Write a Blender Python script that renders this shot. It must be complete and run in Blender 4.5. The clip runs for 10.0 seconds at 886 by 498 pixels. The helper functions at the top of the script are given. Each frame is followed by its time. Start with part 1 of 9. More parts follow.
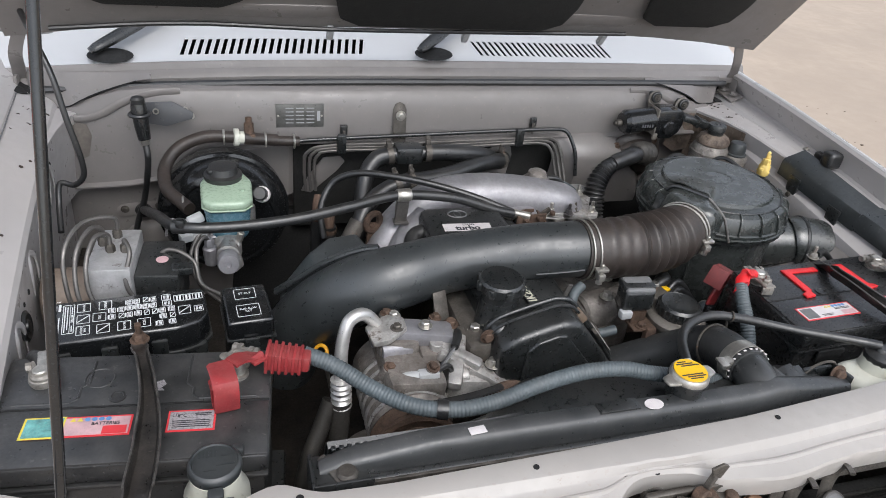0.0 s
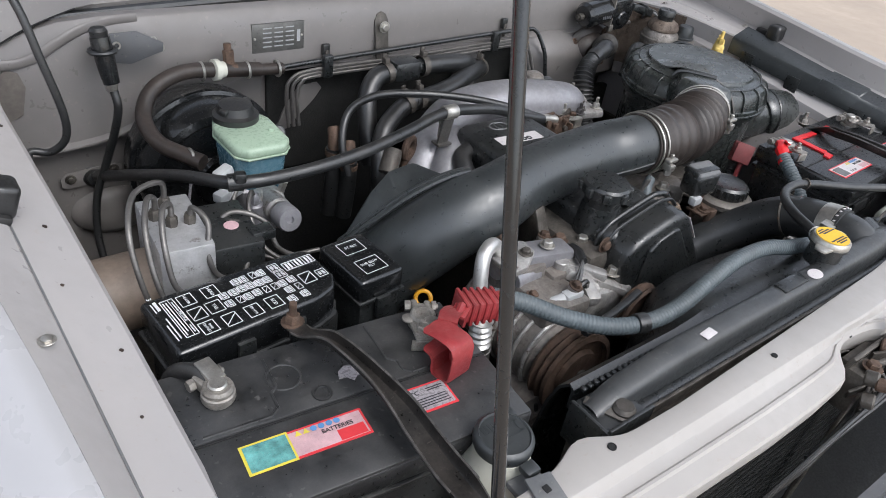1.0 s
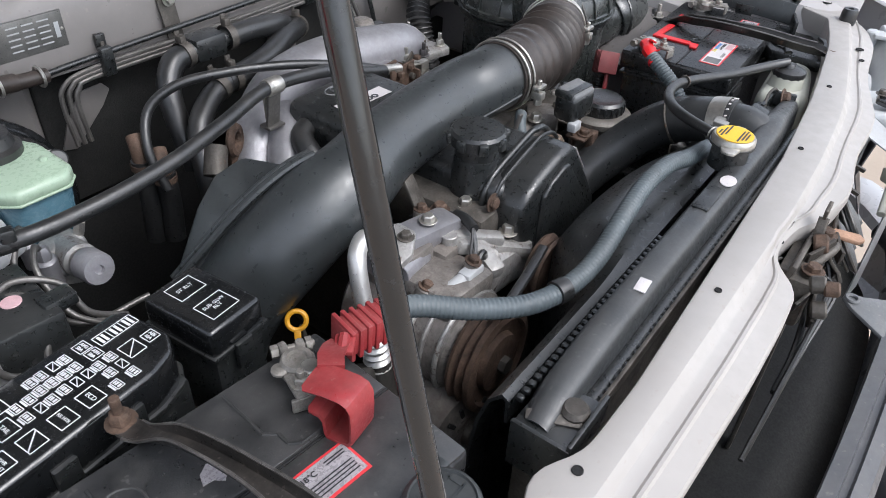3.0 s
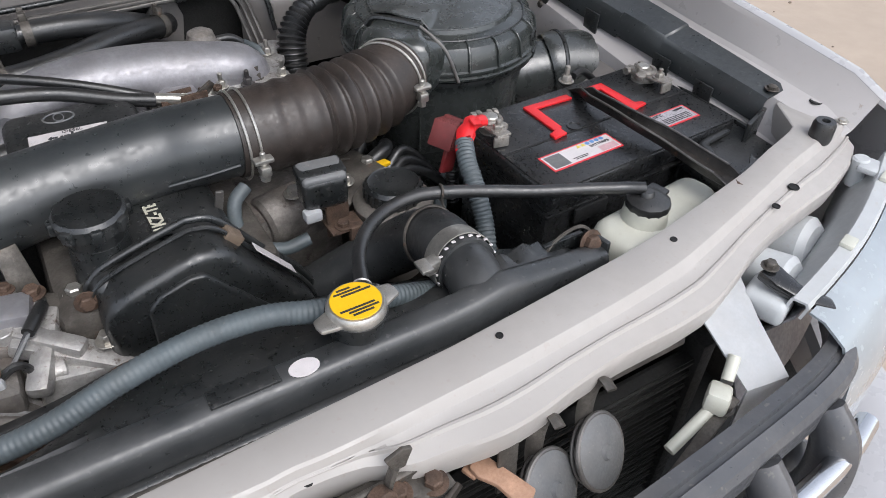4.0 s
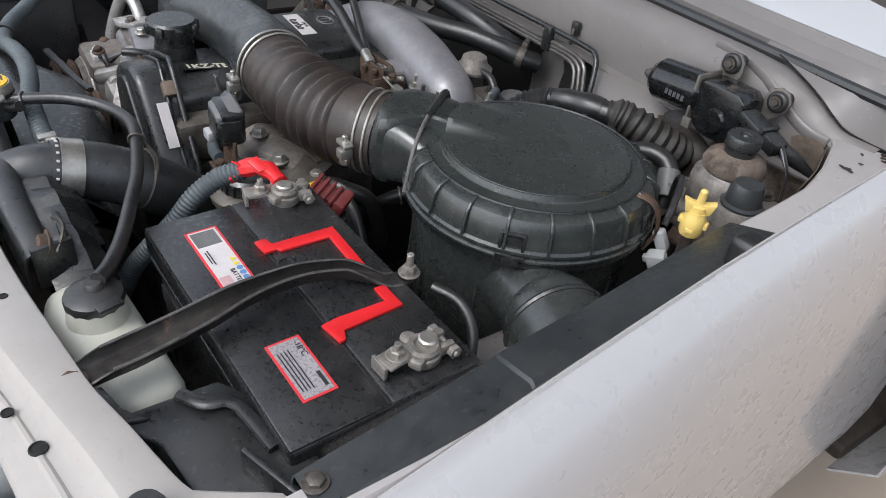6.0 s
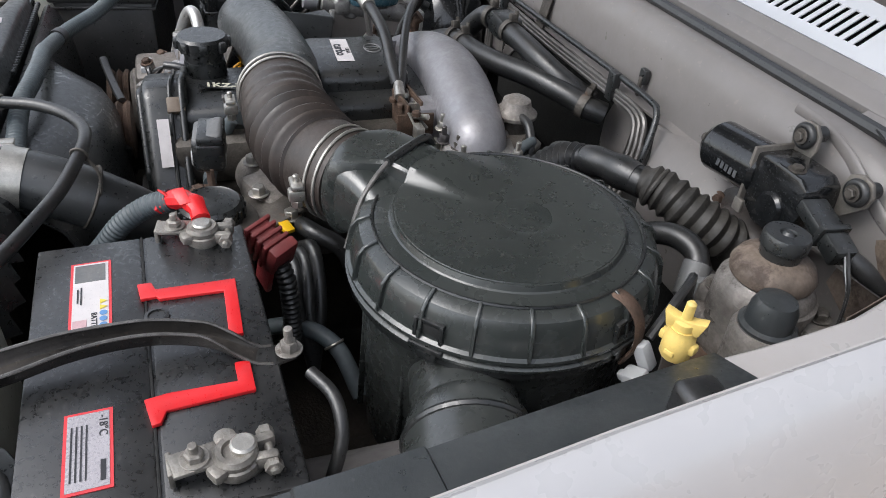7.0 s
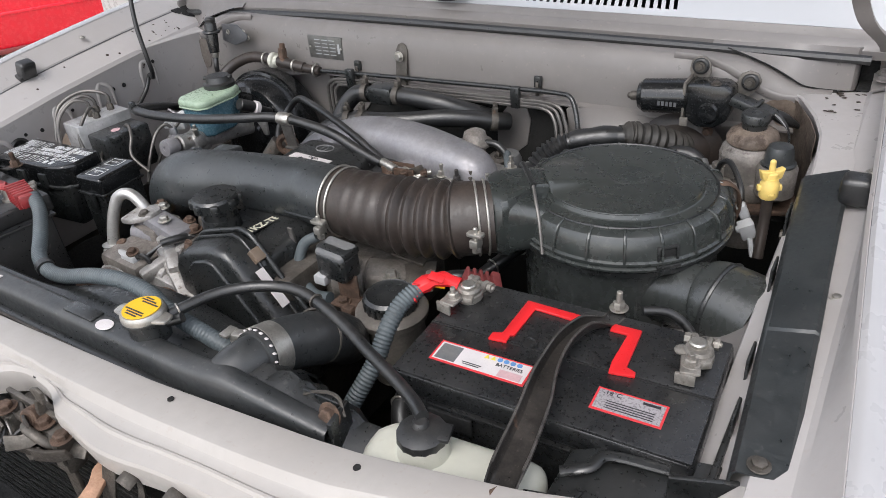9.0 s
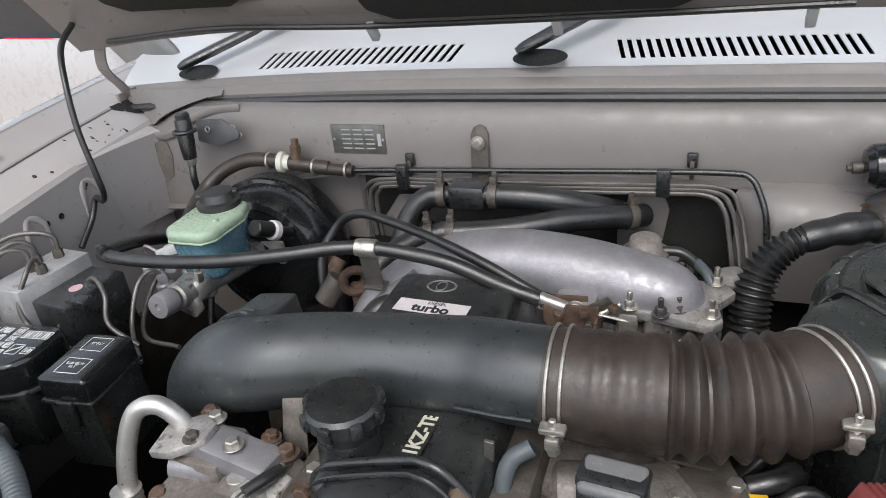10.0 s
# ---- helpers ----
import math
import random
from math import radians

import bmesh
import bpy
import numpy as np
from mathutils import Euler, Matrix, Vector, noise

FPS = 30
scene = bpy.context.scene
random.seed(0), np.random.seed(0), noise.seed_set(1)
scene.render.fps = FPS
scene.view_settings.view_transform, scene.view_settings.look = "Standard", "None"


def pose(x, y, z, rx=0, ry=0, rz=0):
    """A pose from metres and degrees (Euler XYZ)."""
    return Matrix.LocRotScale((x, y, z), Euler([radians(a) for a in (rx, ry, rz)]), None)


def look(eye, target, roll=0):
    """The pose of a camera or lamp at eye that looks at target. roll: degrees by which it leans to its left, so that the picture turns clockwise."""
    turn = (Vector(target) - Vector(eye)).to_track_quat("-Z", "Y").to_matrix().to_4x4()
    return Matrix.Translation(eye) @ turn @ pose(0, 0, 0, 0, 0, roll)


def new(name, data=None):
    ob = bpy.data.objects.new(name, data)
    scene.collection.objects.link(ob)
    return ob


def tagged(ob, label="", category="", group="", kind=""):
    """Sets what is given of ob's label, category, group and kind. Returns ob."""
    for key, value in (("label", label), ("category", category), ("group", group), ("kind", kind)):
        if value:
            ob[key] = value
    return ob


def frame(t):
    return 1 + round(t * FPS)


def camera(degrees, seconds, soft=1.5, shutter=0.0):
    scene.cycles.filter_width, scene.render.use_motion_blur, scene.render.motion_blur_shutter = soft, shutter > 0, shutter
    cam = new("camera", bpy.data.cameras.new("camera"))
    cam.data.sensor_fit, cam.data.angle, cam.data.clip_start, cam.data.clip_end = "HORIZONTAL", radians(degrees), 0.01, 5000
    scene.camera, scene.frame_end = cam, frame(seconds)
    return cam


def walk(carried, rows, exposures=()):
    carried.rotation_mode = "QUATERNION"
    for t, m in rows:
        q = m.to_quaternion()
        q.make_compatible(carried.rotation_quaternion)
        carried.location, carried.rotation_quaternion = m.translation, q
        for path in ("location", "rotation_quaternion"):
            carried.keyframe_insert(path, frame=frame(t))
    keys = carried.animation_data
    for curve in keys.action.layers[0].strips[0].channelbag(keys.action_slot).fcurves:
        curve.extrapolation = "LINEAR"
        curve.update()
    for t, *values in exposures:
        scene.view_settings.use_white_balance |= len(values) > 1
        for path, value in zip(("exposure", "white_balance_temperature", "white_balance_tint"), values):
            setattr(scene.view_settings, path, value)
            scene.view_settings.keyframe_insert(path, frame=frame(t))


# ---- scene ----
cam = camera(63.5, 10.0, soft=0.8)
PATH = [
    (0, (-0.4024, -0.4823, 1.6233), (0.145, 1.0517, 0.6185), 6.8),
    (0.5, (-0.6608, -0.3742, 1.5831), (0.1048, 1.0336, 0.5371), 7.6),
    (1, (-0.7766, -0.2038, 1.5056), (0.2818, 0.958, 0.4137), 9.4),
    (1.5, (-0.8101, -0.0268, 1.4473), (0.4082, 0.8958, 0.295), 8.8),
    (2, (-0.8876, 0.0833, 1.4348), (0.4637, 0.7685, 0.2654), 6.9),
    (2.2, (-0.8924, 0.1081, 1.4348), (0.4914, 0.7149, 0.2596), 6.0),
    (3.3, (-0.5077, -0.1952, 1.4444), (0.6082, 0.8134, 0.2615), 1.6),
    (3.5, (-0.4024, -0.2459, 1.453), (0.6149, 0.8201, 0.2309), 1.5),
    (4, (-0.0234, -0.3091, 1.4645), (0.7594, 0.9101, 0.2137), 2.2),
    (4.5, (0.3708, -0.3311, 1.4712), (0.6608, 1.0977, 0.2309), 1.4),
    (5, (0.6771, -0.2086, 1.4511), (0.3153, 1.247, 0.2625), 2.5),
    (5.2, (0.7804, -0.1608, 1.4511), (0.1756, 1.2297, 0.2835), 3.4),
    (6.3, (1.012, 0.1302, 1.4252), (-0.2876, 0.9302, 0.2711), 7.6),
    (6.5, (1.0044, 0.1895, 1.4176), (-0.3469, 0.912, 0.2701), 6.9),
    (7, (0.9795, 0.2995, 1.4051), (-0.4646, 0.8651, 0.2835), 5.5),
    (7.5, (0.9058, 0.2727, 1.3965), (-0.5048, 1.0144, 0.3362), 3.8),
    (8, (0.835, 0.1282, 1.4214), (-0.3852, 1.1647, 0.3716), 1.3),
    (8.5, (0.8493, -0.0737, 1.4693), (-0.2369, 1.1312, 0.4539), -2.1),
    (9, (0.7823, -0.2718, 1.498), (-0.1526, 1.0584, 0.4883), -5.7),
    (9.5, (0.5029, -0.3321, 1.453), (-0.2694, 1.1427, 0.5084), -6.6),
    (10, (0.2579, -0.1024, 1.4339), (-0.3881, 1.468, 0.5505), -6.5),
]
walk(cam, [(t, look(eye, target, roll)) for t, eye, target, roll in PATH],
     exposures=[(0.0, 0.08, 6420, 10), (1.0, 0.13, 6300, 10), (2.0, 0.35, 6230, 10), (3.5, 0.23, 6280, 11), (4.5, -0.02, 6430, 11), (5.0, 0.10, 6280, 10), (6.5, 0.06, 6400, 10), (7.0, 0.21, 6420, 10), (7.5, 0.27, 6430, 10), (8.0, 0.45, 6450, 10), (8.5, 0.50, 6450, 10), (9.0, 0.18, 6550, 11), (9.5, 0.18, 6600, 12), (10.0, 0.18, 6550, 10)])

# ---- light ----
world = bpy.data.worlds.new("overcast_sky")
scene.world = world
world.use_nodes = True
wn, wl = world.node_tree.nodes, world.node_tree.links
sky = wn.new("ShaderNodeTexSky")
sky.sky_type, sky.sun_disc = "NISHITA", False
sky.sun_elevation, sky.sun_rotation = radians(53), radians(174)
sky.air_density, sky.dust_density, sky.ozone_density = 1.0, 2.0, 2.0
soft_sky = wn.new("ShaderNodeHueSaturation")
soft_sky.inputs["Saturation"].default_value = 0.35
wl.new(sky.outputs[0], soft_sky.inputs["Color"])
wl.new(soft_sky.outputs[0], wn["Background"].inputs["Color"])
wn["Background"].inputs["Strength"].default_value = 0.255
sun_data = bpy.data.lights.new("sun", "SUN")
sun_data.energy, sun_data.angle, sun_data.color = 1.45, radians(35), (1.0, 0.985, 0.965)
sun = new("sun", sun_data)
sun.matrix_world = look((0.3, -2.6, 5.0), (0, 0.4, 1.0))


# ---- materials ----
def material(name, color, rough=0.5, metal=0.0, vary=0.12, scale=30.0, bump=0.1, bump_scale=200.0,
             dust=0.0, dust_color=(0.42, 0.37, 0.31), coat=0.0, spots=0.0, spot_color=(0.1, 0.05, 0.03), spot_scale=40.0,
             rough_vary=0.14, spec=0.6):
    """A procedural surface: colour that varies in patches and in grain, dust lying on it, spots of rust or dirt, fine relief."""
    m = bpy.data.materials.new(name)
    m.use_nodes = True
    n, l = m.node_tree.nodes, m.node_tree.links
    b = n["Principled BSDF"]
    b.inputs["Metallic"].default_value = metal
    b.inputs["Coat Weight"].default_value = coat
    b.inputs["Coat Roughness"].default_value = 0.08
    b.inputs["Specular IOR Level"].default_value = spec
    co = n.new("ShaderNodeTexCoord")
    info = n.new("ShaderNodeObjectInfo")
    shift = n.new("ShaderNodeVectorMath")
    shift.operation = "ADD"
    l.new(co.outputs["Object"], shift.inputs[0])
    l.new(info.outputs["Random"], shift.inputs[1])

    def noise_tex(s, detail=4.0, rough_=0.6):
        t = n.new("ShaderNodeTexNoise")
        t.inputs["Scale"].default_value, t.inputs["Detail"].default_value = s, detail
        t.inputs["Roughness"].default_value = rough_
        l.new(shift.outputs[0], t.inputs["Vector"])
        return t

    def ramp(src, lo, hi, a=0.0, z=1.0):
        r = n.new("ShaderNodeMapRange")
        r.inputs["From Min"].default_value, r.inputs["From Max"].default_value = lo, hi
        r.inputs["To Min"].default_value, r.inputs["To Max"].default_value = a, z
        l.new(src, r.inputs["Value"])
        return r.outputs[0]

    def mix(fac, a, z):
        x = n.new("ShaderNodeMix")
        x.data_type = "RGBA"
        for s, v in ((x.inputs["Factor"], fac), (x.inputs["A"], a), (x.inputs["B"], z)):
            if hasattr(v, "links"):
                l.new(v, s)
            elif isinstance(v, tuple):
                s.default_value = (*v, 1)
            else:
                s.default_value = v
        return x.outputs["Result"]

    big, fine = noise_tex(scale), noise_tex(scale * 9, 3.0)
    dark = tuple(c * (1 - 1.6 * vary) for c in color)
    light = tuple(min(1, c * (1 + 1.2 * vary)) for c in color)
    c = mix(ramp(big.outputs["Fac"], 0.3, 0.7), dark, light)
    c = mix(ramp(fine.outputs["Fac"], 0.35, 0.7, 0.0, 0.5), c, tuple(x * (1 - vary) for x in color))
    r = ramp(fine.outputs["Fac"], 0.3, 0.7, max(0.02, rough - rough_vary), min(1, rough + rough_vary))
    metal_out = None
    if spots:
        sp = noise_tex(spot_scale, 6.0, 0.7)
        f = ramp(sp.outputs["Fac"], 0.72 - 0.35 * spots, 0.80 - 0.30 * spots)
        c = mix(f, c, spot_color)
        if metal:
            metal_out = ramp(f, 0, 1, metal, metal * 0.1)
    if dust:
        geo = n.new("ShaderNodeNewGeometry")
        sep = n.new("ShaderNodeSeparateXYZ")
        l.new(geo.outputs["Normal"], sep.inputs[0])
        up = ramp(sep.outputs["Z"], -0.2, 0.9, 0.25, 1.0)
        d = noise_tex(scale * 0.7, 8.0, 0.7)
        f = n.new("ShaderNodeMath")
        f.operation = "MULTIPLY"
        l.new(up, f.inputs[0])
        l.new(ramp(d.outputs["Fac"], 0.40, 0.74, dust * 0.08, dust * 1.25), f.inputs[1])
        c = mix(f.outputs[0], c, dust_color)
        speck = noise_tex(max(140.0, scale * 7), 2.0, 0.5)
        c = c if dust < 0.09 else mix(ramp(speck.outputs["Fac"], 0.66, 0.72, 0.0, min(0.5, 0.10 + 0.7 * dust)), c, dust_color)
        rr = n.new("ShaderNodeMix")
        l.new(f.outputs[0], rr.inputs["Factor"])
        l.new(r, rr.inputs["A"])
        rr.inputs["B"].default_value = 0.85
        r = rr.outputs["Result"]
    l.new(c, b.inputs["Base Color"])
    l.new(r, b.inputs["Roughness"])
    if metal_out:
        l.new(metal_out, b.inputs["Metallic"])
    if bump:
        bt = noise_tex(bump_scale, 4.0)
        bn = n.new("ShaderNodeBump")
        bn.inputs["Strength"].default_value, bn.inputs["Distance"].default_value = bump, 0.002
        l.new(bt.outputs["Fac"], bn.inputs["Height"])
        l.new(bn.outputs[0], b.inputs["Normal"])
    return m


# bay beige is toned down: some of the open bonnet's shade is in its colour
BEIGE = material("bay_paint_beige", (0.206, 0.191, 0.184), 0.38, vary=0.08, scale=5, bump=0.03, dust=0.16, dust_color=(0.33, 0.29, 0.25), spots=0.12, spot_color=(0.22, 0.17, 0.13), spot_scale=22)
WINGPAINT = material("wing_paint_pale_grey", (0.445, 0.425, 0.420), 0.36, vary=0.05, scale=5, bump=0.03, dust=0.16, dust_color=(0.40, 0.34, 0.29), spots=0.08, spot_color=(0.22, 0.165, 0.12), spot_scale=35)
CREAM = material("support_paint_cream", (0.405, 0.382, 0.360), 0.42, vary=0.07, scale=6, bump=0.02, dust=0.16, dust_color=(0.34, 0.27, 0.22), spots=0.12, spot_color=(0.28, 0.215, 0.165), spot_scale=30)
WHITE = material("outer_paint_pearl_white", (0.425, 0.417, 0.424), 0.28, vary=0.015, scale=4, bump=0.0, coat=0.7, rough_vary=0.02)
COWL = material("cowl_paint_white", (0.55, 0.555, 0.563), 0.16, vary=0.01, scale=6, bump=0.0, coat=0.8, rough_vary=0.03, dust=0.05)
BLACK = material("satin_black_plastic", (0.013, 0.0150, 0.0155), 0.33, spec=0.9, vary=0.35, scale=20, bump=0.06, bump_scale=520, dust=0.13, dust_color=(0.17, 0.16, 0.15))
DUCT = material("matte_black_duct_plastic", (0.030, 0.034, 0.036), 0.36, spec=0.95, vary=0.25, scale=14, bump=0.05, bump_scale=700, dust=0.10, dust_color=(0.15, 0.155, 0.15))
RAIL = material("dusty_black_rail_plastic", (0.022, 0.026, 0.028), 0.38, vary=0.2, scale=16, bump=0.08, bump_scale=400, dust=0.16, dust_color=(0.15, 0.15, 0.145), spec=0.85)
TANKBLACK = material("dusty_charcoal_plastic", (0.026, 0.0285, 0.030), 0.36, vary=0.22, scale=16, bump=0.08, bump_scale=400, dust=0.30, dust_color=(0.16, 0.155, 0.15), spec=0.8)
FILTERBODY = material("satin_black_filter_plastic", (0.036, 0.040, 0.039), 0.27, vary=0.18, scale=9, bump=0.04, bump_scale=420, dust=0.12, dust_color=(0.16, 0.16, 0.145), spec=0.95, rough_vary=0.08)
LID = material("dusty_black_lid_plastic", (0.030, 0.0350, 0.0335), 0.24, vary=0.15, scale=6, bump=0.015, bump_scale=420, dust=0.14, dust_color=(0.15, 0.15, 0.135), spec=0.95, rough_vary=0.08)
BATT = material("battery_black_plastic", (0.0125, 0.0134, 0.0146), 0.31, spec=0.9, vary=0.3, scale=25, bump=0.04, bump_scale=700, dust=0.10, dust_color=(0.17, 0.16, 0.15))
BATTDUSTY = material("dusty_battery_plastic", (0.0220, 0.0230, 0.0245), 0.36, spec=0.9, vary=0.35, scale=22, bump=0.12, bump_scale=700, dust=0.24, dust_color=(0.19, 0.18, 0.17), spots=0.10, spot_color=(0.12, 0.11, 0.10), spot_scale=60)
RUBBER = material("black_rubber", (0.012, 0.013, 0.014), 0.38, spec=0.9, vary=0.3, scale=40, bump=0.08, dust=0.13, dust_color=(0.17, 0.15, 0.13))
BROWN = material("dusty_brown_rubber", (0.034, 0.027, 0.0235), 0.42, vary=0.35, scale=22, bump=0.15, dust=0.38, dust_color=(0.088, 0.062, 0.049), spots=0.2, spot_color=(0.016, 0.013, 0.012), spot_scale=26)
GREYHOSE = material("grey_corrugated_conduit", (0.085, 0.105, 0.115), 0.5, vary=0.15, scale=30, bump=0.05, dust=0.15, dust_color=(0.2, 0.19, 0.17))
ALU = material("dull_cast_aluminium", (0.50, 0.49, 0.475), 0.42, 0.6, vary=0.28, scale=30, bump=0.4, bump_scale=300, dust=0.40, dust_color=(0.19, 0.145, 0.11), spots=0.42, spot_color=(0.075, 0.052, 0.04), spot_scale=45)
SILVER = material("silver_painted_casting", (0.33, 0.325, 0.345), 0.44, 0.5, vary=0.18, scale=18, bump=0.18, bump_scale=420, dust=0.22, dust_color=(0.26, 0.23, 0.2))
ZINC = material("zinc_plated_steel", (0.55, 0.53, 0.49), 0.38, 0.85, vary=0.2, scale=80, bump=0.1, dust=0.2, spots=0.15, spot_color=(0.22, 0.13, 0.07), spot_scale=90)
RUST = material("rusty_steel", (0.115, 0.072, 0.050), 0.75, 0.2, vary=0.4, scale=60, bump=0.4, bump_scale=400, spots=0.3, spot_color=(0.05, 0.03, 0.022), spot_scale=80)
DARKMETAL = material("near_black_metal", (0.008, 0.008, 0.0075), 0.6, 0.1, vary=0.5, scale=30, bump=0.3, dust=0.12, dust_color=(0.05, 0.045, 0.038))
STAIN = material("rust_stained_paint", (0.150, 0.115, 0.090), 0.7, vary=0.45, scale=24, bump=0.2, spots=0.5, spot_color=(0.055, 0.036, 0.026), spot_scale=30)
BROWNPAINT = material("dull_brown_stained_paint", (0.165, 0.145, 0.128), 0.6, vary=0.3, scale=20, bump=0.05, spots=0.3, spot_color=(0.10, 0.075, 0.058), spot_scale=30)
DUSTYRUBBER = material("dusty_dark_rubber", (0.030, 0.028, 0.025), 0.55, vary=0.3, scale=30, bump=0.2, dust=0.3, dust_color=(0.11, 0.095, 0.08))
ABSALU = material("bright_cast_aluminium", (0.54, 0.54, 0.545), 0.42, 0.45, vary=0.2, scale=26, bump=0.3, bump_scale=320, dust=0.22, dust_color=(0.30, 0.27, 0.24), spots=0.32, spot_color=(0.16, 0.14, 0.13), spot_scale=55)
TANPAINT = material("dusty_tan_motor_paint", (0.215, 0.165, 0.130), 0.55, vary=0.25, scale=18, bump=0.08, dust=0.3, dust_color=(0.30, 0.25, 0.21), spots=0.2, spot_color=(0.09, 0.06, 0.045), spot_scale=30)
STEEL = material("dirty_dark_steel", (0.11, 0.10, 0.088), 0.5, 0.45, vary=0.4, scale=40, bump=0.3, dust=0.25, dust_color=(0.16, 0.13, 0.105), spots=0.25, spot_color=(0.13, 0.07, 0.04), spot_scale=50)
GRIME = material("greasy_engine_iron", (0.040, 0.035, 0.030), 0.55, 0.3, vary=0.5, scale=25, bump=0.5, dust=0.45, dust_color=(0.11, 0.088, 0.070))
GLOSSBLACK = material("gloss_black_enamel", (0.009, 0.010, 0.011), 0.18, vary=0.2, scale=30, bump=0.01, dust=0.06, dust_color=(0.14, 0.13, 0.12), coat=0.35)
RED = material("red_plastic_cap", (0.30, 0.030, 0.034), 0.40, vary=0.2, scale=40, bump=0.12, dust=0.2, dust_color=(0.33, 0.2, 0.17))
REDTAPE = material("red_battery_plastic", (0.72, 0.02, 0.025), 0.38, vary=0.05, scale=40, bump=0.02)
YELLOW = material("yellow_plastic", (0.82, 0.60, 0.18), 0.4, vary=0.1, scale=60, bump=0.03, dust=0.06)
CAPYELLOW = material("yellow_cap_sticker", (0.85, 0.50, 0.01), 0.4, vary=0.05, scale=60, bump=0.02)
LABEL = material("printed_white_label", (0.66, 0.62, 0.62), 0.35, vary=0.06, scale=60, bump=0.0, dust=0.05)
LABELGREY = material("silver_grey_label", (0.47, 0.44, 0.46), 0.3, 0.3, vary=0.1, scale=40, bump=0.0)
INK = material("dark_print", (0.03, 0.03, 0.035), 0.5, vary=0.1, bump=0.0)
WHITEINK = material("white_print", (0.74, 0.75, 0.76), 0.5, vary=0.1, bump=0.0)
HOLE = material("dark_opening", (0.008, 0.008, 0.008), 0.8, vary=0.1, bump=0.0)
PAD = material("black_felt_pad", (0.011, 0.011, 0.010), 0.95, vary=0.3, scale=60, bump=0.6, bump_scale=350, dust=0.05, dust_color=(0.08, 0.07, 0.06))
TANK = material("milky_tank_plastic", (0.62, 0.62, 0.54), 0.38, vary=0.08, scale=15, bump=0.03, dust=0.15, dust_color=(0.45, 0.41, 0.33))
TANKGREEN = material("greenish_tank_plastic", (0.36, 0.47, 0.35), 0.3, vary=0.08, scale=20, bump=0.03, dust=0.06)
FLUIDBLUE = material("blue_tinted_tank_plastic", (0.085, 0.175, 0.225), 0.25, vary=0.1, scale=20, bump=0.03, dust=0.06)
GREYPLASTIC = material("grey_plastic", (0.13, 0.135, 0.14), 0.5, vary=0.1, scale=40, bump=0.05, dust=0.15)
LIGHTGREY = material("light_grey_plastic", (0.42, 0.43, 0.44), 0.45, vary=0.08, scale=40, bump=0.03, dust=0.15)
PLATE = material("stamped_grey_plate", (0.20, 0.20, 0.19), 0.4, 0.6, vary=0.15, scale=60, bump=0.15)
PIPE = material("dull_steel_pipe", (0.20, 0.19, 0.18), 0.42, 0.7, vary=0.2, scale=40, bump=0.1, dust=0.2, dust_color=(0.16, 0.14, 0.12))
RUSTCLIP = material("tan_plastic_clip", (0.20, 0.15, 0.11), 0.5, vary=0.2, bump=0.1)
RUSTCLIPLIGHT = material("tan_rusted_steel", (0.38, 0.22, 0.14), 0.7, vary=0.25, scale=40, bump=0.3)
LABELPINK = material("pinkish_label_print", (0.62, 0.40, 0.42), 0.35, vary=0.15, scale=60, bump=0.0)
LEADNUT = material("dark_steel_nut", (0.10, 0.095, 0.10), 0.45, 0.6, vary=0.3, scale=60, bump=0.2, dust=0.15)
LIGHTBRONZE = material("dusty_metal_can", (0.20, 0.185, 0.165), 0.5, 0.4, vary=0.25, scale=30, bump=0.15, dust=0.35, dust_color=(0.22, 0.18, 0.15))
ALUDIRTY = material("oily_dirty_casting", (0.27, 0.25, 0.23), 0.48, 0.45, vary=0.4, scale=30, bump=0.45, bump_scale=250, dust=0.5, dust_color=(0.15, 0.115, 0.09), spots=0.4, spot_color=(0.045, 0.032, 0.026), spot_scale=38)
BROWNGOLD = material("tarnished_brass", (0.30, 0.22, 0.12), 0.5, 0.6, vary=0.2, bump=0.1, dust=0.2)
DARKRED = material("dusty_dark_red_rubber", (0.20, 0.03, 0.03), 0.55, vary=0.2, scale=40, bump=0.1, dust=0.25, dust_color=(0.16, 0.09, 0.08))
LIGHTGREYWHITE = material("pale_grey_lamp_plastic", (0.52, 0.54, 0.55), 0.45, vary=0.08, scale=15, bump=0.05, dust=0.15)
LENS = material("clouded_lamp_lens", (0.34, 0.38, 0.41), 0.15, vary=0.1, scale=12, bump=0.0, coat=0.4, dust=0.1)
GRILLEGREY = material("dark_grey_grille_plastic", (0.075, 0.078, 0.085), 0.4, vary=0.1, scale=20, bump=0.05, dust=0.12)
CHROME = material("worn_chrome", (0.75, 0.76, 0.78), 0.12, 1.0, vary=0.05, bump=0.0, dust=0.05)
SILVERPIPE = material("bare_aluminium_pipe", (0.66, 0.65, 0.63), 0.38, 0.75, vary=0.1, scale=50, bump=0.1, dust=0.15)
GOLD = material("cream_print", (0.66, 0.64, 0.52), 0.5, vary=0.1, bump=0.0)
ORANGE = material("orange_dipstick_ring", (0.75, 0.36, 0.02), 0.4, vary=0.1, bump=0.0)
SAND = material("dusty_yard_ground", (0.43, 0.348, 0.275), 0.95, vary=0.08, scale=0.9, bump=0.5, bump_scale=30, spots=0.10, spot_color=(0.17, 0.12, 0.085), spot_scale=16)
STONE = material("dull_brown_pebble", (0.24, 0.185, 0.14), 0.9, vary=0.4, scale=60, bump=0.3)
REDCAR = material("bright_red_car_paint", (0.80, 0.012, 0.035), 0.25, vary=0.03, scale=3, bump=0.0, coat=0.6)
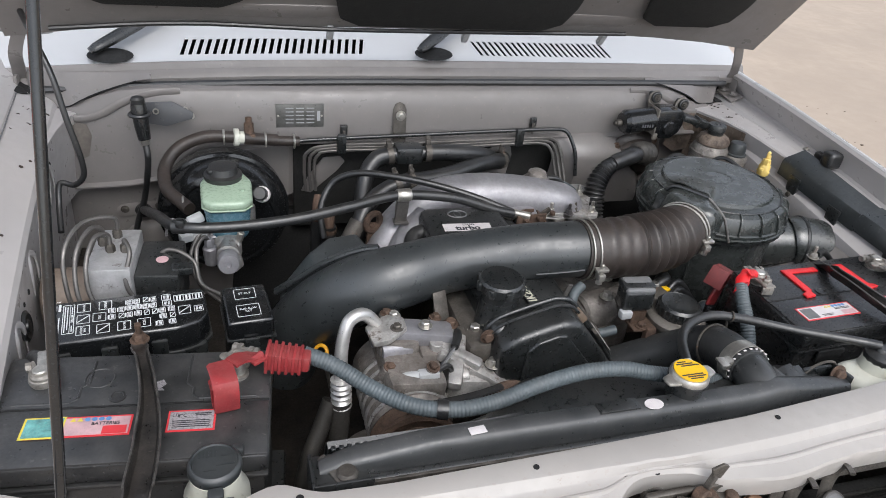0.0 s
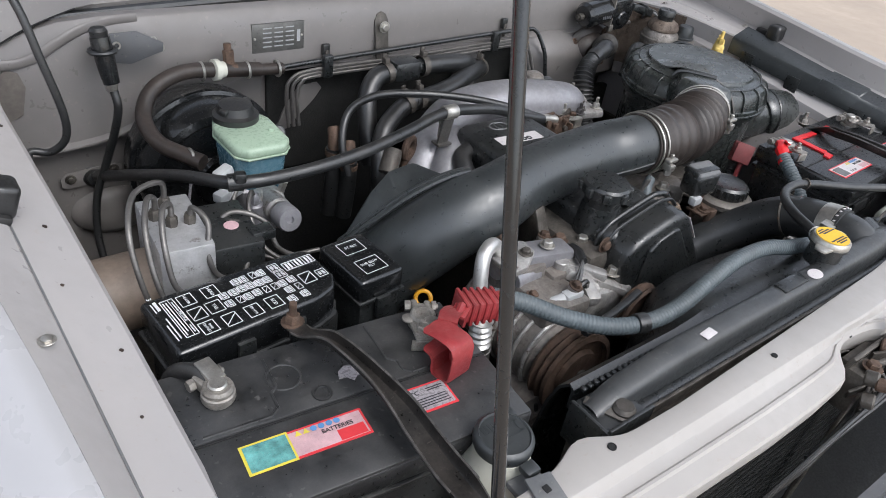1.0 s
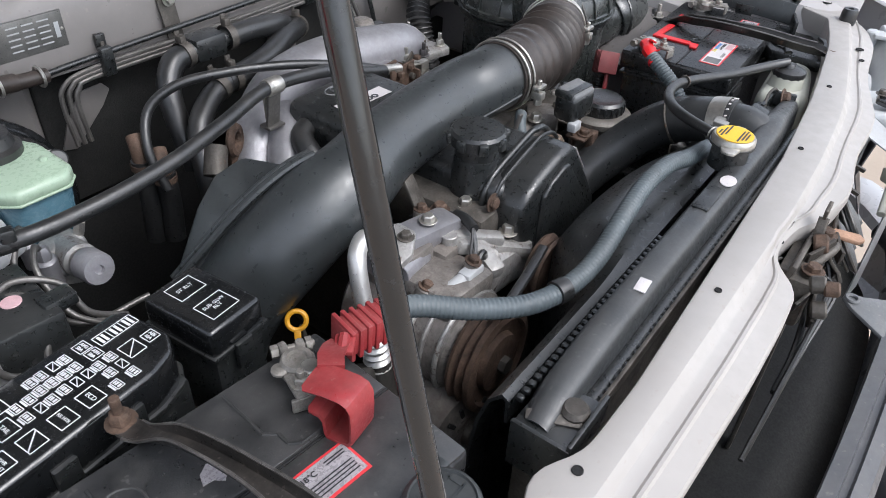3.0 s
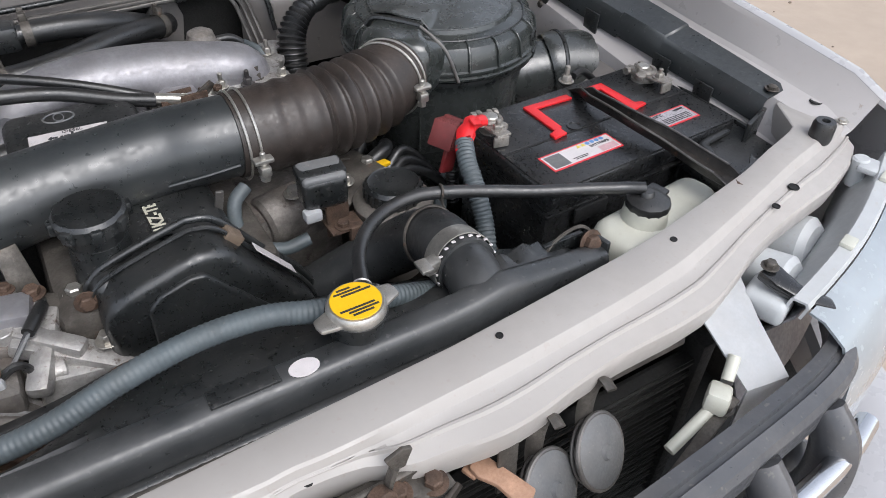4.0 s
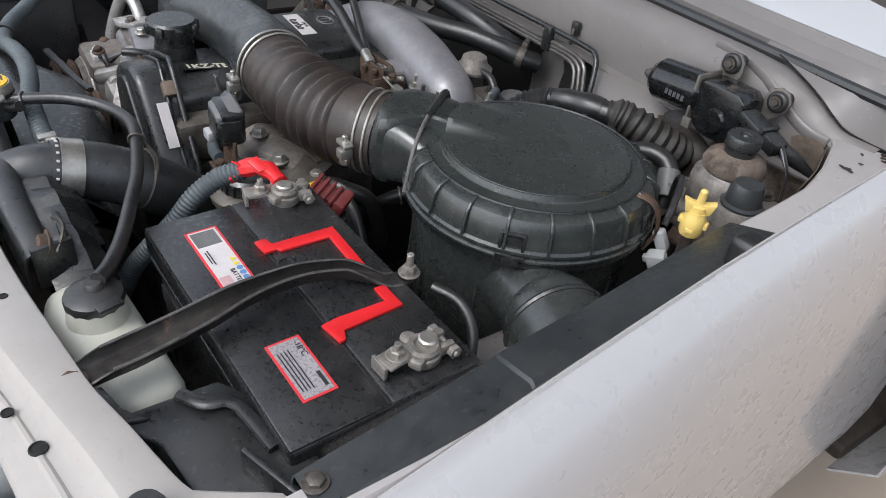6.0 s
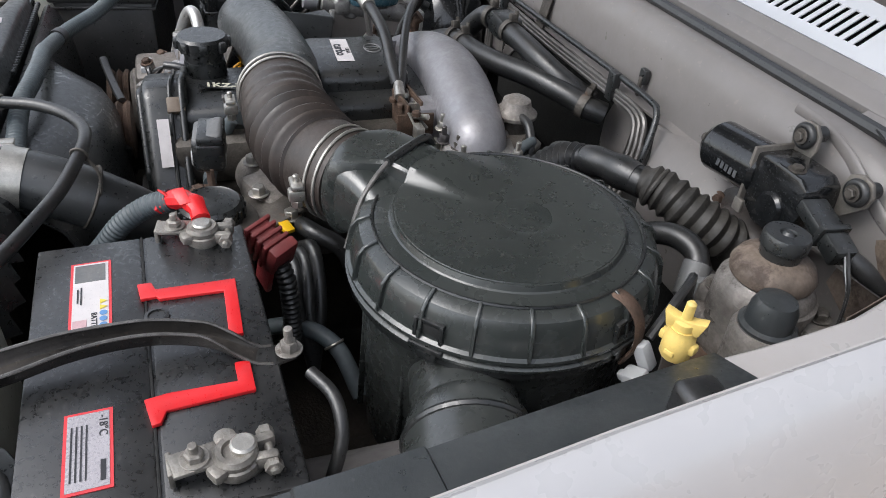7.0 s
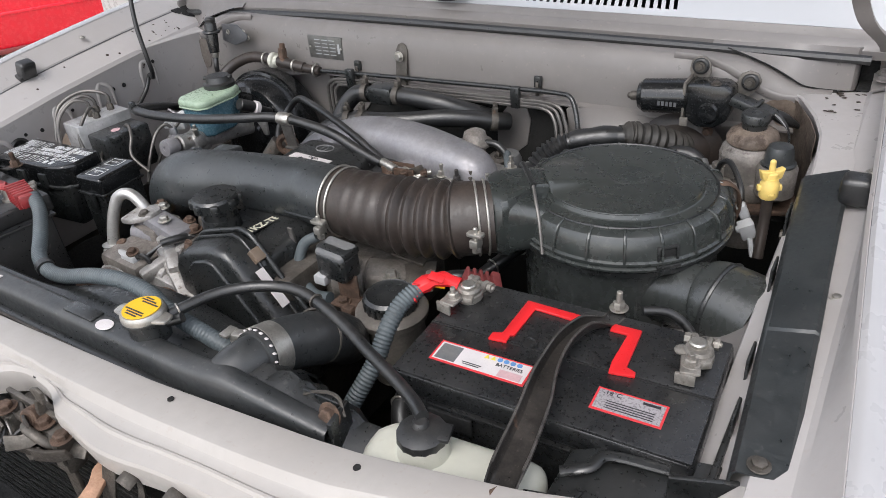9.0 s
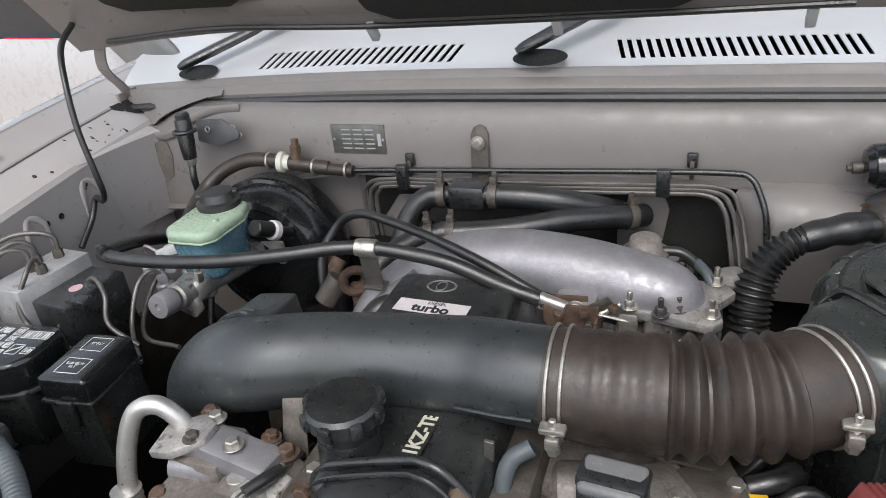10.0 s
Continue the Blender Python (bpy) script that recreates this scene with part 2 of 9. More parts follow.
VANWHITE = material("white_vehicle_paint", (0.72, 0.70, 0.68), 0.35, vary=0.03, scale=3, bump=0.0, coat=0.4, dust=0.1)
TYRE = material("tyre_rubber", (0.02, 0.02, 0.02), 0.8, vary=0.2, scale=30, bump=0.3)
WINDOW = material("dark_vehicle_glass", (0.02, 0.025, 0.03), 0.06, vary=0.05, bump=0.0)


def box(sx, sy, sz, bevel=0.002, seg=2):
    bm = bmesh.new()
    bmesh.ops.create_cube(bm, size=1.0)
    bmesh.ops.scale(bm, vec=(sx, sy, sz), verts=bm.verts)
    b = min(bevel, 0.45 * min(sx, sy, sz))
    if b > 0:
        bmesh.ops.bevel(bm, geom=bm.edges[:], offset=b, segments=seg, profile=0.5, affect="EDGES")
    return bm


def put(bm, x=0, y=0, z=0, rx=0, ry=0, rz=0):
    bmesh.ops.transform(bm, matrix=pose(x, y, z, rx, ry, rz), verts=bm.verts)
    return bm


def turned(bm, m):
    bmesh.ops.transform(bm, matrix=m, verts=bm.verts)
    return bm


def join(*bms):
    out = bmesh.new()
    for b in bms:
        me = bpy.data.meshes.new("joined")
        b.to_mesh(me)
        out.from_mesh(me)
        b.free()
        bpy.data.meshes.remove(me)
    return out


def aim(a, b):
    """A pose at a whose z axis points to b."""
    d = Vector(b) - Vector(a)
    return Matrix.Translation(a) @ d.to_track_quat("Z", "Y").to_matrix().to_4x4()


def lathe(profile, seg=24, close=True):
    """A turned solid: profile of (radius, height), from bottom to top."""
    bm = bmesh.new()
    rings = []
    for r, z in profile:
        rings.append([bm.verts.new((r * math.cos(2 * math.pi * i / seg), r * math.sin(2 * math.pi * i / seg), z)) for i in range(seg)])
    for a, b in zip(rings, rings[1:]):
        for i in range(seg):
            bm.faces.new((a[i], a[(i + 1) % seg], b[(i + 1) % seg], b[i]))
    if close:
        bm.faces.new(rings[0][::-1])
        bm.faces.new(rings[-1])
    return bm


def cyl(r, h, seg=20, bevel=0.001):
    b = min(bevel, r * 0.4, h * 0.4)
    return lathe([(r - b, 0), (r, b), (r, h - b), (r - b, h)], seg)


def rod_between(a, b, r, seg=12, bevel=0.0008):
    return turned(cyl(r, (Vector(b) - Vector(a)).length, seg, bevel), aim(a, b))


def spline(pts, n=8):
    """Catmull-Rom through the points; each point may carry extra values behind x, y, z."""
    p = [np.array(q, float) for q in pts]
    if len(p) == 2:
        return [p[0] + (p[1] - p[0]) * i / n for i in range(n + 1)]
    p = [2 * p[0] - p[1]] + p + [2 * p[-1] - p[-2]]
    out = []
    for i in range(1, len(p) - 2):
        a, b, c, d = p[i - 1:i + 3]
        for k in range(n):
            t = k / n
            out.append(0.5 * (2 * b + (c - a) * t + (2 * a - 5 * b + 4 * c - d) * t * t + (3 * b - a - 3 * c + d) * t ** 3))
    return out + [p[-2]]


def tube(pts, r=0.01, seg=12, n=8, ribs=None, caps=True, flat=1.0, up=(0, 0, 1)):
    """A hose along the points, which may carry a radius of their own behind x, y, z. ribs: (pitch, depth). flat: its height over its width."""
    q = spline([(*p, r, flat) if len(p) == 3 else (*p, flat) if len(p) == 4 else p for p in pts], n)
    if ribs:
        pitch, depth = ribs
        s = np.cumsum([0] + [np.linalg.norm(b[:3] - a[:3]) for a, b in zip(q, q[1:])])
        count = max(4, int(s[-1] / pitch * 6))
        u = np.linspace(0, s[-1], count)
        q = [np.array([np.interp(x, s, [v[k] for v in q]) for k in range(5)]) for x in u]
        for x, v in zip(u, q):
            v[3] += depth * (0.5 + 0.5 * math.cos(2 * math.pi * x / pitch)) - depth * 0.5
    bm = bmesh.new()
    rings, side = [], None
    for i, v in enumerate(q):
        a, b = q[max(0, i - 1)][:3], q[min(len(q) - 1, i + 1)][:3]
        d = Vector(b - a).normalized()
        if side is None:
            side = d.cross(Vector(up))
            if side.length < 0.05:
                side = d.cross(Vector((1, 0, 0)))
        side = (side - d * side.dot(d)).normalized()
        top = side.cross(d).normalized()
        rings.append([bm.verts.new(Vector(v[:3]) + side * (v[3] * math.cos(2 * math.pi * k / seg)) + top * (v[3] * v[4] * math.sin(2 * math.pi * k / seg))) for k in range(seg)])
    for a, b in zip(rings, rings[1:]):
        for i in range(seg):
            bm.faces.new((a[i], a[(i + 1) % seg], b[(i + 1) % seg], b[i]))
    if caps:
        bm.faces.new(rings[0][::-1])
        bm.faces.new(rings[-1])
    return bm


def prism(outline, z0, z1, bevel=0.0, seg=2):
    """A plate with the outline (x, y), from z0 to z1, its edges rounded."""
    bm = bmesh.new()
    a = [bm.verts.new((x, y, z0)) for x, y in outline]
    b = [bm.verts.new((x, y, z1)) for x, y in outline]
    n = len(a)
    bm.faces.new(a[::-1])
    bm.faces.new(b)
    for i in range(n):
        bm.faces.new((a[i], a[(i + 1) % n], b[(i + 1) % n], b[i]))
    bmesh.ops.recalc_face_normals(bm, faces=bm.faces[:])
    if bevel:
        bmesh.ops.bevel(bm, geom=bm.edges[:], offset=bevel, segments=seg, profile=0.5, affect="EDGES")
    return bm


def sheet(rows, thick=0.0):
    """A sheet through rows of points; thick: its thickness, to the side against its normals."""
    bm = bmesh.new()
    v = [[bm.verts.new(p) for p in r] for r in rows]
    for a, b in zip(v, v[1:]):
        for i in range(len(a) - 1):
            bm.faces.new((a[i], a[i + 1], b[i + 1], b[i]))
    if thick:
        bmesh.ops.recalc_face_normals(bm, faces=bm.faces[:])
        bmesh.ops.solidify(bm, geom=bm.faces[:], thickness=thick)
    return bm


def torus(big, small, seg=24, sub=10):
    bm = bmesh.new()
    rings = []
    for i in range(seg):
        a = 2 * math.pi * i / seg
        rings.append([bm.verts.new(((big + small * math.cos(t)) * math.cos(a), (big + small * math.cos(t)) * math.sin(a), small * math.sin(t))) for t in (2 * math.pi * k / sub for k in range(sub))])
    for i in range(seg):
        a, b = rings[i], rings[(i + 1) % seg]
        for k in range(sub):
            bm.faces.new((a[k], b[k], b[(k + 1) % sub], a[(k + 1) % sub]))
    return bm


def part(name, bm, mat, parent=None, label="", angle=38):
    """Links bm as one mesh object under a thing, or under a part."""
    bmesh.ops.recalc_face_normals(bm, faces=bm.faces[:])
    me = bpy.data.meshes.new(name)
    bm.to_mesh(me)
    bm.free()
    for f in me.polygons:
        f.use_smooth = True
    me.set_sharp_from_angle(angle=radians(angle))
    me.materials.append(mat)
    ob = new(name, me)
    ob.parent = parent
    if parent:
        ob.matrix_parent_inverse = parent.matrix_world.inverted() if parent.parent is None else (parent.parent.matrix_basis @ parent.matrix_basis).inverted()
    if label:
        ob["label"] = label
    return ob


def thing(name, label, category, group="", kind="", at=(0, 0, 0)):
    ob = new(name)
    ob.empty_display_size = 0.05
    return tagged(ob, label, category, group, kind)


def plane_box(w, h, t=0.0003):
    return box(w, h, t, 0)


def bolt(a, b=None, r=0.007, h=0.006, washer=True, stud=0.0):
    """A hexagon bolt head at a whose axis points to b (up if left out)."""
    b = b or (a[0], a[1], a[2] + 1)
    w = [cyl(r * 1.5, 0.0015, 16, 0.0003)] if washer else []
    w.append(put(lathe([(r, 0), (r, h * 0.8), (r * 0.8, h)], 6), 0, 0, 0.0012))
    if stud:
        w.append(cyl(r * 0.5, h + stud, 10, 0.0005))
    return turned(join(*w), aim(a, b))


def letters(text, size, mat, parent, m, name="lettering", width=0.0, label=""):
    """Writing in the built-in font, lying in the plane of the pose m, its middle at m's origin."""
    cu = bpy.data.curves.new(name, "FONT")
    cu.body, cu.size, cu.align_x, cu.align_y = text, size, "CENTER", "CENTER"
    cu.extrude, cu.offset = 0.0002, width
    tmp = new("tmp_writing", cu)
    me = bpy.data.meshes.new_from_object(tmp.evaluated_get(bpy.context.evaluated_depsgraph_get()))
    bpy.data.objects.remove(tmp)
    me.transform(m)
    me.name = name
    me.materials.clear()
    me.materials.append(mat)
    ob = new(name, me)
    ob.parent = parent
    if label:
        ob["label"] = label
    return ob


def smooth(a, b, x):
    f = max(0.0, min(1.0, (x - a) / (b - a)))
    return f * f * (3 - 2 * f)


# ---- setting ----
ground = tagged(part("ground", sheet([[(x, y, -0.075 * min(6.0, max(0.0, -x - 1.0))) for x in sorted([*np.linspace(-400, 400, 41), *np.linspace(-10, 0, 21)])] for y in np.linspace(-400, 400, 41)]), SAND), "dusty tan bare earth yard under the vehicles", "ground", kind="structure")

# ---- the car's body ----
car = thing("car", "pearl white off-road car with its bonnet propped open", "car")


def ridge_z(y):
    return float(np.interp(y, (-0.03, 0.02, 0.1, 0.3, 0.5, 0.7, 0.9, 1.05), (0.985, 1.035, 1.066, 1.100, 1.128, 1.147, 1.160, 1.166)))


def fender(side):
    """Inner wing, bolt shelf, upright lip and outer skin of one front wing."""
    wall, skin = [], []
    for y in (-0.03, -0.01, 0.02, 0.06, 0.1, 0.17, 0.24, 0.32, 0.4, 0.48, 0.56, 0.64, 0.72, 0.80, 0.88, 0.96, 1.04, 1.10):
        z = ridge_z(y)
        if side > 0:
            front = float(np.interp(y, (0.10, 0.45), (1.0, 0.0)))
            z += 0.013 * front
            d = float(np.interp(y, (0.05, 0.12, 0.35), (0.034, 0.037, 0.055)))
            x = 0.8045 - 0.050 * (y - 0.12) + 0.30 * max(0.0, 0.05 - y) + 0.009 * front
            prof = ((0.700, 0.75), (0.700, z - 0.13), (0.704, z - 0.11), (0.735, z - 0.088), (0.752, z - d - 0.009), (0.782, z - d), (0.788, z - d + 0.005), (x - 0.004, z - 0.006), (x - 0.001, z - 0.001))
        else:
            z += 0.020
            x = 0.742 + 0.038 * (y - 0.1) + 0.30 * max(0.0, 0.05 - y)
            out = float(np.interp(y, (0.1, 0.23, 0.4, 0.77), (0.0, 0.005, 0.017, 0.021)))
            prof = ((x - 0.080, 0.75), (x - 0.083, z - 0.20), (x - 0.088, z - 0.100), (x - 0.089, z - 0.088), (x - 0.084, z - 0.080), (x - 0.037, z - 0.0535), (x - 0.033, z - 0.051), (x - 0.031, z - 0.047), (x - 0.012 + out, z - 0.018), (x - 0.0085 + out, z - 0.0138))
            x, z = x - 0.008 + out, z - 0.013
        if y > (0.058 if side > 0 else 0.015):
            wall.append([(side * p, y, zz) for p, zz in prof])
        k = float(np.interp(y, (-0.03, 0.05, 0.15, 0.5, 0.9), (0.40, 0.58, 0.76, 0.52, 0.46))) if side > 0 else 1.0
        skin.append([(side * (x + dx * k), y, zz) for dx, zz in ((-0.003, z - 0.006), (-0.001, z), (0.006, z + 0.003), (0.020, z + 0.002), (0.040, z - 0.008), (0.060, z - 0.030), (0.075, z - 0.070), (0.085, z - 0.13), (0.091, z - 0.22), (0.092, 0.62), (0.075, 0.55))])
    part("fender", sheet(skin, 0.0012), WHITE, car, "glossy pearl white outer wing")
    return part("inner_wing", sheet(wall, 0.0012), WINGPAINT, car, "pale painted inner wing with bolt shelf", angle=18)


wing_left, wing_right = fender(-1), fender(1)
for p in ((-0.731, 0.28, 1.0885), (-0.744, 0.62, 1.131), (-0.724, 0.10, 1.0525), (0.776, 0.392, 1.057), (0.778, 0.63, 1.085), (0.778, 0.073, 1.037)):
    part("wing_bolt", bolt(p, r=0.0048, h=0.003), ZINC, wing_left if p[0] < 0 else wing_right)
for x, y, z, r in ((-0.671, 0.370, 0.987, 0.007), (-0.671, 0.425, 1.004, 0.0035), (-0.671, 0.390, 1.008, 0.003), (-0.671, 0.502, 1.018, 0.003), (-0.671, 0.608, 1.026, 0.0042), (-0.671, 0.637, 1.026, 0.0042), (-0.671, 0.727, 1.051, 0.004), (0.699, 0.30, 0.97, 0.004), (0.699, 0.20, 0.95, 0.004)):
    part("wing_hole", turned(lathe([(r * 1.2, 0), (r * 1.1, 0.0012), (r * 0.9, 0.0006)], 14), aim((x if x > 0 else -(0.742 + 0.038 * (y - 0.1)) + 0.0868, y, z), (0, y, z))), HOLE, wing_left if x < 0 else wing_right, "small dark hole")

part("wing_hole", put(lathe([(0.0078, 0), (0.0074, 0.0012), (0.006, 0.0004)], 18), 0.779, 0.113, 1.0435), HOLE, wing_right, "dark round hole in the wing shelf")

# bulkhead: upright upper panel that falls away to the right, ledge, lower panel with a padded recess in the middle
def bulkhead_top(x):
    return float(np.interp(abs(x), (0.50, 0.53, 0.575, 0.62, 0.645, 0.663, 0.69), (1.132, 1.131, 1.126, 1.113, 1.102, 1.092, 1.087)))


def ledge_z(x):
    return float(np.interp(x, (-0.70, -0.65, -0.58, -0.52, -0.49, -0.46, -0.42, -0.34, -0.27), (0.938, 0.941, 0.947, 0.957, 0.968, 0.986, 1.004, 1.020, 1.028)))


def bulkhead_face(x, z):
    """y of the bulkhead's upper panel."""
    return float(np.interp(z, (1.036, 1.10, 1.128), (0.846, 0.849, 0.862))) + 0.10 * max(0.0, abs(x) - 0.55)


rows = []
for x in np.linspace(-0.70, 0.70, 57):
    side = -0.10 * max(0.0, abs(x) - 0.55)
    mid = 0.020 if -0.27 < x < 0.34 else 0.0
    low = smooth(-0.34, -0.42, x)
    e = ledge_z(x)
    f = (bulkhead_top(x) - e - 0.008) / 0.096
    rows.append([(x, y - side, z) for y, z in ((0.93 - 0.03 * low, 0.55), (0.915 - 0.035 * low, 0.86 - 0.12 * low), (0.868 + mid, 0.90 - 0.10 * low), (0.868 + mid, e - 0.008), (0.866, e - 0.002), (0.838, e), (0.838, e + 0.003), (0.846, e + 0.008), (0.848, e + 0.008 + 0.030 * f), (0.849, e + 0.008 + 0.064 * f), (0.862, e + 0.008 + 0.092 * f), (0.868, e + 0.008 + 0.096 * f), (0.905, e + 0.008 + 0.098 * f))])
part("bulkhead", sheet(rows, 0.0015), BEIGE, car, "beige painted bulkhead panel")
part("insulation_pad", join(put(box(0.60, 0.012, 0.20, 0.005), 0.035, 0.874, 0.922)), PAD, car, "black felt insulation on the bulkhead")

# cowl: seal, strip and the louvred top
def cowl_drop(x):
    return -(0.030 if x < 0 else 0.007) * (abs(x) / 0.8) ** 2.5


rows = []
for x in np.linspace(-0.80, 0.80, 41):
    drop = cowl_drop(x)
    rows.append([(x, 0.893 + y + (0.015 * (abs(x) / 0.8) ** 3), 1.150 + z + drop) for y, z in ((0.0, -0.012), (-0.002, 0.0), (0.002, 0.006), (0.012, 0.012), (0.014, 0.018), (0.018, 0.024))])
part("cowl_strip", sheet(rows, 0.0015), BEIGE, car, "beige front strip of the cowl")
part("bonnet_seal", tube([(x, 0.884 + (0.012 * (abs(x) / 0.75) ** 3), 1.139 + 0.93 * cowl_drop(x)) for x in np.linspace(-0.74, 0.74, 13)], 0.007, 8, 3), RUBBER, car, "black rubber seal along the cowl")


def cowl_point(x, v):
    """v: 0 at the front edge, 1 at the glass."""
    drop = cowl_drop(x)
    return (x, 0.912 + 0.24 * v + 0.015 * (abs(x) / 0.8) ** 3, 1.175 + drop + 0.085 * v - 0.012 * v * v)


def cowl_panel():
    """The cowl top, with real slots cut through it."""
    slots = []
    for x0, x1, n, lean in ((-0.468, -0.112, 24, 0.010), (0.135, 0.455, 24, -0.012)):
        w = (x1 - x0) / n
        for i in range(n):
            slots.append((x0 + w * i, x0 + w * i + w * 0.48, lean))
    bm = bmesh.new()
    vs = [0.0, 0.075, 0.27, 0.62, 1.0]
    cols = []
    for x in np.linspace(-0.80, -0.50, 8):
        cols.append((x, 0, False))
    for i, (a, b, lean) in enumerate(slots):
        if i == 24:
            for x in np.linspace(-0.09, 0.11, 6):
                cols.append((x, 0, False))
        cols.append((a, lean, True))
        cols.append((b, lean, False))
    for x in np.linspace(0.49, 0.80, 8):
        cols.append((x, 0, False))
    grid = [[bm.verts.new(cowl_point(x + (lean if k == 2 else 0), v)) for k, v in enumerate(vs)] for x, lean, _ in cols]
    for i in range(len(cols) - 1):
        for k in range(len(vs) - 1):
            if cols[i][2] and k == 1:
                continue
            bm.faces.new((grid[i][k], grid[i + 1][k], grid[i + 1][k + 1], grid[i][k + 1]))
    bmesh.ops.recalc_face_normals(bm, faces=bm.faces[:])
    bmesh.ops.solidify(bm, geom=bm.faces[:], thickness=0.0015)
    return bm


part("cowl_panel", cowl_panel(), COWL, car, "white louvred cowl panel below the windscreen")
# near-black plate: the shade seen through the slots, put in as colour
part("cowl_chamber", put(box(1.5, 0.34, 0.004, 0.001), 0, 1.09, 1.135), HOLE, car, "near-black plate for the shade under the louvres")
rows = [[(x * (1 - 0.10 * v), 1.150 + 0.30 * v - 0.10 * (x / 0.8) ** 2 * -0.3, 1.245 - 0.02 * (x / 0.8) ** 2 + 0.45 * v) for x in np.linspace(-0.78, 0.78, 13)] for v in np.linspace(0, 1, 5)]
part("windscreen", sheet(rows, 0.005), WINDOW, car, "dark laminated windscreen")


part("lip_seal", tube([(-(0.742 + 0.038 * (y - 0.1)) + 0.0335, y, ridge_z(y) + 0.020 - 0.0508) for y in (0.06, 0.15, 0.25, 0.4, 0.55, 0.7, 0.85, 0.98)], 0.0012, 6, 5), GREYPLASTIC, wing_left, "dark line of sealer along the wing lip")
for y in (0.33, 0.47, 0.58, 0.70):
    x0, z0 = -(0.742 + 0.038 * (y - 0.1)), ridge_z(y)
    part("pressed_rib", tube([(x0 + 0.0865, y - 0.012, z0 - 0.150, 0.002), (x0 + 0.0880, y - 0.010, z0 - 0.105, 0.005), (x0 + 0.0860, y, z0 - 0.088, 0.005), (x0 + 0.0880, y + 0.022, z0 - 0.105, 0.005), (x0 + 0.0865, y + 0.026, z0 - 0.150, 0.002)], seg=10, n=6, flat=0.6), WINGPAINT, wing_left, "rounded pressing in the inner wing")
part("grommet", turned(lathe([(0.0205, 0), (0.0215, 0.003), (0.017, 0.006), (0.013, 0.004), (0.009, 0.004), (0.008, 0.007)], 26), aim((-(0.742 + 0.038 * 0.27) + 0.0862, 0.370, 0.987), (0.5, 0.370, 1.05))), RUBBER, wing_left, "round black rubber plug")
BONNET = pose(0, 0.868, 1.262, 128, 0, 0)


def bonnet_rows(x0, x1, y0, y1, lift, nx=13, ny=7):
    return [[(x, y, lift + 0.035 * (x / 0.735) ** 4) for x in np.linspace(x0, x1, nx)] for y in np.linspace(y0, y1, ny)]


part("bonnet_skin", turned(sheet(bonnet_rows(-0.735, 0.735, 0.0, 1.08, 0.0), 0.001), BONNET), WHITE, car, "pearl white bonnet skin, propped open")
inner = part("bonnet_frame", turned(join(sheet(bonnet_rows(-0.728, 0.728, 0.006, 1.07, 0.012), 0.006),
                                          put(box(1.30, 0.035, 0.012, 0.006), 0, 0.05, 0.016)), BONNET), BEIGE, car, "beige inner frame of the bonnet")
for x0, x1, y0 in ((-0.62, -0.34, 0.075), (-0.20, 0.26, 0.035), (0.40, 0.63, 0.06)):
    w = x1 - x0
    out = [(x0 + 0.05, y0), (x1 - 0.05, y0), (x1 - 0.012, y0 + 0.02), (x1, y0 + 0.07), (x1, 0.92), (x1 - 0.06, 0.98), (x0 + 0.06, 0.98), (x0, 0.92), (x0, y0 + 0.07), (x0 + 0.012, y0 + 0.02)]
    part("insulation", turned(prism(out, 0.018 + 0.02 * (max(abs(x0), abs(x1)) / 0.735) ** 4, 0.040, 0.006), BONNET), PAD, inner, "black felt bonnet insulation")
part("washer_hose", turned(tube([(-0.66, 0.02, 0.045), (-0.45, 0.03, 0.036), (-0.2, 0.02, 0.034), (0.1, 0.022, 0.034), (0.4, 0.03, 0.036)], 0.004, 8, 6), BONNET), RUBBER, car, "thin black washer hose")
for x in (-0.199, 0.064, 0.36):
    part("hose_clip", turned(put(box(0.012, 0.03, 0.012, 0.002), x, 0.005, 0.03), BONNET), LIGHTGREY, car, "grey plastic clip")

# hinges
for s in (-1, 1):
    hx = 0.742 if s < 0 else 0.764
    pts = [(s * hx, 0.90, 1.075), (s * hx, 0.925, 1.11), (s * (hx - 0.007), 0.90, 1.155), (s * 0.725, 0.86, 1.20), (s * 0.705, 0.85, 1.25)]
    arm = sheet([[(p[0] - 0.011, p[1], p[2]), (p[0] + 0.011, p[1], p[2])] for p in map(lambda v: v[:3], spline(pts, 5))], 0.004)
    hinge = part("bonnet_hinge", arm, BEIGE, car, "beige steel bonnet hinge")
    part("hinge_bolt", bolt((s * hx, 0.885, 1.075 if s < 0 else 1.087)), STEEL, hinge)

# prop rod
prop = thing("prop_rod", "slim black steel rod propping the bonnet up", "prop rod")
part("rod", tube([(-0.559, -0.092, 0.945), (-0.5505, -0.0630, 1.04), (-0.5318, 0.0145, 1.3), (-0.4965, 0.156, 1.78), (-0.482, 0.223, 2.0), (-0.47, 0.24, 2.02)], 0.0044, 12, 6), GLOSSBLACK, prop)
part("foam_sleeve", tube([(-0.5545, -0.079, 0.99), (-0.5505, -0.063, 1.04), (-0.547, -0.048, 1.09)], 0.0056, 10, 4), GLOSSBLACK, prop, "black rubber sleeve")

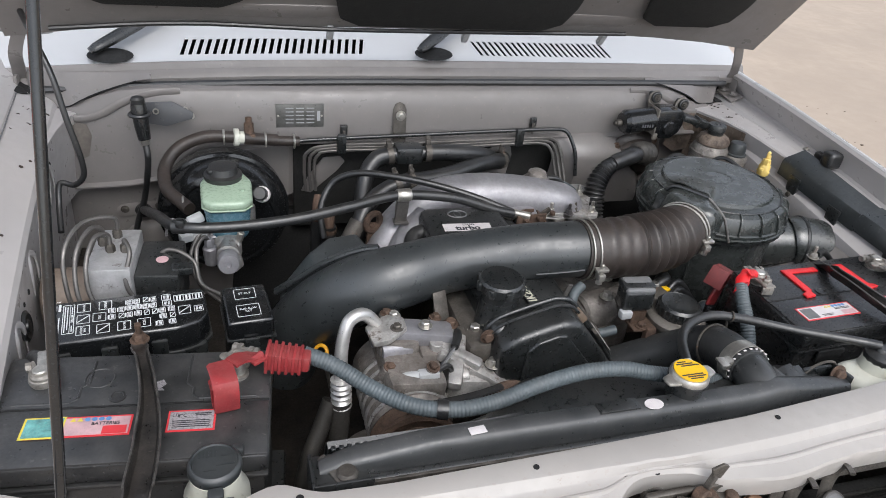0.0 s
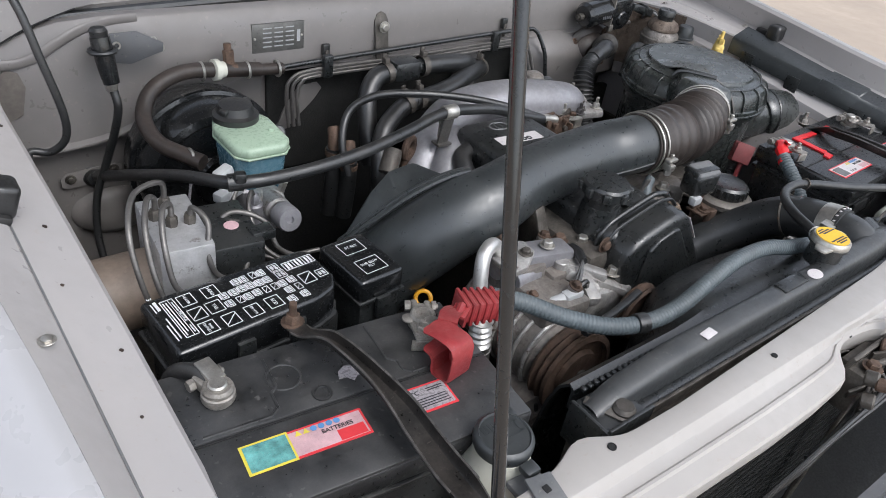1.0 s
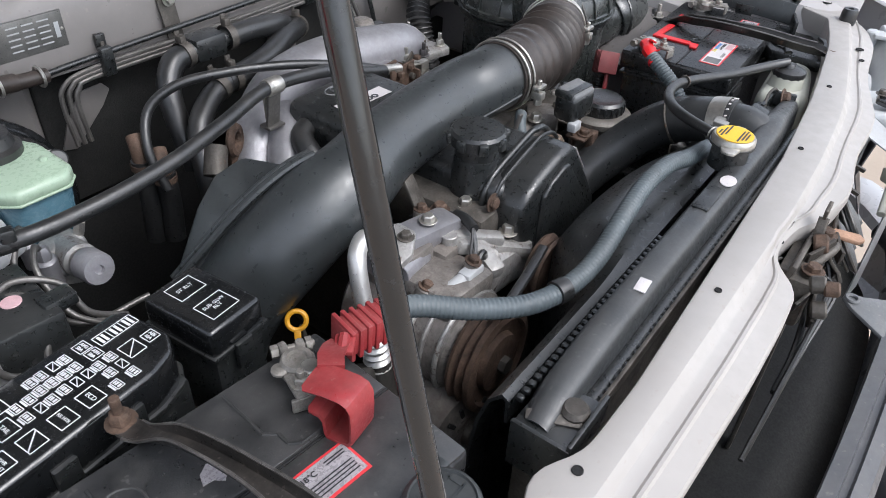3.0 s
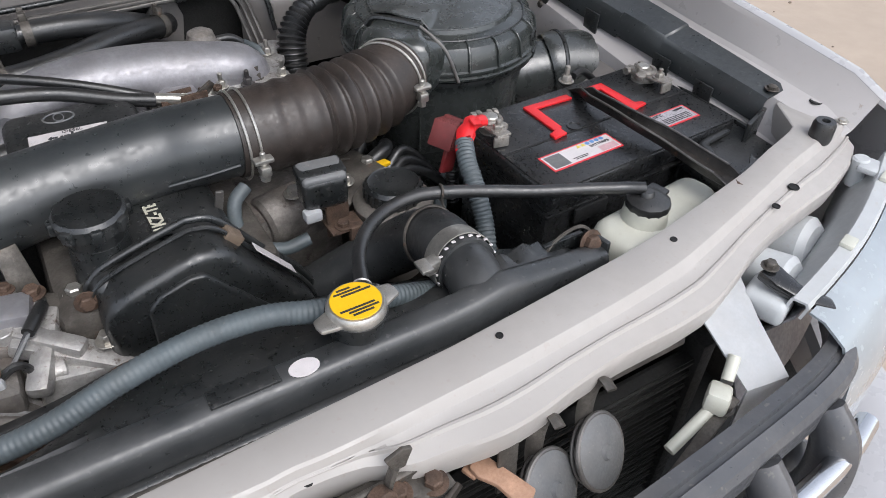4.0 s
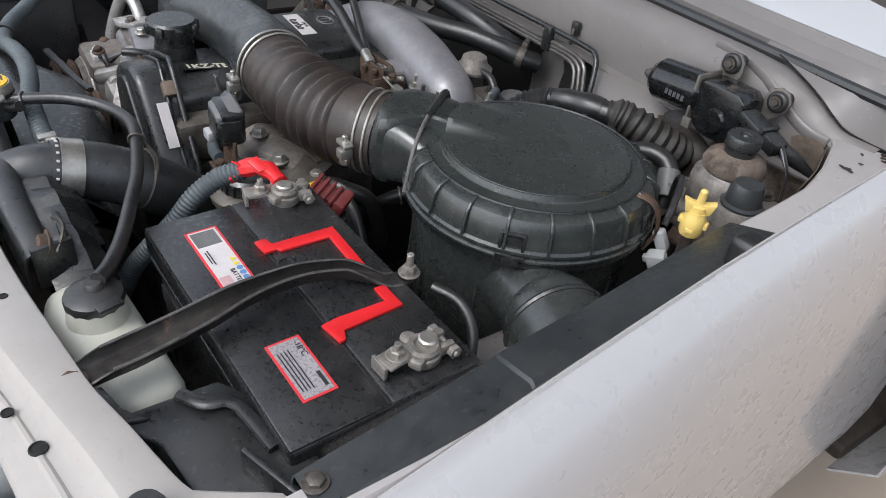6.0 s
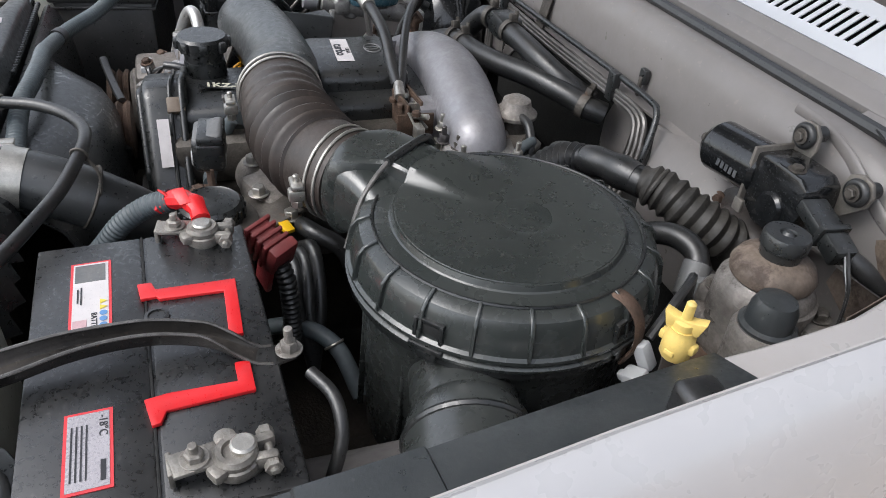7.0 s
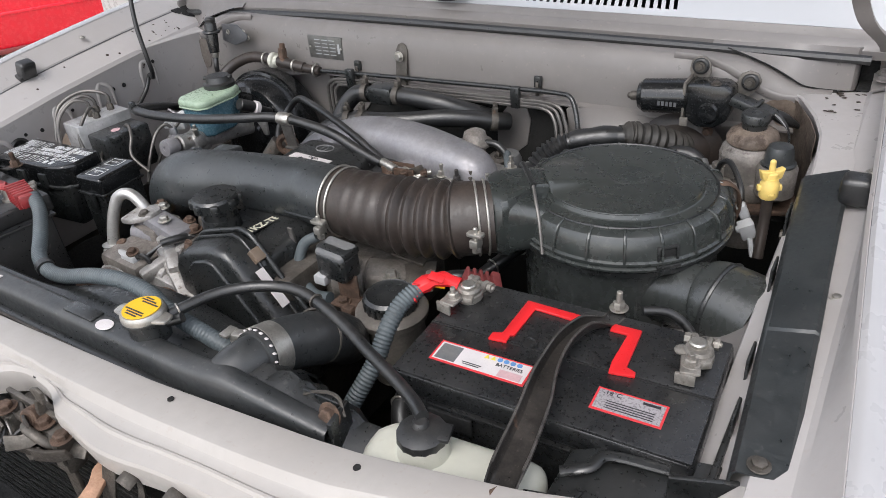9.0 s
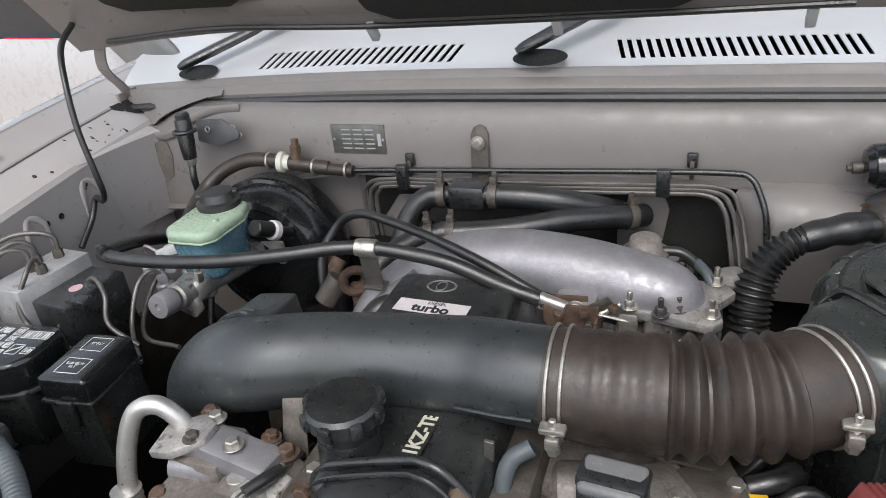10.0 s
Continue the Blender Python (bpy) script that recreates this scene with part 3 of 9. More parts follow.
# front cross panel
back_edge = [(-0.76, 0.10), (-0.70, 0.07), (-0.62, 0.05), (-0.52, 0.012), (-0.46, 0.008), (-0.41, 0.012), (-0.37, 0.028), (-0.33, 0.006), (-0.25, 0.004), (0.0, 0.012), (0.2, 0.019), (0.33, 0.030), (0.40, 0.036), (0.47, 0.045), (0.54, 0.055), (0.60, 0.064), (0.65, 0.077), (0.69, 0.087), (0.728, 0.098), (0.735, 0.140), (0.77, 0.152)]
crease = [(-0.76, 0.060), (-0.62, 0.018), (-0.45, -0.016), (-0.25, -0.020), (-0.05, -0.022), (0.10, -0.024), (0.23, -0.020), (0.36, -0.011), (0.437, -0.002), (0.53, 0.017), (0.60, 0.033), (0.655, 0.047), (0.714, 0.059), (0.776, 0.073)]
front_edge = [(-0.80, 0.03), (-0.70, 0.02), (-0.565, -0.01), (-0.45, -0.05), (-0.38, -0.060), (-0.30, -0.064), (-0.165, -0.069), (-0.076, -0.069), (-0.020, -0.066), (-0.008, -0.055), (0.004, -0.041), (0.030, -0.031), (0.073, -0.034), (0.106, -0.042), (0.113, -0.055), (0.15, -0.058), (0.20, -0.066), (0.24, -0.063), (0.27, -0.057), (0.33, -0.051), (0.40, -0.051), (0.45, -0.047), (0.497, -0.032), (0.535, -0.018), (0.585, -0.006), (0.64, 0.001), (0.69, 0.008), (0.753, 0.030), (0.79, 0.055)]


def along(edge, x, soft=0.008):
    xs, ys = [p[0] for p in edge], [p[1] for p in edge]
    return float(sum(np.interp(x + k * soft, xs, ys) for k in (-1.5, -0.75, 0, 0.75, 1.5)) / 5)


rows = []
for x in np.linspace(-0.765, 0.775, 161):
    b, f = along(back_edge, x), along(front_edge, x)
    lift = 0.018 * max(0.0, min(1.0, (abs(x) - 0.45) / 0.2))
    c = min(max(along(crease, x, 0.02), f + 0.010), b - 0.012)
    w = c - f
    rows.append([(x, y, z + lift) for y, z in ((b + 0.001, 0.985), (b, 1.0145), (b - 0.0012, 1.0175), (b - 0.004, 1.0185), (c + 0.003, 1.0186), (c, 1.0180), (c - 0.0025, 1.0160), (c - 0.08 * w - 0.004, 1.0095), (c - 0.08 * w - 0.0065, 1.0082), (c - 0.42 * w, 1.0066), (c - 0.47 * w, 1.0082), (c - 0.53 * w, 1.0080), (c - 0.58 * w, 1.0050), (f + 0.14 * w, 1.0015), (f + 0.06 * w, 1.0005), (f + 0.0005, 0.997), (f, 0.988), (f + 0.004, 0.968))])
cross = part("front_cross_panel", sheet(rows, 0.0012), CREAM, car, "cream painted radiator cross panel", angle=24)
for x, y, z, r in ((-0.095, -0.008, 1.0189, 0.0028), (0.239, 0.007, 1.0189, 0.0028), (-0.238, -0.040, 1.0008, 0.0048), (0.05, -0.026, 1.0008, 0.0048), (0.293, -0.015, 1.0022, 0.0048), (-0.35, 0.001, 1.0189, 0.0035), (-0.43, -0.01, 1.0189, 0.0045), (0.632, 0.022, 1.0245, 0.005), (0.59, 0.010, 1.0225, 0.0035), (0.46, 0.026, 1.0192, 0.003), (0.37, -0.02, 1.0005, 0.003)):
    part("panel_hole", put(lathe([(r * 1.25, 0.0), (r * 1.2, 0.0012), (r, 0.0014), (r * 0.9, 0.0006)], 14), x, y, z), HOLE, cross, "small dark hole with a worn edge")


# ---- large engine-bay things ----
def battery(name, label, m, spec, shell):
    """A car battery in its own axes: width 0.302 along x, depth 0.172 along y, top at z = 0."""
    th = thing(name, label, "battery", "the two car batteries")
    part("case", turned(put(box(0.294, 0.160, 0.185, 0.006), 0, 0, -0.118), m), shell, th)
    lid = part("lid", turned(put(box(0.304, 0.174, 0.028, 0.005, 3), 0, 0, -0.0165), m), shell, th, "black moulded battery lid")
    part("rear_panel", turned(put(box(0.300, 0.086, 0.006, 0.002), 0, 0.043, -0.0045), m), shell, lid)
    part("front_panel", turned(put(box(0.300, 0.0825, 0.006, 0.002), 0, -0.0445, -0.0045), m), shell, lid)
    part("lower_lip", turned(put(box(0.301, 0.171, 0.005, 0.0015), 0, 0, -0.0385), m), shell, lid)
    part("lid_groove", turned(put(box(0.300, 0.0022, 0.003, 0.0004), 0, -0.0025, -0.0028), m), HOLE, lid)
    for x in (-0.085, 0.085):
        part("handle_slot", turned(put(box(0.05, 0.004, 0.02, 0.001), x, -0.087, -0.05), m), HOLE, lid)
    part("vent_plug", turned(put(lathe([(0.0095, 0), (0.0095, 0.0015), (0.007, 0.0018), (0.0065, 0.0004), (0.003, 0.0004)], 18), spec["dot"][0], spec["dot"][1], -0.0015), m), shell, lid, "round black vent indicator")
    for k, x in (("positive", spec["plus"]), ("negative", spec["minus"])):
        part("terminal_post", turned(put(lathe([(0.013, 0), (0.013, 0.004), (0.0092, 0.005), (0.0085, 0.020), (0.007, 0.0215)], 18), x, spec["py"], -0.002), m), ZINC, th, "grey lead terminal post")
    return th


MR = pose(0.5525, 0.2430, 1.0160, 0, 0, 2.6)
ML = pose(-0.5170, 0.1765, 1.0110, 0, 0, -6.0)
battery_right = battery("battery", "black car battery with red carry handles and labels", MR, dict(dot=(-0.037, 0.005), plus=-0.131, minus=0.122, py=0.05), BATT)
battery_left = battery("battery", "dusty black car battery with a torn sticker and red terminal cover", ML, dict(dot=(-0.02, 0.012), plus=0.112, minus=-0.106, py=0.042), BATTDUSTY)

# air filter housing
CX, CY = 0.503, 0.545
air = thing("air_filter_housing", "round black plastic air filter housing with clipped lid", "air filter")
part("lower_body", put(lathe([(0.112, 0.80), (0.122, 0.82), (0.128, 0.97), (0.130, 1.003), (0.136, 1.006), (0.136, 1.014)], 64), CX, CY, 0), FILTERBODY, air)
for i in range(10):
    a = radians(36 * i + 12)
    part("body_rib", put(box(0.006, 0.003, 0.15, 0.001), CX + 0.1265 * math.cos(a), CY + 0.1265 * math.sin(a), 0.915, 0, -2, 36 * i + 12), FILTERBODY, air)
lid = part("lid", put(lathe([(0.1385, 1.010), (0.1430, 1.0115), (0.1435, 1.0145), (0.1400, 1.0165), (0.1400, 1.0180), (0.1425, 1.0195), (0.1425, 1.0225), (0.1395, 1.0245), (0.1385, 1.0300), (0.1352, 1.0470), (0.1315, 1.0530), (0.1255, 1.0566), (0.116, 1.0590), (0.106, 1.0602), (0.1045, 1.0612), (0.1025, 1.0660), (0.098, 1.0660)], 72), CX, CY, 0), LID, air, "satin black ribbed lid", angle=25)
for i in range(20):
    a = radians(18 * i + 4)
    part("lid_rib", put(prism([(0.120, 1.052), (0.1215, 1.0605), (0.1328, 1.0560), (0.1388, 1.0480), (0.1432, 1.0230), (0.137, 1.0225), (0.130, 1.046)], -0.0017, 0.0017, 0.0007, 1), CX, CY, 0, 90, 0, math.degrees(a)), LID, lid)
# neck towards the bellows
nd = Vector((-0.79, -0.61, 0)).normalized()
nb = Vector((-nd.y, nd.x, 0)) * -1
rows = []
for d, wb, wf, zt, zb, n in ((-0.012, 0.046, 0.046, 1.080, 0.988, 2.0), (0.004, 0.046, 0.046, 1.080, 0.988, 2.0), (0.007, 0.049, 0.049, 1.082, 0.988, 2.4), (0.014, 0.050, 0.049, 1.081, 0.990, 4.0), (0.022, 0.050, 0.046, 1.080, 0.992, 7.0), (0.030, 0.050, 0.041, 1.0795, 0.994, 8.0), (0.045, 0.049, 0.029, 1.0795, 0.998, 8.0), (0.058, 0.048, 0.017, 1.0795, 1.002, 8.0), (0.070, 0.048, 0.0155, 1.0785, 1.003, 8.0), (0.080, 0.047, 0.0145, 1.0770, 1.004, 8.0), (0.088, 0.045, 0.013, 1.0735, 1.005, 8.0)):
    c = Vector((0.362, 0.432, 0)) - nd * d
    ring = []
    for k in range(49):
        a = 2 * math.pi * k / 48
        cu, cv = math.cos(a), math.sin(a)
        f = (abs(cu) ** n + abs(cv) ** n) ** (-1 / n)
        w = cu * f * (wb if cu > 0 else wf)
        p = c + nb * w
        ring.append((p.x, p.y, (zt + zb) / 2 + cv * f * (zt - zb) / 2))
    rows.append(ring)
side = []
for d, wb, wf, zt, zb, n in [tuple(float(np.interp(d, (0.016, 0.037, 0.055, 0.070, 0.088, 0.100), col)) for col in ((0.016, 0.037, 0.055, 0.070, 0.088, 0.100), (0.049, 0.053, 0.059, 0.066, 0.074, 0.078), (0.046, 0.048, 0.052, 0.057, 0.063, 0.066), (1.0755, 1.0725, 1.0690, 1.0645, 1.0590, 1.0540), (0.992, 0.994, 0.998, 1.000, 1.003, 1.004), (5.0, 4.2, 3.6, 3.2, 2.8, 2.6))) for d in np.linspace(0.016, 0.100, 15)]:
    c = Vector((0.362, 0.432, 0)) - nd * d
    ring = []
    for k in range(49):
        a = 2 * math.pi * k / 48
        cu, cv = math.cos(a), math.sin(a)
        f = (abs(cu) ** n + abs(cv) ** n) ** (-1 / n)
        p = c + nb * (cu * f * (wb if cu > 0 else wf))
        ring.append((p.x, p.y, (zt + zb) / 2 + cv * f * (zt - zb) / 2))
    side.append(ring)
part("neck", join(sheet(rows), sheet(side)), LID, air, "flat-topped black outlet neck", angle=30)


# the lid's top: a flat disc with a channel that slopes up to the neck
rows = []
for r in [0.004 * i for i in range(25)] + [0.099, 0.1005, 0.1015]:
    ring = []
    for k in range(121):
        a = radians(3 * k)
        u, w = r * math.cos(a), r * math.sin(a)
        e = -0.016 + 0.14 * (u + 0.12)
        up = 0.019 * smooth(-0.010, -0.115, u) * smooth(e - 0.010, e + 0.004, w) * smooth(0.080, 0.035, w)
        dent = -0.0012 * smooth(0.030, 0.024, math.hypot(u - 0.012, w - 0.004))
        ring.append((u, w, 1.0668 - (0.002 if r > 0.101 else 0.0) + up * 0.72 + dent))
    rows.append(ring)
part("lid_top", turned(sheet(rows, 0.002), Matrix.Translation((CX, CY, 0)) @ pose(0, 0, 0, 0, 0, 39)), LID, lid, "flat lid top with a sloping air channel", angle=40)
part("snorkel", join(tube([(0.53, 0.500, 0.952, 0.050), (0.585, 0.482, 0.958, 0.046), (0.655, 0.463, 0.966, 0.043)], seg=32, n=5), tube([(0.648, 0.465, 0.965, 0.048), (0.654, 0.463, 0.966, 0.0510), (0.676, 0.457, 0.966, 0.0510), (0.705, 0.449, 0.962, 0.053)], seg=32, n=4)), FILTERBODY, air, "black air inlet snorkel")

# bellows between the duct and the filter housing
bel = thing("intake_bellows", "dusty brown ribbed rubber intake bellows with wire clamps", "bellows")
axis = [(0.140, 0.3925, 1.032), (0.20, 0.3935, 1.030), (0.255, 0.397, 1.029), (0.31, 0.408, 1.030), (0.345, 0.421, 1.033), (0.372, 0.4365, 1.034)]
q = spline(axis, 24)
s = np.cumsum([0] + [np.linalg.norm(b - a) for a, b in zip(q, q[1:])])
pts = []
for v, d in zip(q, s / s[-1]):
    r = 0.0475 + 0.004 * math.sin(math.pi * d)
    if 0.42 < d < 0.80:
        r += 0.0042 * math.cos(2 * math.pi * (d - 0.42) / 0.076) - 0.0012
    elif 0.16 < d < 0.42:
        r += 0.001 * math.cos(2 * math.pi * d / 0.09)
    pts.append((*v, r))
part("bellows", tube(pts, seg=36, n=1), BROWN, bel)


def wire_clamp(c, axis, r, foot, parent):
    """Two wire rings with a screw block at foot."""
    m = aim(c, tuple(Vector(c) + Vector(axis)))
    cl = part("hose_clamp", join(turned(torus(r, 0.0016, 40, 8), m @ pose(0, 0, -0.006)), turned(torus(r, 0.0016, 40, 8), m @ pose(0, 0, 0.006))), ZINC, parent, "double wire hose clamp")
    f = Vector(foot)
    part("clamp_screw", join(put(box(0.022, 0.012, 0.006, 0.002), *f), turned(cyl(0.0032, 0.034, 10), Matrix.Translation(f) @ pose(0, 0, -0.024)), put(cyl(0.006, 0.008, 6), f.x, f.y, f.z - 0.026), put(box(0.012, 0.016, 0.012, 0.002), f.x, f.y, f.z - 0.012)), ZINC, cl)


wire_clamp((0.152, 0.3928, 1.0315), (1, 0.02, 0), 0.0500, (0.156, 0.333, 1.030), bel)
wire_clamp((0.357, 0.4275, 1.0335), (0.82, 0.57, 0), 0.0495, (0.3775, 0.377, 1.040), bel)

# intake duct over the engine
duct = thing("intake_duct", "large matte black plastic intake duct over the engine", "intake duct")
part("pipe", tube([(0.158, 0.393, 1.032, 0.046), (0.11, 0.398, 1.030, 0.046), (0.055, 0.408, 1.024, 0.046), (-0.08, 0.402, 1.016, 0.046), (-0.155, 0.389, 1.008, 0.049, 1.0), (-0.205, 0.396, 0.990, 0.053, 0.95), (-0.246, 0.414, 0.955, 0.057, 0.9), (-0.278, 0.438, 0.912, 0.060, 0.86), (-0.303, 0.458, 0.865, 0.062, 0.85), (-0.322, 0.472, 0.79, 0.062, 0.85)], seg=40, n=8), DUCT, duct)
v = [Vector(p) for p in ((-0.186, 0.425, 1.024), (-0.198, 0.528, 1.006), (-0.245, 0.522, 1.004), (-0.280, 0.514, 0.980), (-0.322, 0.506, 0.928), (-0.330, 0.488, 0.912), (-0.262, 0.450, 0.984))]
bm = bmesh.new()
top = [bm.verts.new(p) for p in v]
low = [bm.verts.new(p + Vector((0.02, -0.012, -0.09))) for p in v]
bm.faces.new(top)
bm.faces.new(low[::-1])
for i in range(len(v)):
    j = (i + 1) % len(v)
    bm.faces.new((top[i], low[i], low[j], top[j]))
bmesh.ops.triangulate(bm, faces=[f for f in bm.faces if len(f.verts) > 4])
bmesh.ops.dissolve_limit(bm, angle_limit=0.12, verts=bm.verts[:], edges=bm.edges[:])
bmesh.ops.bevel(bm, geom=bm.edges[:], offset=0.005, segments=3, profile=0.5, affect="EDGES")
part("side_chamber", bm, DUCT, duct, "flat black side chamber of the duct")
for dy, dz, r in ((0.0, 0.009, 0.0045), (0.010, 0.007, 0.0035)):
    part("seam", tube([(-0.184, 0.418 + dy, 1.034 + dz), (-0.205, 0.428 + dy, 1.027 + dz), (-0.235, 0.441 + dy, 1.010 + dz), (-0.268, 0.457 + dy, 0.983 + dz), (-0.300, 0.473 + dy, 0.950 + dz), (-0.334, 0.490 + dy, 0.914 + dz)], r, 8, 6), DUCT, duct, "raised moulded seam")
part("molding_line", tube([(0.06, 0.363, 1.010), (0.10, 0.354, 1.016), (0.135, 0.3475, 1.022)], 0.0018, 6, 4), RAIL, duct, "thin raised molding line")

# engine
engine = thing("engine", "grimy cast iron diesel engine with black covers", "engine")
part("block", join(put(box(0.24, 0.46, 0.30, 0.03), 0.03, 0.47, 0.76), put(box(0.30, 0.12, 0.18, 0.03), 0.02, 0.30, 0.80)), GRIME, engine)
part("head", put(box(0.22, 0.42, 0.06, 0.012), 0.03, 0.47, 0.935), STEEL, engine)
part("valve_cover", join(put(box(0.150, 0.40, 0.055, 0.016, 3), 0.03, 0.46, 0.9655)), BLACK, engine, "black valve cover")
part("turbo_cover", join(put(box(0.150, 0.135, 0.07, 0.016, 3), -0.004, 0.515, 0.984)), BLACK, engine, "black plastic cover with a sticker")
part("front_cover", put(prism([(-0.043, -0.10), (-0.045, 0.016), (-0.036, 0.034), (-0.018, 0.046), (0.04, 0.064), (0.060, 0.067), (0.080, 0.060), (0.165, -0.05), (0.175, -0.14), (0.0, -0.16)], 0.0, 0.055, 0.012, 4), 0.0, 0.284, 0.950, 90, 0, 0), BLACK, engine, "black timing belt cover")
part("front_cover_panel", put(prism([(-0.006, -0.09), (-0.004, 0.028), (0.010, 0.042), (0.040, 0.052), (0.054, 0.050), (0.118, -0.03), (0.122, -0.10), (0.0, -0.12)], 0.0, 0.009, 0.004, 3), 0.0, 0.231, 0.948, 90, 0, 0), BLACK, engine)
part("oil_filler_cap", put(lathe([(0.026, 0), (0.026, 0.018), (0.033, 0.020), (0.034, 0.034), (0.031, 0.038), (0.012, 0.038)], 24), -0.022, 0.312, 1.008), BLACK, engine, "black oil filler cap")

# inlet plenum
plen = thing("inlet_plenum", "silver painted cast inlet pipe with bolted flange", "inlet plenum")
part("pipe", tube([(-0.150, 0.575, 0.87, 0.030), (-0.140, 0.585, 0.915, 0.032), (-0.105, 0.612, 0.962, 0.036), (-0.04, 0.640, 0.990, 0.041), (0.03, 0.648, 0.998, 0.044), (0.11, 0.642, 0.998, 0.044), (0.185, 0.632, 0.992, 0.041), (0.225, 0.626, 0.986, 0.038), (0.234, 0.625, 0.962, 0.037)], seg=28, n=7), SILVER, plen)
part("runner", tube([(-0.06, 0.60, 0.985, 0.026), (-0.10, 0.56, 0.96, 0.027), (-0.135, 0.52, 0.91, 0.028), (-0.15, 0.50, 0.85, 0.028)], seg=20, n=6), SILVER, plen, "silver cast runner")
part("boss", put(box(0.05, 0.045, 0.05, 0.01), 0.13, 0.590, 0.975), SILVER, plen)
fl = part("flange", put(prism([(-0.055, -0.045), (0.055, -0.045), (0.062, -0.03), (0.05, 0.0), (0.062, 0.032), (0.05, 0.045), (-0.05, 0.045), (-0.06, 0.03)], -0.006, 0.006, 0.002), 0.232, 0.626, 0.980, 0, 0, -12), ALU, plen, "dull aluminium flange")
for x, y in ((0.188, 0.592), (0.222, 0.583), (0.274, 0.590), (0.278, 0.660)):
    part("flange_stud", bolt((x, y, 0.9865), r=0.0065, h=0.009, stud=0.012), LEADNUT if x == 0.222 else ZINC, fl)
part("throttle_body", join(put(box(0.085, 0.075, 0.06, 0.012), 0.228, 0.634, 0.918), rod_between((0.19, 0.60, 0.92), (0.16, 0.57, 0.92), 0.016)), ALU, plen, "dirty cast throttle body")

# brake servo, cylinder and reservoir
servo = thing("brake_servo", "round black brake servo on the bulkhead", "brake servo")
part("drum", turned(lathe([(0.09, 0), (0.112, 0.008), (0.118, 0.020), (0.118, 0.045), (0.1215, 0.047), (0.1225, 0.052), (0.1215, 0.058), (0.116, 0.060), (0.112, 0.088), (0.102, 0.102), (0.092, 0.106), (0.088, 0.104), (0.060, 0.112), (0.045, 0.116), (0.04, 0.126)], 64), aim((-0.405, 0.845, 0.915), (-0.405, 0.0, 0.908))), GLOSSBLACK, servo, angle=30)
part("hose_fitting", join(rod_between((-0.336, 0.735, 0.972), (-0.341, 0.690, 0.999), 0.0085, 14), rod_between((-0.340, 0.694, 0.997), (-0.345, 0.664, 1.014), 0.0122, 18, 0.002)), RUBBER, servo, "black hose fitting")
part("fitting_ring", rod_between((-0.3375, 0.704, 0.9905), (-0.3395, 0.694, 0.9965), 0.0150, 20, 0.0015), LABEL, servo, "white plastic ring")
part("sticker", turned(prism([(-0.02, -0.006), (0.02, -0.006), (0.02, 0.006), (-0.02, 0.006)], 0, 0.0008), Matrix.Translation((-0.445, 0.766, 0.999)) @ pose(0, 0, 0, 60, 0, -20)), LABEL, servo, "small worn white sticker")
mc = thing("brake_master_cylinder", "cast aluminium brake master cylinder with end cap", "master cylinder")
part("cylinder", join(rod_between((-0.395, 0.745, 0.935), (-0.404, 0.540, 0.966), 0.0185, 24, 0.003), put(box(0.090, 0.012, 0.040, 0.006), -0.395, 0.732, 0.937), put(box(0.046, 0.060, 0.024, 0.007, 3), -0.400, 0.640, 0.966), put(box(0.044, 0.035, 0.034, 0.010, 3), -0.403, 0.580, 0.960), rod_between((-0.400, 0.600, 0.960), (-0.400, 0.598, 0.935), 0.014, 16, 0.003)), ALU, mc)
part("flange_ear", put(prism([(-0.018, -0.014), (0.016, -0.016), (0.024, 0.0), (0.014, 0.016), (-0.018, 0.012)], 0, 0.012, 0.003), -0.402, 0.566, 0.945, 90, 20, 0), ALU, mc)
part("end_cap", join(turned(lathe([(0.014, 0), (0.0175, 0.003), (0.0175, 0.024), (0.0158, 0.028), (0.005, 0.028), (0.004, 0.025)], 28), aim((-0.4036, 0.536, 0.9665), (-0.4055, 0.4, 0.988)))), SILVER, mc, "machined end cap")
for x, y, z in ((-0.430, 0.560, 0.958), (-0.424, 0.606, 0.955)):
    part("pipe_union", join(rod_between((x, y, z - 0.016), (x - 0.002, y - 0.002, z + 0.020), 0.0115, 16, 0.003), rod_between((x, y, z), (x + 0.022, y, z - 0.004), 0.010, 14), put(lathe([(0.0078, 0), (0.0078, 0.010), (0.005, 0.014)], 6), x - 0.002, y - 0.002, z + 0.020)), SILVER, mc, "silver pipe union")
part("bleed_screw", join(rod_between((-0.385, 0.575, 0.975), (-0.381, 0.572, 0.992), 0.006, 6), rod_between((-0.381, 0.572, 0.992), (-0.380, 0.571, 1.000), 0.0035, 8)), ZINC, mc)
part("level_plug", join(put(box(0.026, 0.016, 0.014, 0.003), -0.452, 0.610, 1.000, 0, -15, 20), put(box(0.012, 0.010, 0.008, 0.002), -0.470, 0.606, 0.996, 0, -15, 20)), LIGHTGREYWHITE, mc, "white sensor plug")
part("plug_wire", tube([(-0.475, 0.604, 0.998), (-0.488, 0.602, 1.006), (-0.497, 0.605, 1.000), (-0.50, 0.61, 0.97)], 0.0022, 6, 5), LABELGREY, mc, "pale wire")
res = thing("brake_fluid_reservoir", "translucent green and blue brake fluid reservoir, black cap", "reservoir")
out = [(-0.026, -0.060), (0.026, -0.060), (0.039, -0.045), (0.041, 0.02), (0.028, 0.052), (-0.028, 0.052), (-0.041, 0.02), (-0.039, -0.045)]
bm = prism(out, 0.0, 0.072, 0.009, 3)
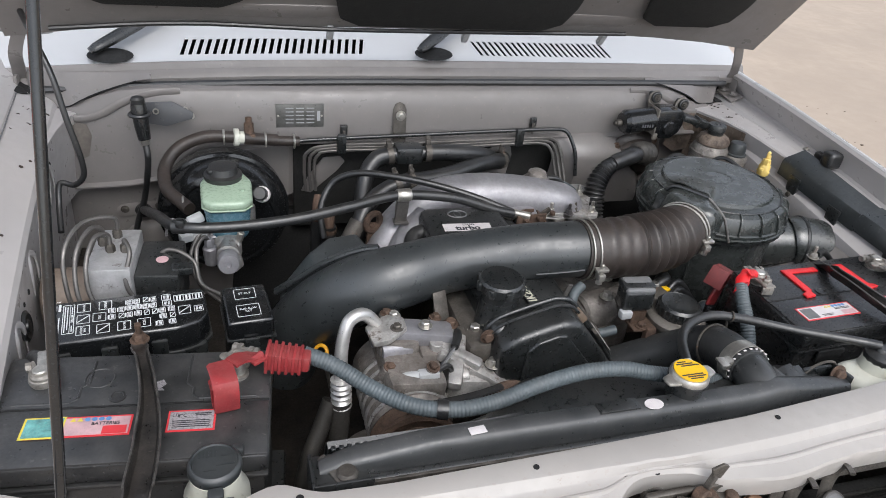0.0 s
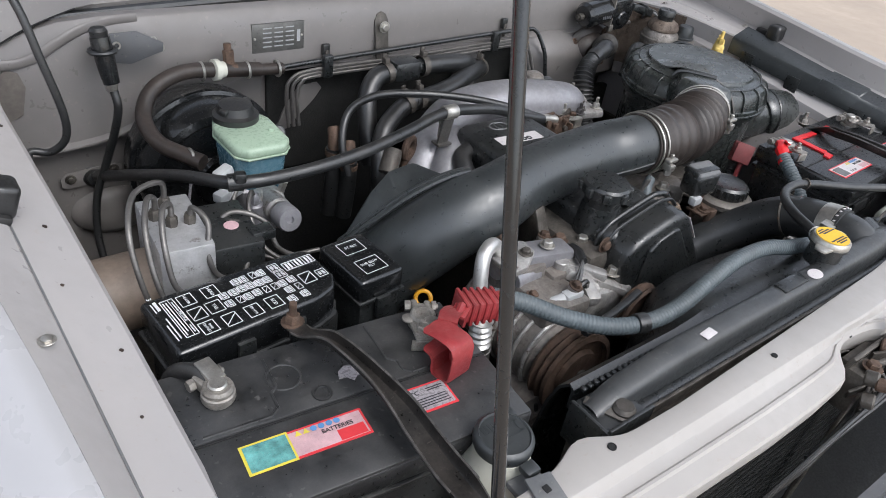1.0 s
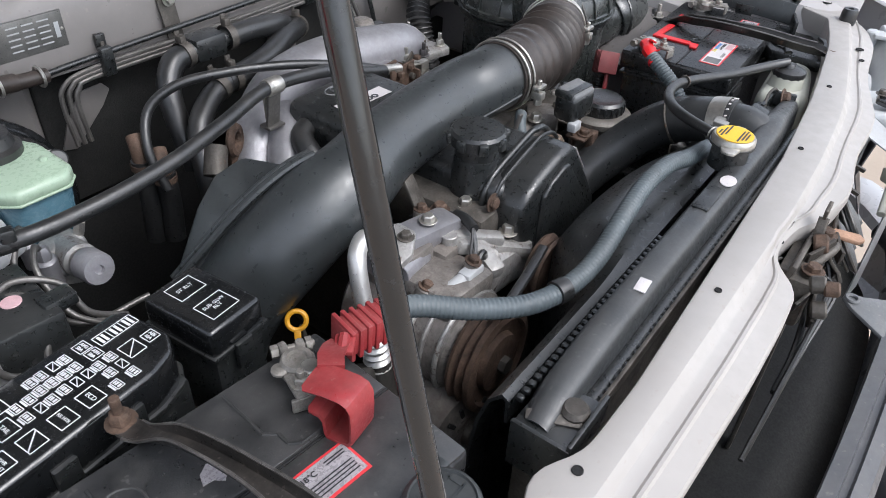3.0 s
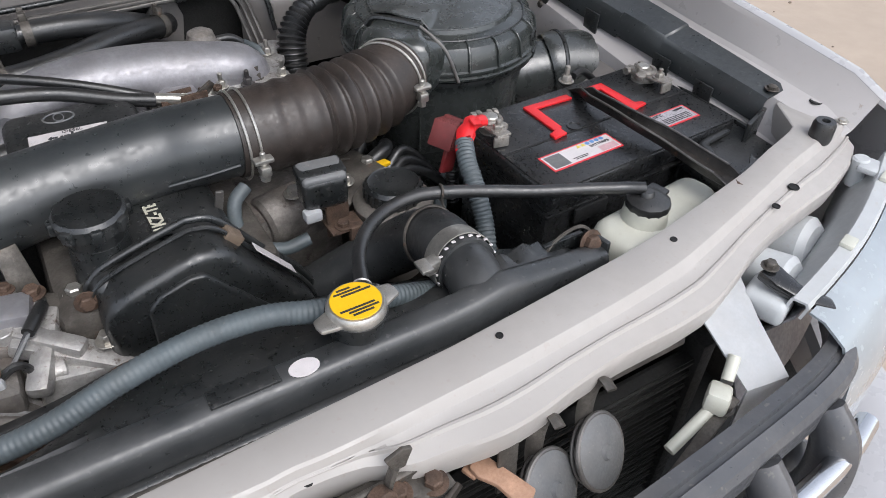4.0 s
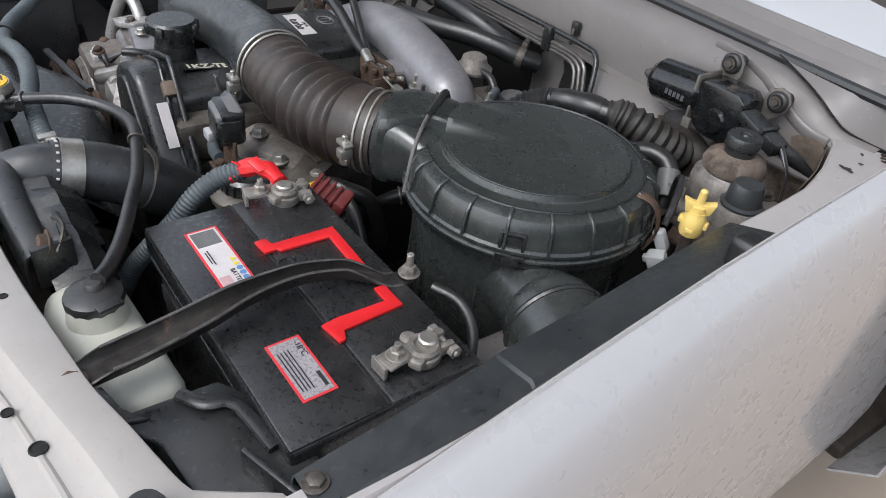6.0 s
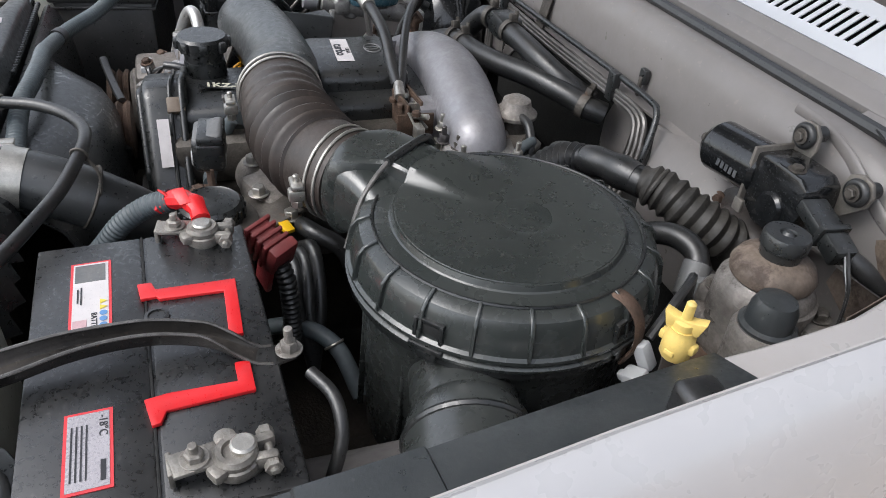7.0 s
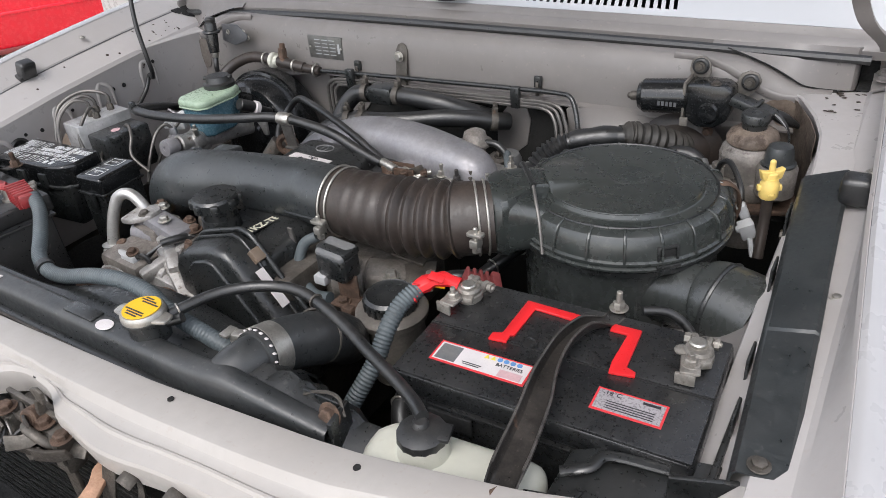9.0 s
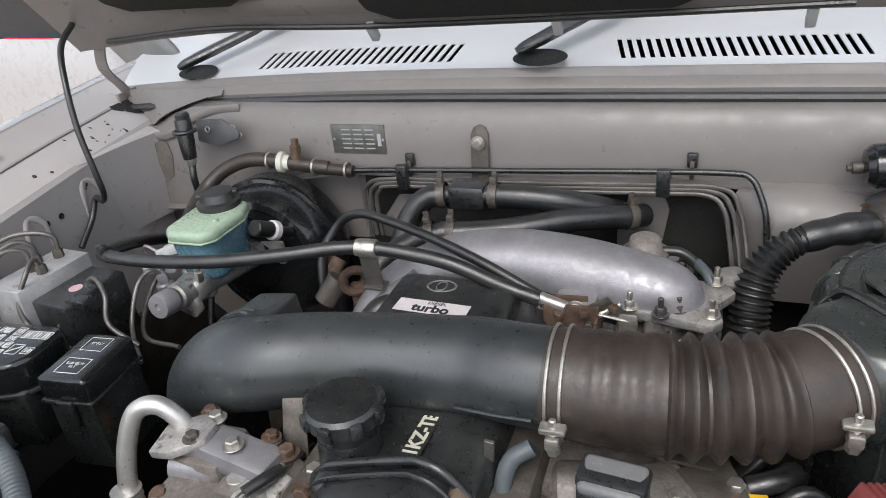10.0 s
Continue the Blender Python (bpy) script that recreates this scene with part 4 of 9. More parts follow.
for w in bm.verts:
    k = 0.84 + 0.16 * min(1, max(0, w.co.z / 0.072))
    w.co.x, w.co.y = w.co.x * k, w.co.y * k
part("tank", put(bm, -0.400, 0.645, 0.962), FLUIDBLUE, res, "blue tinted lower tank")
part("upper_tank", put(prism([(x * 1.04, y * 1.04) for x, y in out], 0.0, 0.018, 0.007, 3), -0.400, 0.645, 1.024), TANKGREEN, res, "pale green upper tank")
part("tank_seam", put(prism([(x * 1.048, y * 1.048) for x, y in out], 0.0, 0.0030, 0.0012), -0.400, 0.645, 1.0245), TANKGREEN, res)
part("moulded_pip", put(lathe([(0.005, 0), (0.004, 0.004), (0.001, 0.005)], 12), -0.375, 0.625, 1.041), TANKGREEN, res)
part("cap", put(join(lathe([(0.031, 0), (0.032, 0.003), (0.032, 0.010), (0.026, 0.013), (0.023, 0.024), (0.012, 0.026)], 26), put(box(0.060, 0.012, 0.008, 0.003), 0, 0, 0.020, 0, 0, 30)), -0.404, 0.676, 1.040), RUBBER, res, "black rubber screw cap")
part("level_plug", join(put(box(0.028, 0.02, 0.02, 0.004), -0.450, 0.590, 0.985, 0, 0, 25), put(box(0.02, 0.016, 0.014, 0.003), -0.468, 0.578, 0.985, 0, 0, 25)), LIGHTGREY, res, "grey level sensor plug")

# ABS unit
abs_unit = thing("abs_unit", "aluminium ABS hydraulic block with steel pipes", "ABS unit")
part("block", put(box(0.060, 0.112, 0.085, 0.003), -0.562, 0.486, 0.985, 0, 0, -5), ABSALU, abs_unit)
part("motor", rod_between((-0.585, 0.49, 0.945), (-0.665, 0.49, 0.945), 0.045, 28, 0.004), TANPAINT, abs_unit, "dusty tan pump motor")
part("controller", put(box(0.062, 0.098, 0.085, 0.004), -0.501, 0.485, 0.966, 0, 0, -5), BLACK, abs_unit)

# fuse boxes
fuse = thing("fuse_box", "black plastic fuse box with a printed lid", "fuse box")
part("base", put(box(0.186, 0.080, 0.08, 0.006), -0.534, 0.353, 0.930, 0, 0, 5), BLACK, fuse)
part("lid", put(prism([(-0.101, -0.041), (0.057, -0.041), (0.083, -0.033), (0.096, -0.014), (0.095, 0.038), (0.086, 0.046), (-0.100, 0.050)], 0, 0.045, 0.006, 3), -0.531, 0.350, 0.962, 0, 0, 5), GLOSSBLACK, fuse, "black lid with white printing")
fuse2 = thing("fuse_box", "small black relay box with a printed lid", "fuse box")
part("base", put(box(0.060, 0.084, 0.10, 0.005), -0.383, 0.369, 0.92, 0, 0, 5), BLACK, fuse2)
part("lid", put(box(0.064, 0.088, 0.035, 0.006, 3), -0.383, 0.369, 0.980, 0, 0, 5), GLOSSBLACK, fuse2)

# radiator
rad = thing("radiator", "black radiator with plastic top tank and yellow cap", "radiator")
tk = []
for x in np.linspace(-0.325, 0.40, 60):
    k = float(np.interp(x, (-0.325, -0.30, -0.20, 0.22, 0.27, 0.33, 0.40), (-0.020, -0.012, 0.0, 0.0, 0.006, -0.006, -0.020)))
    b = float(np.interp(x, (-0.325, 0.25, 0.40), (0.0, 0.0, 0.012)))
    w = float(np.interp(x, (-0.325, -0.28, 0.20, 0.40), (0.028, 0.034, 0.034, 0.028)))
    tk.append([(x, 0.034 + b + yy * w, 0.97 + (zz + k) if zz > 0.02 else 0.97) for yy, zz in ((0.0, 0.0), (0.0, 0.030), (0.02, 0.044), (0.07, 0.0525), (0.14, 0.0565), (0.24, 0.0585), (0.42, 0.0598), (0.62, 0.0598), (0.80, 0.0582), (0.90, 0.0545), (0.96, 0.048), (1.02, 0.040), (1.1, 0.036), (1.1, 0.0))])
part("top_tank", sheet(tk, 0.002), TANKBLACK, rad, "black plastic top tank", angle=50)
part("front_edge", tube([(x, 0.030, 0.992) for x in np.linspace(-0.30, 0.33, 6)], 0.009, 10, 4), BLACK, rad)
part("core", put(box(0.60, 0.03, 0.42, 0.002), -0.02, 0.05, 0.76), STEEL, rad, "dark finned core")
part("tank_seam", join(*[put(box(0.0055, 0.007, 0.006, 0.0012, 1), x, 0.0245, 0.9965) for x in np.arange(-0.305, 0.12, 0.0092)]), BLACK, rad, "crimped metal seam")
part("tank_seam", join(*[put(box(0.0055, 0.007, 0.006, 0.0012, 1), x, 0.0735, 1.0020) for x in np.arange(-0.305, -0.02, 0.0092)]), BLACK, rad, "crimped metal seam")
part("seam_strip", put(box(0.60, 0.004, 0.014, 0.001), -0.005, 0.0205, 0.997), STEEL, rad, "dull metal seam strip")
rows = []
for x in np.linspace(-0.31, 0.29, 31):
    d = max(0.0, 1 - ((x - 0.03) / 0.24) ** 2) * smooth(-0.17, -0.03, x)
    k = 0.25 + 0.75 * smooth(-0.15, -0.02, x)
    rows.append([(x, 0.0800, 0.970), (x, 0.0805, 0.996), (x, 0.085 + 0.010 * k, 1.000), (x, 0.094 + (0.026 + 0.02 * d) * k, 0.985 + 0.010 * d), (x, 0.096 + (0.055 + 0.025 * d) * k, 0.955 + 0.020 * d), (x, 0.098 + (0.075 + 0.02 * d) * k, 0.90 + 0.04 * d), (x, 0.100 + (0.078 + 0.02 * d) * k, 0.70)])
part("shroud", sheet(rows, 0.003), BLACK, rad, "black fan shroud")
part("stamp", put(box(0.055, 0.018, 0.003, 0.001), 0.035, 0.052, 1.0305), BLACK, rad, "raised black lettering plate")
part("round_sticker", put(turned(cyl(0.011, 0.0012, 22, 0.0003), Matrix.Diagonal((1.15, 0.8, 1, 1))), 0.082, 0.047, 1.0300), LABEL, rad, "small round white sticker")
part("paper_tag", put(box(0.020, 0.011, 0.001, 0.0002), -0.147, 0.046, 1.0305, 0, 0, 5), LABEL, rad, "small white paper tag")
part("left_mount", join(put(box(0.060, 0.050, 0.006, 0.002), -0.302, 0.040, 1.003), put(box(0.064, 0.004, 0.030, 0.001), -0.302, 0.016, 1.000), put(box(0.004, 0.050, 0.050, 0.001), -0.333, 0.040, 0.985)), BLACK, rad, "black radiator mount")
part("mount_clip", put(box(0.009, 0.044, 0.003, 0.001), -0.312, 0.040, 1.0085, 0, -18, 24), STEEL, rad, "dull steel spring clip")
part("left_mount_bolt", turned(lathe([(0.011, 0), (0.012, 0.006), (0.009, 0.010)], 18), pose(-0.297, 0.030, 1.006)), STEEL, rad)
part("right_mount", join(put(box(0.075, 0.030, 0.006, 0.002), 0.365, 0.066, 1.000, 0, 12, 10), put(box(0.006, 0.036, 0.045, 0.002), 0.400, 0.072, 0.995, 0, 0, 10), put(box(0.05, 0.006, 0.03, 0.002), 0.37, 0.085, 1.0)), BLACK, rad, "black radiator mount")
part("right_mount_bolt", bolt((0.392, 0.070, 1.012), (0.39, -1, 1.3), 0.009, 0.008), RUST, rad)
rows = []
for k, x in enumerate(np.linspace(0.285, 0.425, 15)):
    a, b = (0.004, 0.007, 0.0, 0.005, 0.009)[k % 5], (0.0, 0.008, 0.003, 0.012, 0.005, 0.0, 0.010)[k % 7]
    drop = 0.045 * max(0.0, (x - 0.30) / 0.125) ** 1.5
    rows.append([(x, 0.052 + 0.10 * (x - 0.285), 1.014 - drop), (x, 0.070 + 0.10 * (x - 0.285), 1.019 - drop + 0.4 * a), (x, 0.088 + 0.10 * (x - 0.285), 1.017 - drop + a), (x, 0.104 + b, 1.006 - drop - 0.3 * b), (x + 0.003, 0.112 + b, 0.985 - drop - b)])
part("end_shield", sheet(rows, 0.002), BLACK, rad, "crumpled black rubber shield at the radiator's end", angle=25)
part("wire_stay", tube([(0.33, 0.075, 1.0), (0.36, 0.085, 1.015), (0.39, 0.085, 1.022), (0.405, 0.075, 1.01)], 0.002, 6, 4), STEEL, rad)
part("filler_neck", put(lathe([(0.022, 1.02), (0.021, 1.046), (0.026, 1.048), (0.026, 1.050)], 26), 0.137, 0.066, 0), BLACK, rad)
cap = part("cap", put(join(lathe([(0.0245, 0.0), (0.025, 0.003), (0.0245, 0.008), (0.0225, 0.0105), (0.010, 0.011)], 32), put(prism([(-0.037, -0.008), (-0.024, -0.012), (0.024, -0.012), (0.037, -0.008), (0.038, 0.0), (0.036, 0.007), (0.024, 0.010), (-0.024, 0.010), (-0.036, 0.007), (-0.038, 0.0)], 0, 0.004, 0.0015), 0, 0, 0.001, 0, 0, 8)), 0.137, 0.066, 1.0485), ZINC, rad, "metal radiator cap")
cs = part("cap_sticker", put(cyl(0.0210, 0.0010, 32, 0.0002), 0.137, 0.066, 1.0592), CAPYELLOW, cap, "yellow warning sticker")
part("sticker_print", join(*[put(plane_box(w, 0.0020), 0.137 + dx, 0.066 + dy, 1.0603) for dx, dy, w in ((-0.004, 0.0155, 0.012), (-0.002, 0.0120, 0.024), (0.004, 0.0085, 0.026), (-0.002, -0.0075, 0.030), (0.002, -0.0110, 0.026), (0.0, -0.0145, 0.018))]), INK, cs, "black print")
part("neck_outlet", tube([(0.150, 0.078, 1.034), (0.168, 0.090, 1.040)], 0.006, 10, 3), BLACK, rad)
part("hose_neck", tube([(0.255, 0.052, 1.005, 0.026), (0.262, 0.080, 1.014, 0.0265), (0.266, 0.105, 1.012, 0.0265)], seg=24, n=5), TANKBLACK, rad, "black hose neck")
hose = thing("radiator_hose", "thick black radiator hose with a band clamp", "hose")
part("hose", tube([(0.265, 0.096, 1.013, 0.0300), (0.268, 0.13, 1.006, 0.0305), (0.276, 0.17, 0.990, 0.0315), (0.274, 0.205, 0.966, 0.0315), (0.258, 0.240, 0.930, 0.031), (0.225, 0.268, 0.895, 0.031), (0.18, 0.290, 0.86, 0.031)], seg=30, n=7), TANKBLACK, hose)
m_ = aim((0.2665, 0.113, 1.010), (0.269, 0.15, 1.000))
part("band_clamp", join(turned(lathe([(0.0312, -0.011), (0.0322, -0.011), (0.0322, 0.011), (0.0312, 0.011)], 36, False), m_)), ZINC, hose, "flat zinc band clamp")
part("clamp_ear", join(put(box(0.018, 0.014, 0.014, 0.003), 0.232, 0.108, 1.022, 0, 0, 10), put(box(0.012, 0.018, 0.004, 0.001), 0.222, 0.104, 1.028)), ZINC, hose)
part("paint_marks", join(*[turned(put(box(0.004, 0.0015, 0.003, 0.0004), 0.0304 * math.cos(a), 0.0304 * math.sin(a), -0.014), m_) for a in np.linspace(0, 6.28, 22)]), LABEL, hose, "white paint marks")
part("cable_tie", turned(torus(0.0325, 0.0018, 32, 6), aim((0.2755, 0.180, 0.986), (0.272, 0.215, 0.968))), STEEL, hose)

# firewall things
wm = thing("wiper_motor", "gloss black wiper motor bolted to the bulkhead", "wiper motor")
part("motor", rod_between((0.440, 0.809, 1.0765), (0.513, 0.813, 1.0830), 0.0268, 32, 0.004), GLOSSBLACK, wm)
gb = [(0.508, 1.107), (0.536, 1.110), (0.566, 1.110), (0.577, 1.103), (0.580, 1.076), (0.573, 1.056), (0.556, 1.043), (0.530, 1.042), (0.511, 1.054)]
part("gearbox", put(prism(gb, -0.834, -0.792, 0.004), 0, 0, 0, 90, 0, 0), GLOSSBLACK, wm)
pump = thing("fuel_filter_pump", "rusty fuel filter head with a black priming knob", "fuel filter")
part("bowl", put(lathe([(0.036, 0.90), (0.040, 0.95), (0.042, 1.02), (0.040, 1.048), (0.033, 1.056)], 28), 0.624, 0.735, 0), ALUDIRTY, pump)
part("diaphragm", put(lathe([(0.028, 1.054), (0.0345, 1.058), (0.0355, 1.064), (0.0315, 1.072), (0.022, 1.078)], 32), 0.624, 0.735, 0), STAIN, pump)
part("knob", put(lathe([(0.0165, 1.076), (0.0172, 1.086), (0.0192, 1.0875), (0.0192, 1.0965), (0.0178, 1.0995), (0.007, 1.0998), (0.006, 1.0975), (0.0028, 1.1008)], 30), 0.624, 0.735, 0), BLACK, pump)

# right wing rail
rail = thing("wing_rail", "long black plastic rail along the inner wing", "rail")
rows = []
for y, xi, xo, z in ((0.152, 0.738, 0.779, 1.029), (0.165, 0.737, 0.779, 1.031), (0.24, 0.732, 0.775, 1.040), (0.32, 0.726, 0.771, 1.049), (0.322, 0.726, 0.771, 1.052), (0.40, 0.721, 0.767, 1.060), (0.402, 0.721, 0.767, 1.057), (0.50, 0.714, 0.762, 1.067), (0.59, 0.709, 0.758, 1.076), (0.61, 0.708, 0.757, 1.077)):
    e = 0.004 + 0.024 * (y - 0.1)
    z += float(np.interp(y, (0.16, 0.42), (0.010, 0.0)))
    rows.append([(xi - 0.004, y, z - 0.035), (xi - 0.002, y, z - 0.006), (xi + 0.002, y, z), (xo - 0.004, y, z + e), (xo, y, z + e - 0.003), (xo + 0.002, y, z - 0.015)])
part("rail_body", sheet(rows, 0.002), RAIL, rail)
for y, h in ((0.235, 0.05), (0.31, 0.055), (0.45, 0.055), (0.56, 0.05)):
    x, z = 0.742 - 0.060 * (y + 0.03), 0.992 + 0.098 * y
    tab = part("rail_tab", put(prism([(-0.016, 0.0), (0.016, 0.0), (0.014, -0.03), (0.006, -h + 0.006), (-0.006, -h + 0.006), (-0.014, -0.03)], 0, 0.003, 0.001), x - 0.004, y, z + 0.01, 90, 0, 90), BLACK, rail, "black fixing tab")
    part("tab_bolt", bolt((x - 0.002, y, z - h + 0.022), (0, y, z - h + 0.022), 0.006, 0.005), STEEL, tab)
part("rail_bolt", bolt((0.755, 0.160, 1.0445), r=0.0062, h=0.004), STEEL, rail)
bumpR = thing("rubber_bumper", "black rubber bonnet bumper on the inner wing", "bumper", "bonnet bumpers")
part("block", join(put(box(0.034, 0.030, 0.034, 0.008, 3), 0.768, 0.552, 1.098), put(box(0.016, 0.05, 0.016, 0.005), 0.776, 0.575, 1.088)), RUBBER, bumpR)
bumpL = thing("rubber_bumper", "black rubber bonnet bumper on the inner wing", "bumper", "bonnet bumpers")
part("block", join(put(box(0.026, 0.032, 0.034, 0.006, 3), -0.722, 0.468, 1.112, 0, 20, 0), put(box(0.020, 0.040, 0.010, 0.004, 2), -0.728, 0.466, 1.098, 0, 25, 0)), RUBBER, bumpL)
stop = thing("rubber_stop", "round black rubber bonnet stop on the front panel", "stop")
part("buffer", put(lathe([(0.0125, 0), (0.0135, 0.005), (0.0130, 0.021), (0.011, 0.026), (0.005, 0.026), (0.004, 0.021)], 20), 0.728, 0.066, 1.030), RUBBER, stop)

LEAD = material("dirty_lead_clamp", (0.34, 0.32, 0.29), 0.48, 0.55, vary=0.3, scale=60, bump=0.35, bump_scale=260, dust=0.3, dust_color=(0.15, 0.12, 0.095), spots=0.35, spot_color=(0.08, 0.055, 0.04), spot_scale=70)

# ---- things on the left of the bay ----
def strap(name, label, pts, lip=0.0105):
    """A pressed steel hold-down strap along the points, with turned-down lips."""
    th = thing(name, label, "strap", "battery hold-down straps")
    rows = []
    q = spline(pts, 6)
    run = np.cumsum([0] + [np.linalg.norm(b - a) for a, b in zip(q, q[1:])])
    for i, v in enumerate(q):
        d = q[min(len(q) - 1, i + 1)] - q[max(0, i - 1)]
        side = np.array([d[1], -d[0], 0.0])
        side /= np.linalg.norm(side)
        up = np.array([0, 0, 1.0])
        f = run[i] / run[-1]
        w = float(np.interp(f, (0.0, 0.05, 0.12, 0.22, 0.45, 0.62, 0.85, 0.95, 1.0), (0.006, 0.009, 0.0075, 0.0065, 0.0078, 0.0115, 0.0130, 0.0115, 0.006)))
        rise = lip * float(np.interp(f, (0.0, 0.10, 0.22, 0.9, 1.0), (0.0, 0.15, 1.0, 1.0, 0.0)))
        rows.append([tuple(v + side * w * 1.10 + up * rise), tuple(v + side * w * 0.95 + up * rise * 0.25), tuple(v + side * w * 0.75), tuple(v - side * w * 0.75), tuple(v - side * w * 0.95 + up * rise * 0.25), tuple(v - side * w * 1.10 + up * rise)])
    part("strap", sheet(rows, 0.0018), STEELBLACK, th)
    for k in (0, 5):
        part("rolled_edge", tube([r[k] for r in rows[4:-3:2]], 0.0013, 6, 2), WORNEDGE, th, "edge worn to bare steel")
    return th


WORNEDGE = material("worn_steel_edge", (0.16, 0.15, 0.14), 0.38, 0.6, vary=0.4, scale=60, bump=0.1, spots=0.3, spot_color=(0.03, 0.025, 0.02), spot_scale=60)
STEELBLACK = material("worn_black_painted_steel", (0.020, 0.019, 0.018), 0.34, 0.3, vary=0.3, scale=40, bump=0.2, dust=0.5, dust_color=(0.13, 0.11, 0.095), spots=0.2, spot_color=(0.12, 0.065, 0.04), spot_scale=45)


def terminal(parent, p, yaw, lug=1, mat=None):
    """A lead battery clamp with its bolt and cable lug, sitting at p."""
    m = Matrix.Translation(p) @ pose(0, 0, 0, 0, 0, yaw)
    cl = part("terminal_clamp", turned(join(put(lathe([(0.0145, 0), (0.0155, 0.003), (0.0150, 0.008), (0.0135, 0.009), (0.0140, 0.013), (0.0120, 0.016), (0.0085, 0.016), (0.0075, 0.0135)], 22), 0, 0, 0), put(box(0.016, 0.0075, 0.012, 0.0025), 0.018, 0.007, 0.007, 0, 0, 6), put(box(0.016, 0.0075, 0.011, 0.0025), 0.018, -0.0065, 0.0065, 0, 0, -5)), m), mat or LEAD, parent, "corroded grey battery clamp")
    part("clamp_bolt", turned(join(turned(cyl(0.0030, 0.036, 10), aim((0.021, -0.019, 0.007), (0.021, 1, 0.007))), turned(lathe([(0.0056, 0), (0.0060, 0.002), (0.0056, 0.006)], 6), aim((0.021, 0.011, 0.007), (0.021, 1, 0.007))), turned(lathe([(0.0060, 0), (0.0060, 0.005)], 6), aim((0.021, -0.0165, 0.007), (0.021, 1, 0.007)))), m), LEAD, cl)
    if lug:
        part("cable_lug", turned(join(put(box(0.030, 0.019, 0.0035, 0.0012), -0.024, 0.003, 0.0115, 0, 5, 8), put(box(0.0035, 0.019, 0.013, 0.001), -0.039, 0.005, 0.006), put(box(0.012, 0.013, 0.009, 0.003), -0.012, -0.008, 0.008, 0, 0, 25), put(lathe([(0.0072, 0), (0.0072, 0.002), (0.0055, 0.003)], 12), -0.004, 0.015, 0.010)), m), LEAD, cl)
        part("lug_bolt", turned(bolt((-0.024, 0.003, 0.013), r=0.0062, h=0.006, stud=0.007), m), RUST if lug > 1 else LEAD, cl)
    return cl


def plane_rect(u0, u1, v0, v1, z, t=0.0009):
    return prism([(u0, v0), (u1, v0), (u1, v1), (u0, v1)], z, z + t, 0.0)


def bars(cells, z, mat, parent, m, name="printed_lines"):
    """Small flat bars of print: cells of x, y, width, height; a few are parts of their own, many stay one print."""
    made = [turned(plane_rect(x - w / 2, x + w / 2, y - h / 2, y + h / 2, z, 0.0003), m) for x, y, w, h in cells]
    if len(made) > 16:
        made = [join(*made)]
    for bm in made:
        part(name if len(made) == 1 else "printed_line", bm, mat, parent)


LABELRED = material("red_label_border", (0.70, 0.05, 0.06), 0.4, vary=0.05, bump=0.0)
LABELYELLOW = material("yellow_label_border", (0.75, 0.62, 0.08), 0.4, vary=0.05, bump=0.0)
LABELTEAL = material("teal_label_picture", (0.16, 0.42, 0.40), 0.35, vary=0.4, scale=70, bump=0.0)
LABELBLUE = material("blue_label_symbols", (0.12, 0.28, 0.55), 0.4, vary=0.1, bump=0.0)


def warning_row(parent, m, x, y, triangles, circles, z=0.0, pitch=0.0072):
    """Small yellow warning triangles and blue round symbols in a row."""
    for i in range(triangles):
        part("warning_sign", turned(prism([(x + pitch * i - 0.003, y - 0.0026), (x + pitch * i + 0.003, y - 0.0026), (x + pitch * i, y + 0.003)], z, z + 0.0003), m), LABELYELLOW, parent, "yellow warning triangle")
    for i in range(triangles, triangles + circles):
        part("symbol", turned(put(lathe([(0.0029, 0), (0.0029, 0.0003), (0.001, 0.0003)], 14), x + pitch * i, y, z), m), LABELBLUE, parent, "round blue symbol")


def label_strip(parent, m, x0, x1, y0, y1, border, name, label, face=None):
    st = part(name, turned(plane_rect(x0, x1, y0, y1, -0.0014, 0.0008), m), border, parent, label)
    part("label_face", turned(plane_rect(x0 + 0.0022, x1 - 0.0022, y0 + 0.0022, y1 - 0.0022, -0.0006, 0.0003), m), face or LABEL, st)
    return st


# labels of the right battery, in its own axes
la = label_strip(battery_right, MR, -0.1215, -0.0160, -0.0585, -0.0275, LABELRED, "long_label", "white label with a red border", LABEL)
part("picture", turned(plane_rect(-0.117, -0.094, -0.055, -0.032, -0.0003, 0.0003), MR), GREYPLASTIC, la, "dark picture area")
letters("BATTERIES", 0.0062, INK, la, MR @ pose(-0.0385, -0.0405, 0.0), "lettering")
warning_row(la, MR, -0.066, -0.0335, 2, 4)
bars([(-0.076, -0.050, 0.022, 0.0010), (-0.076, -0.0525, 0.018, 0.0010)], 0.0, INK, la, MR)
part("red_block", turned(plane_rect(-0.046, -0.0215, -0.0555, -0.0455, -0.0003, 0.0003), MR), LABELPINK, la, "faded red print")
lb = label_strip(battery_right, MR, 0.050, 0.1165, -0.058, -0.028, LABELRED, "short_label", "silver label with a red border", LABELGREY)
letters("-18°C", 0.0075, INK, lb, MR @ pose(0.065, -0.034, 0.0), "lettering")
bars([(0.085, -0.044 - 0.003 * i, 0.045, 0.0009) for i in range(4)] + [(0.102, -0.034, 0.016, 0.003)], 0.0, INK, lb, MR)
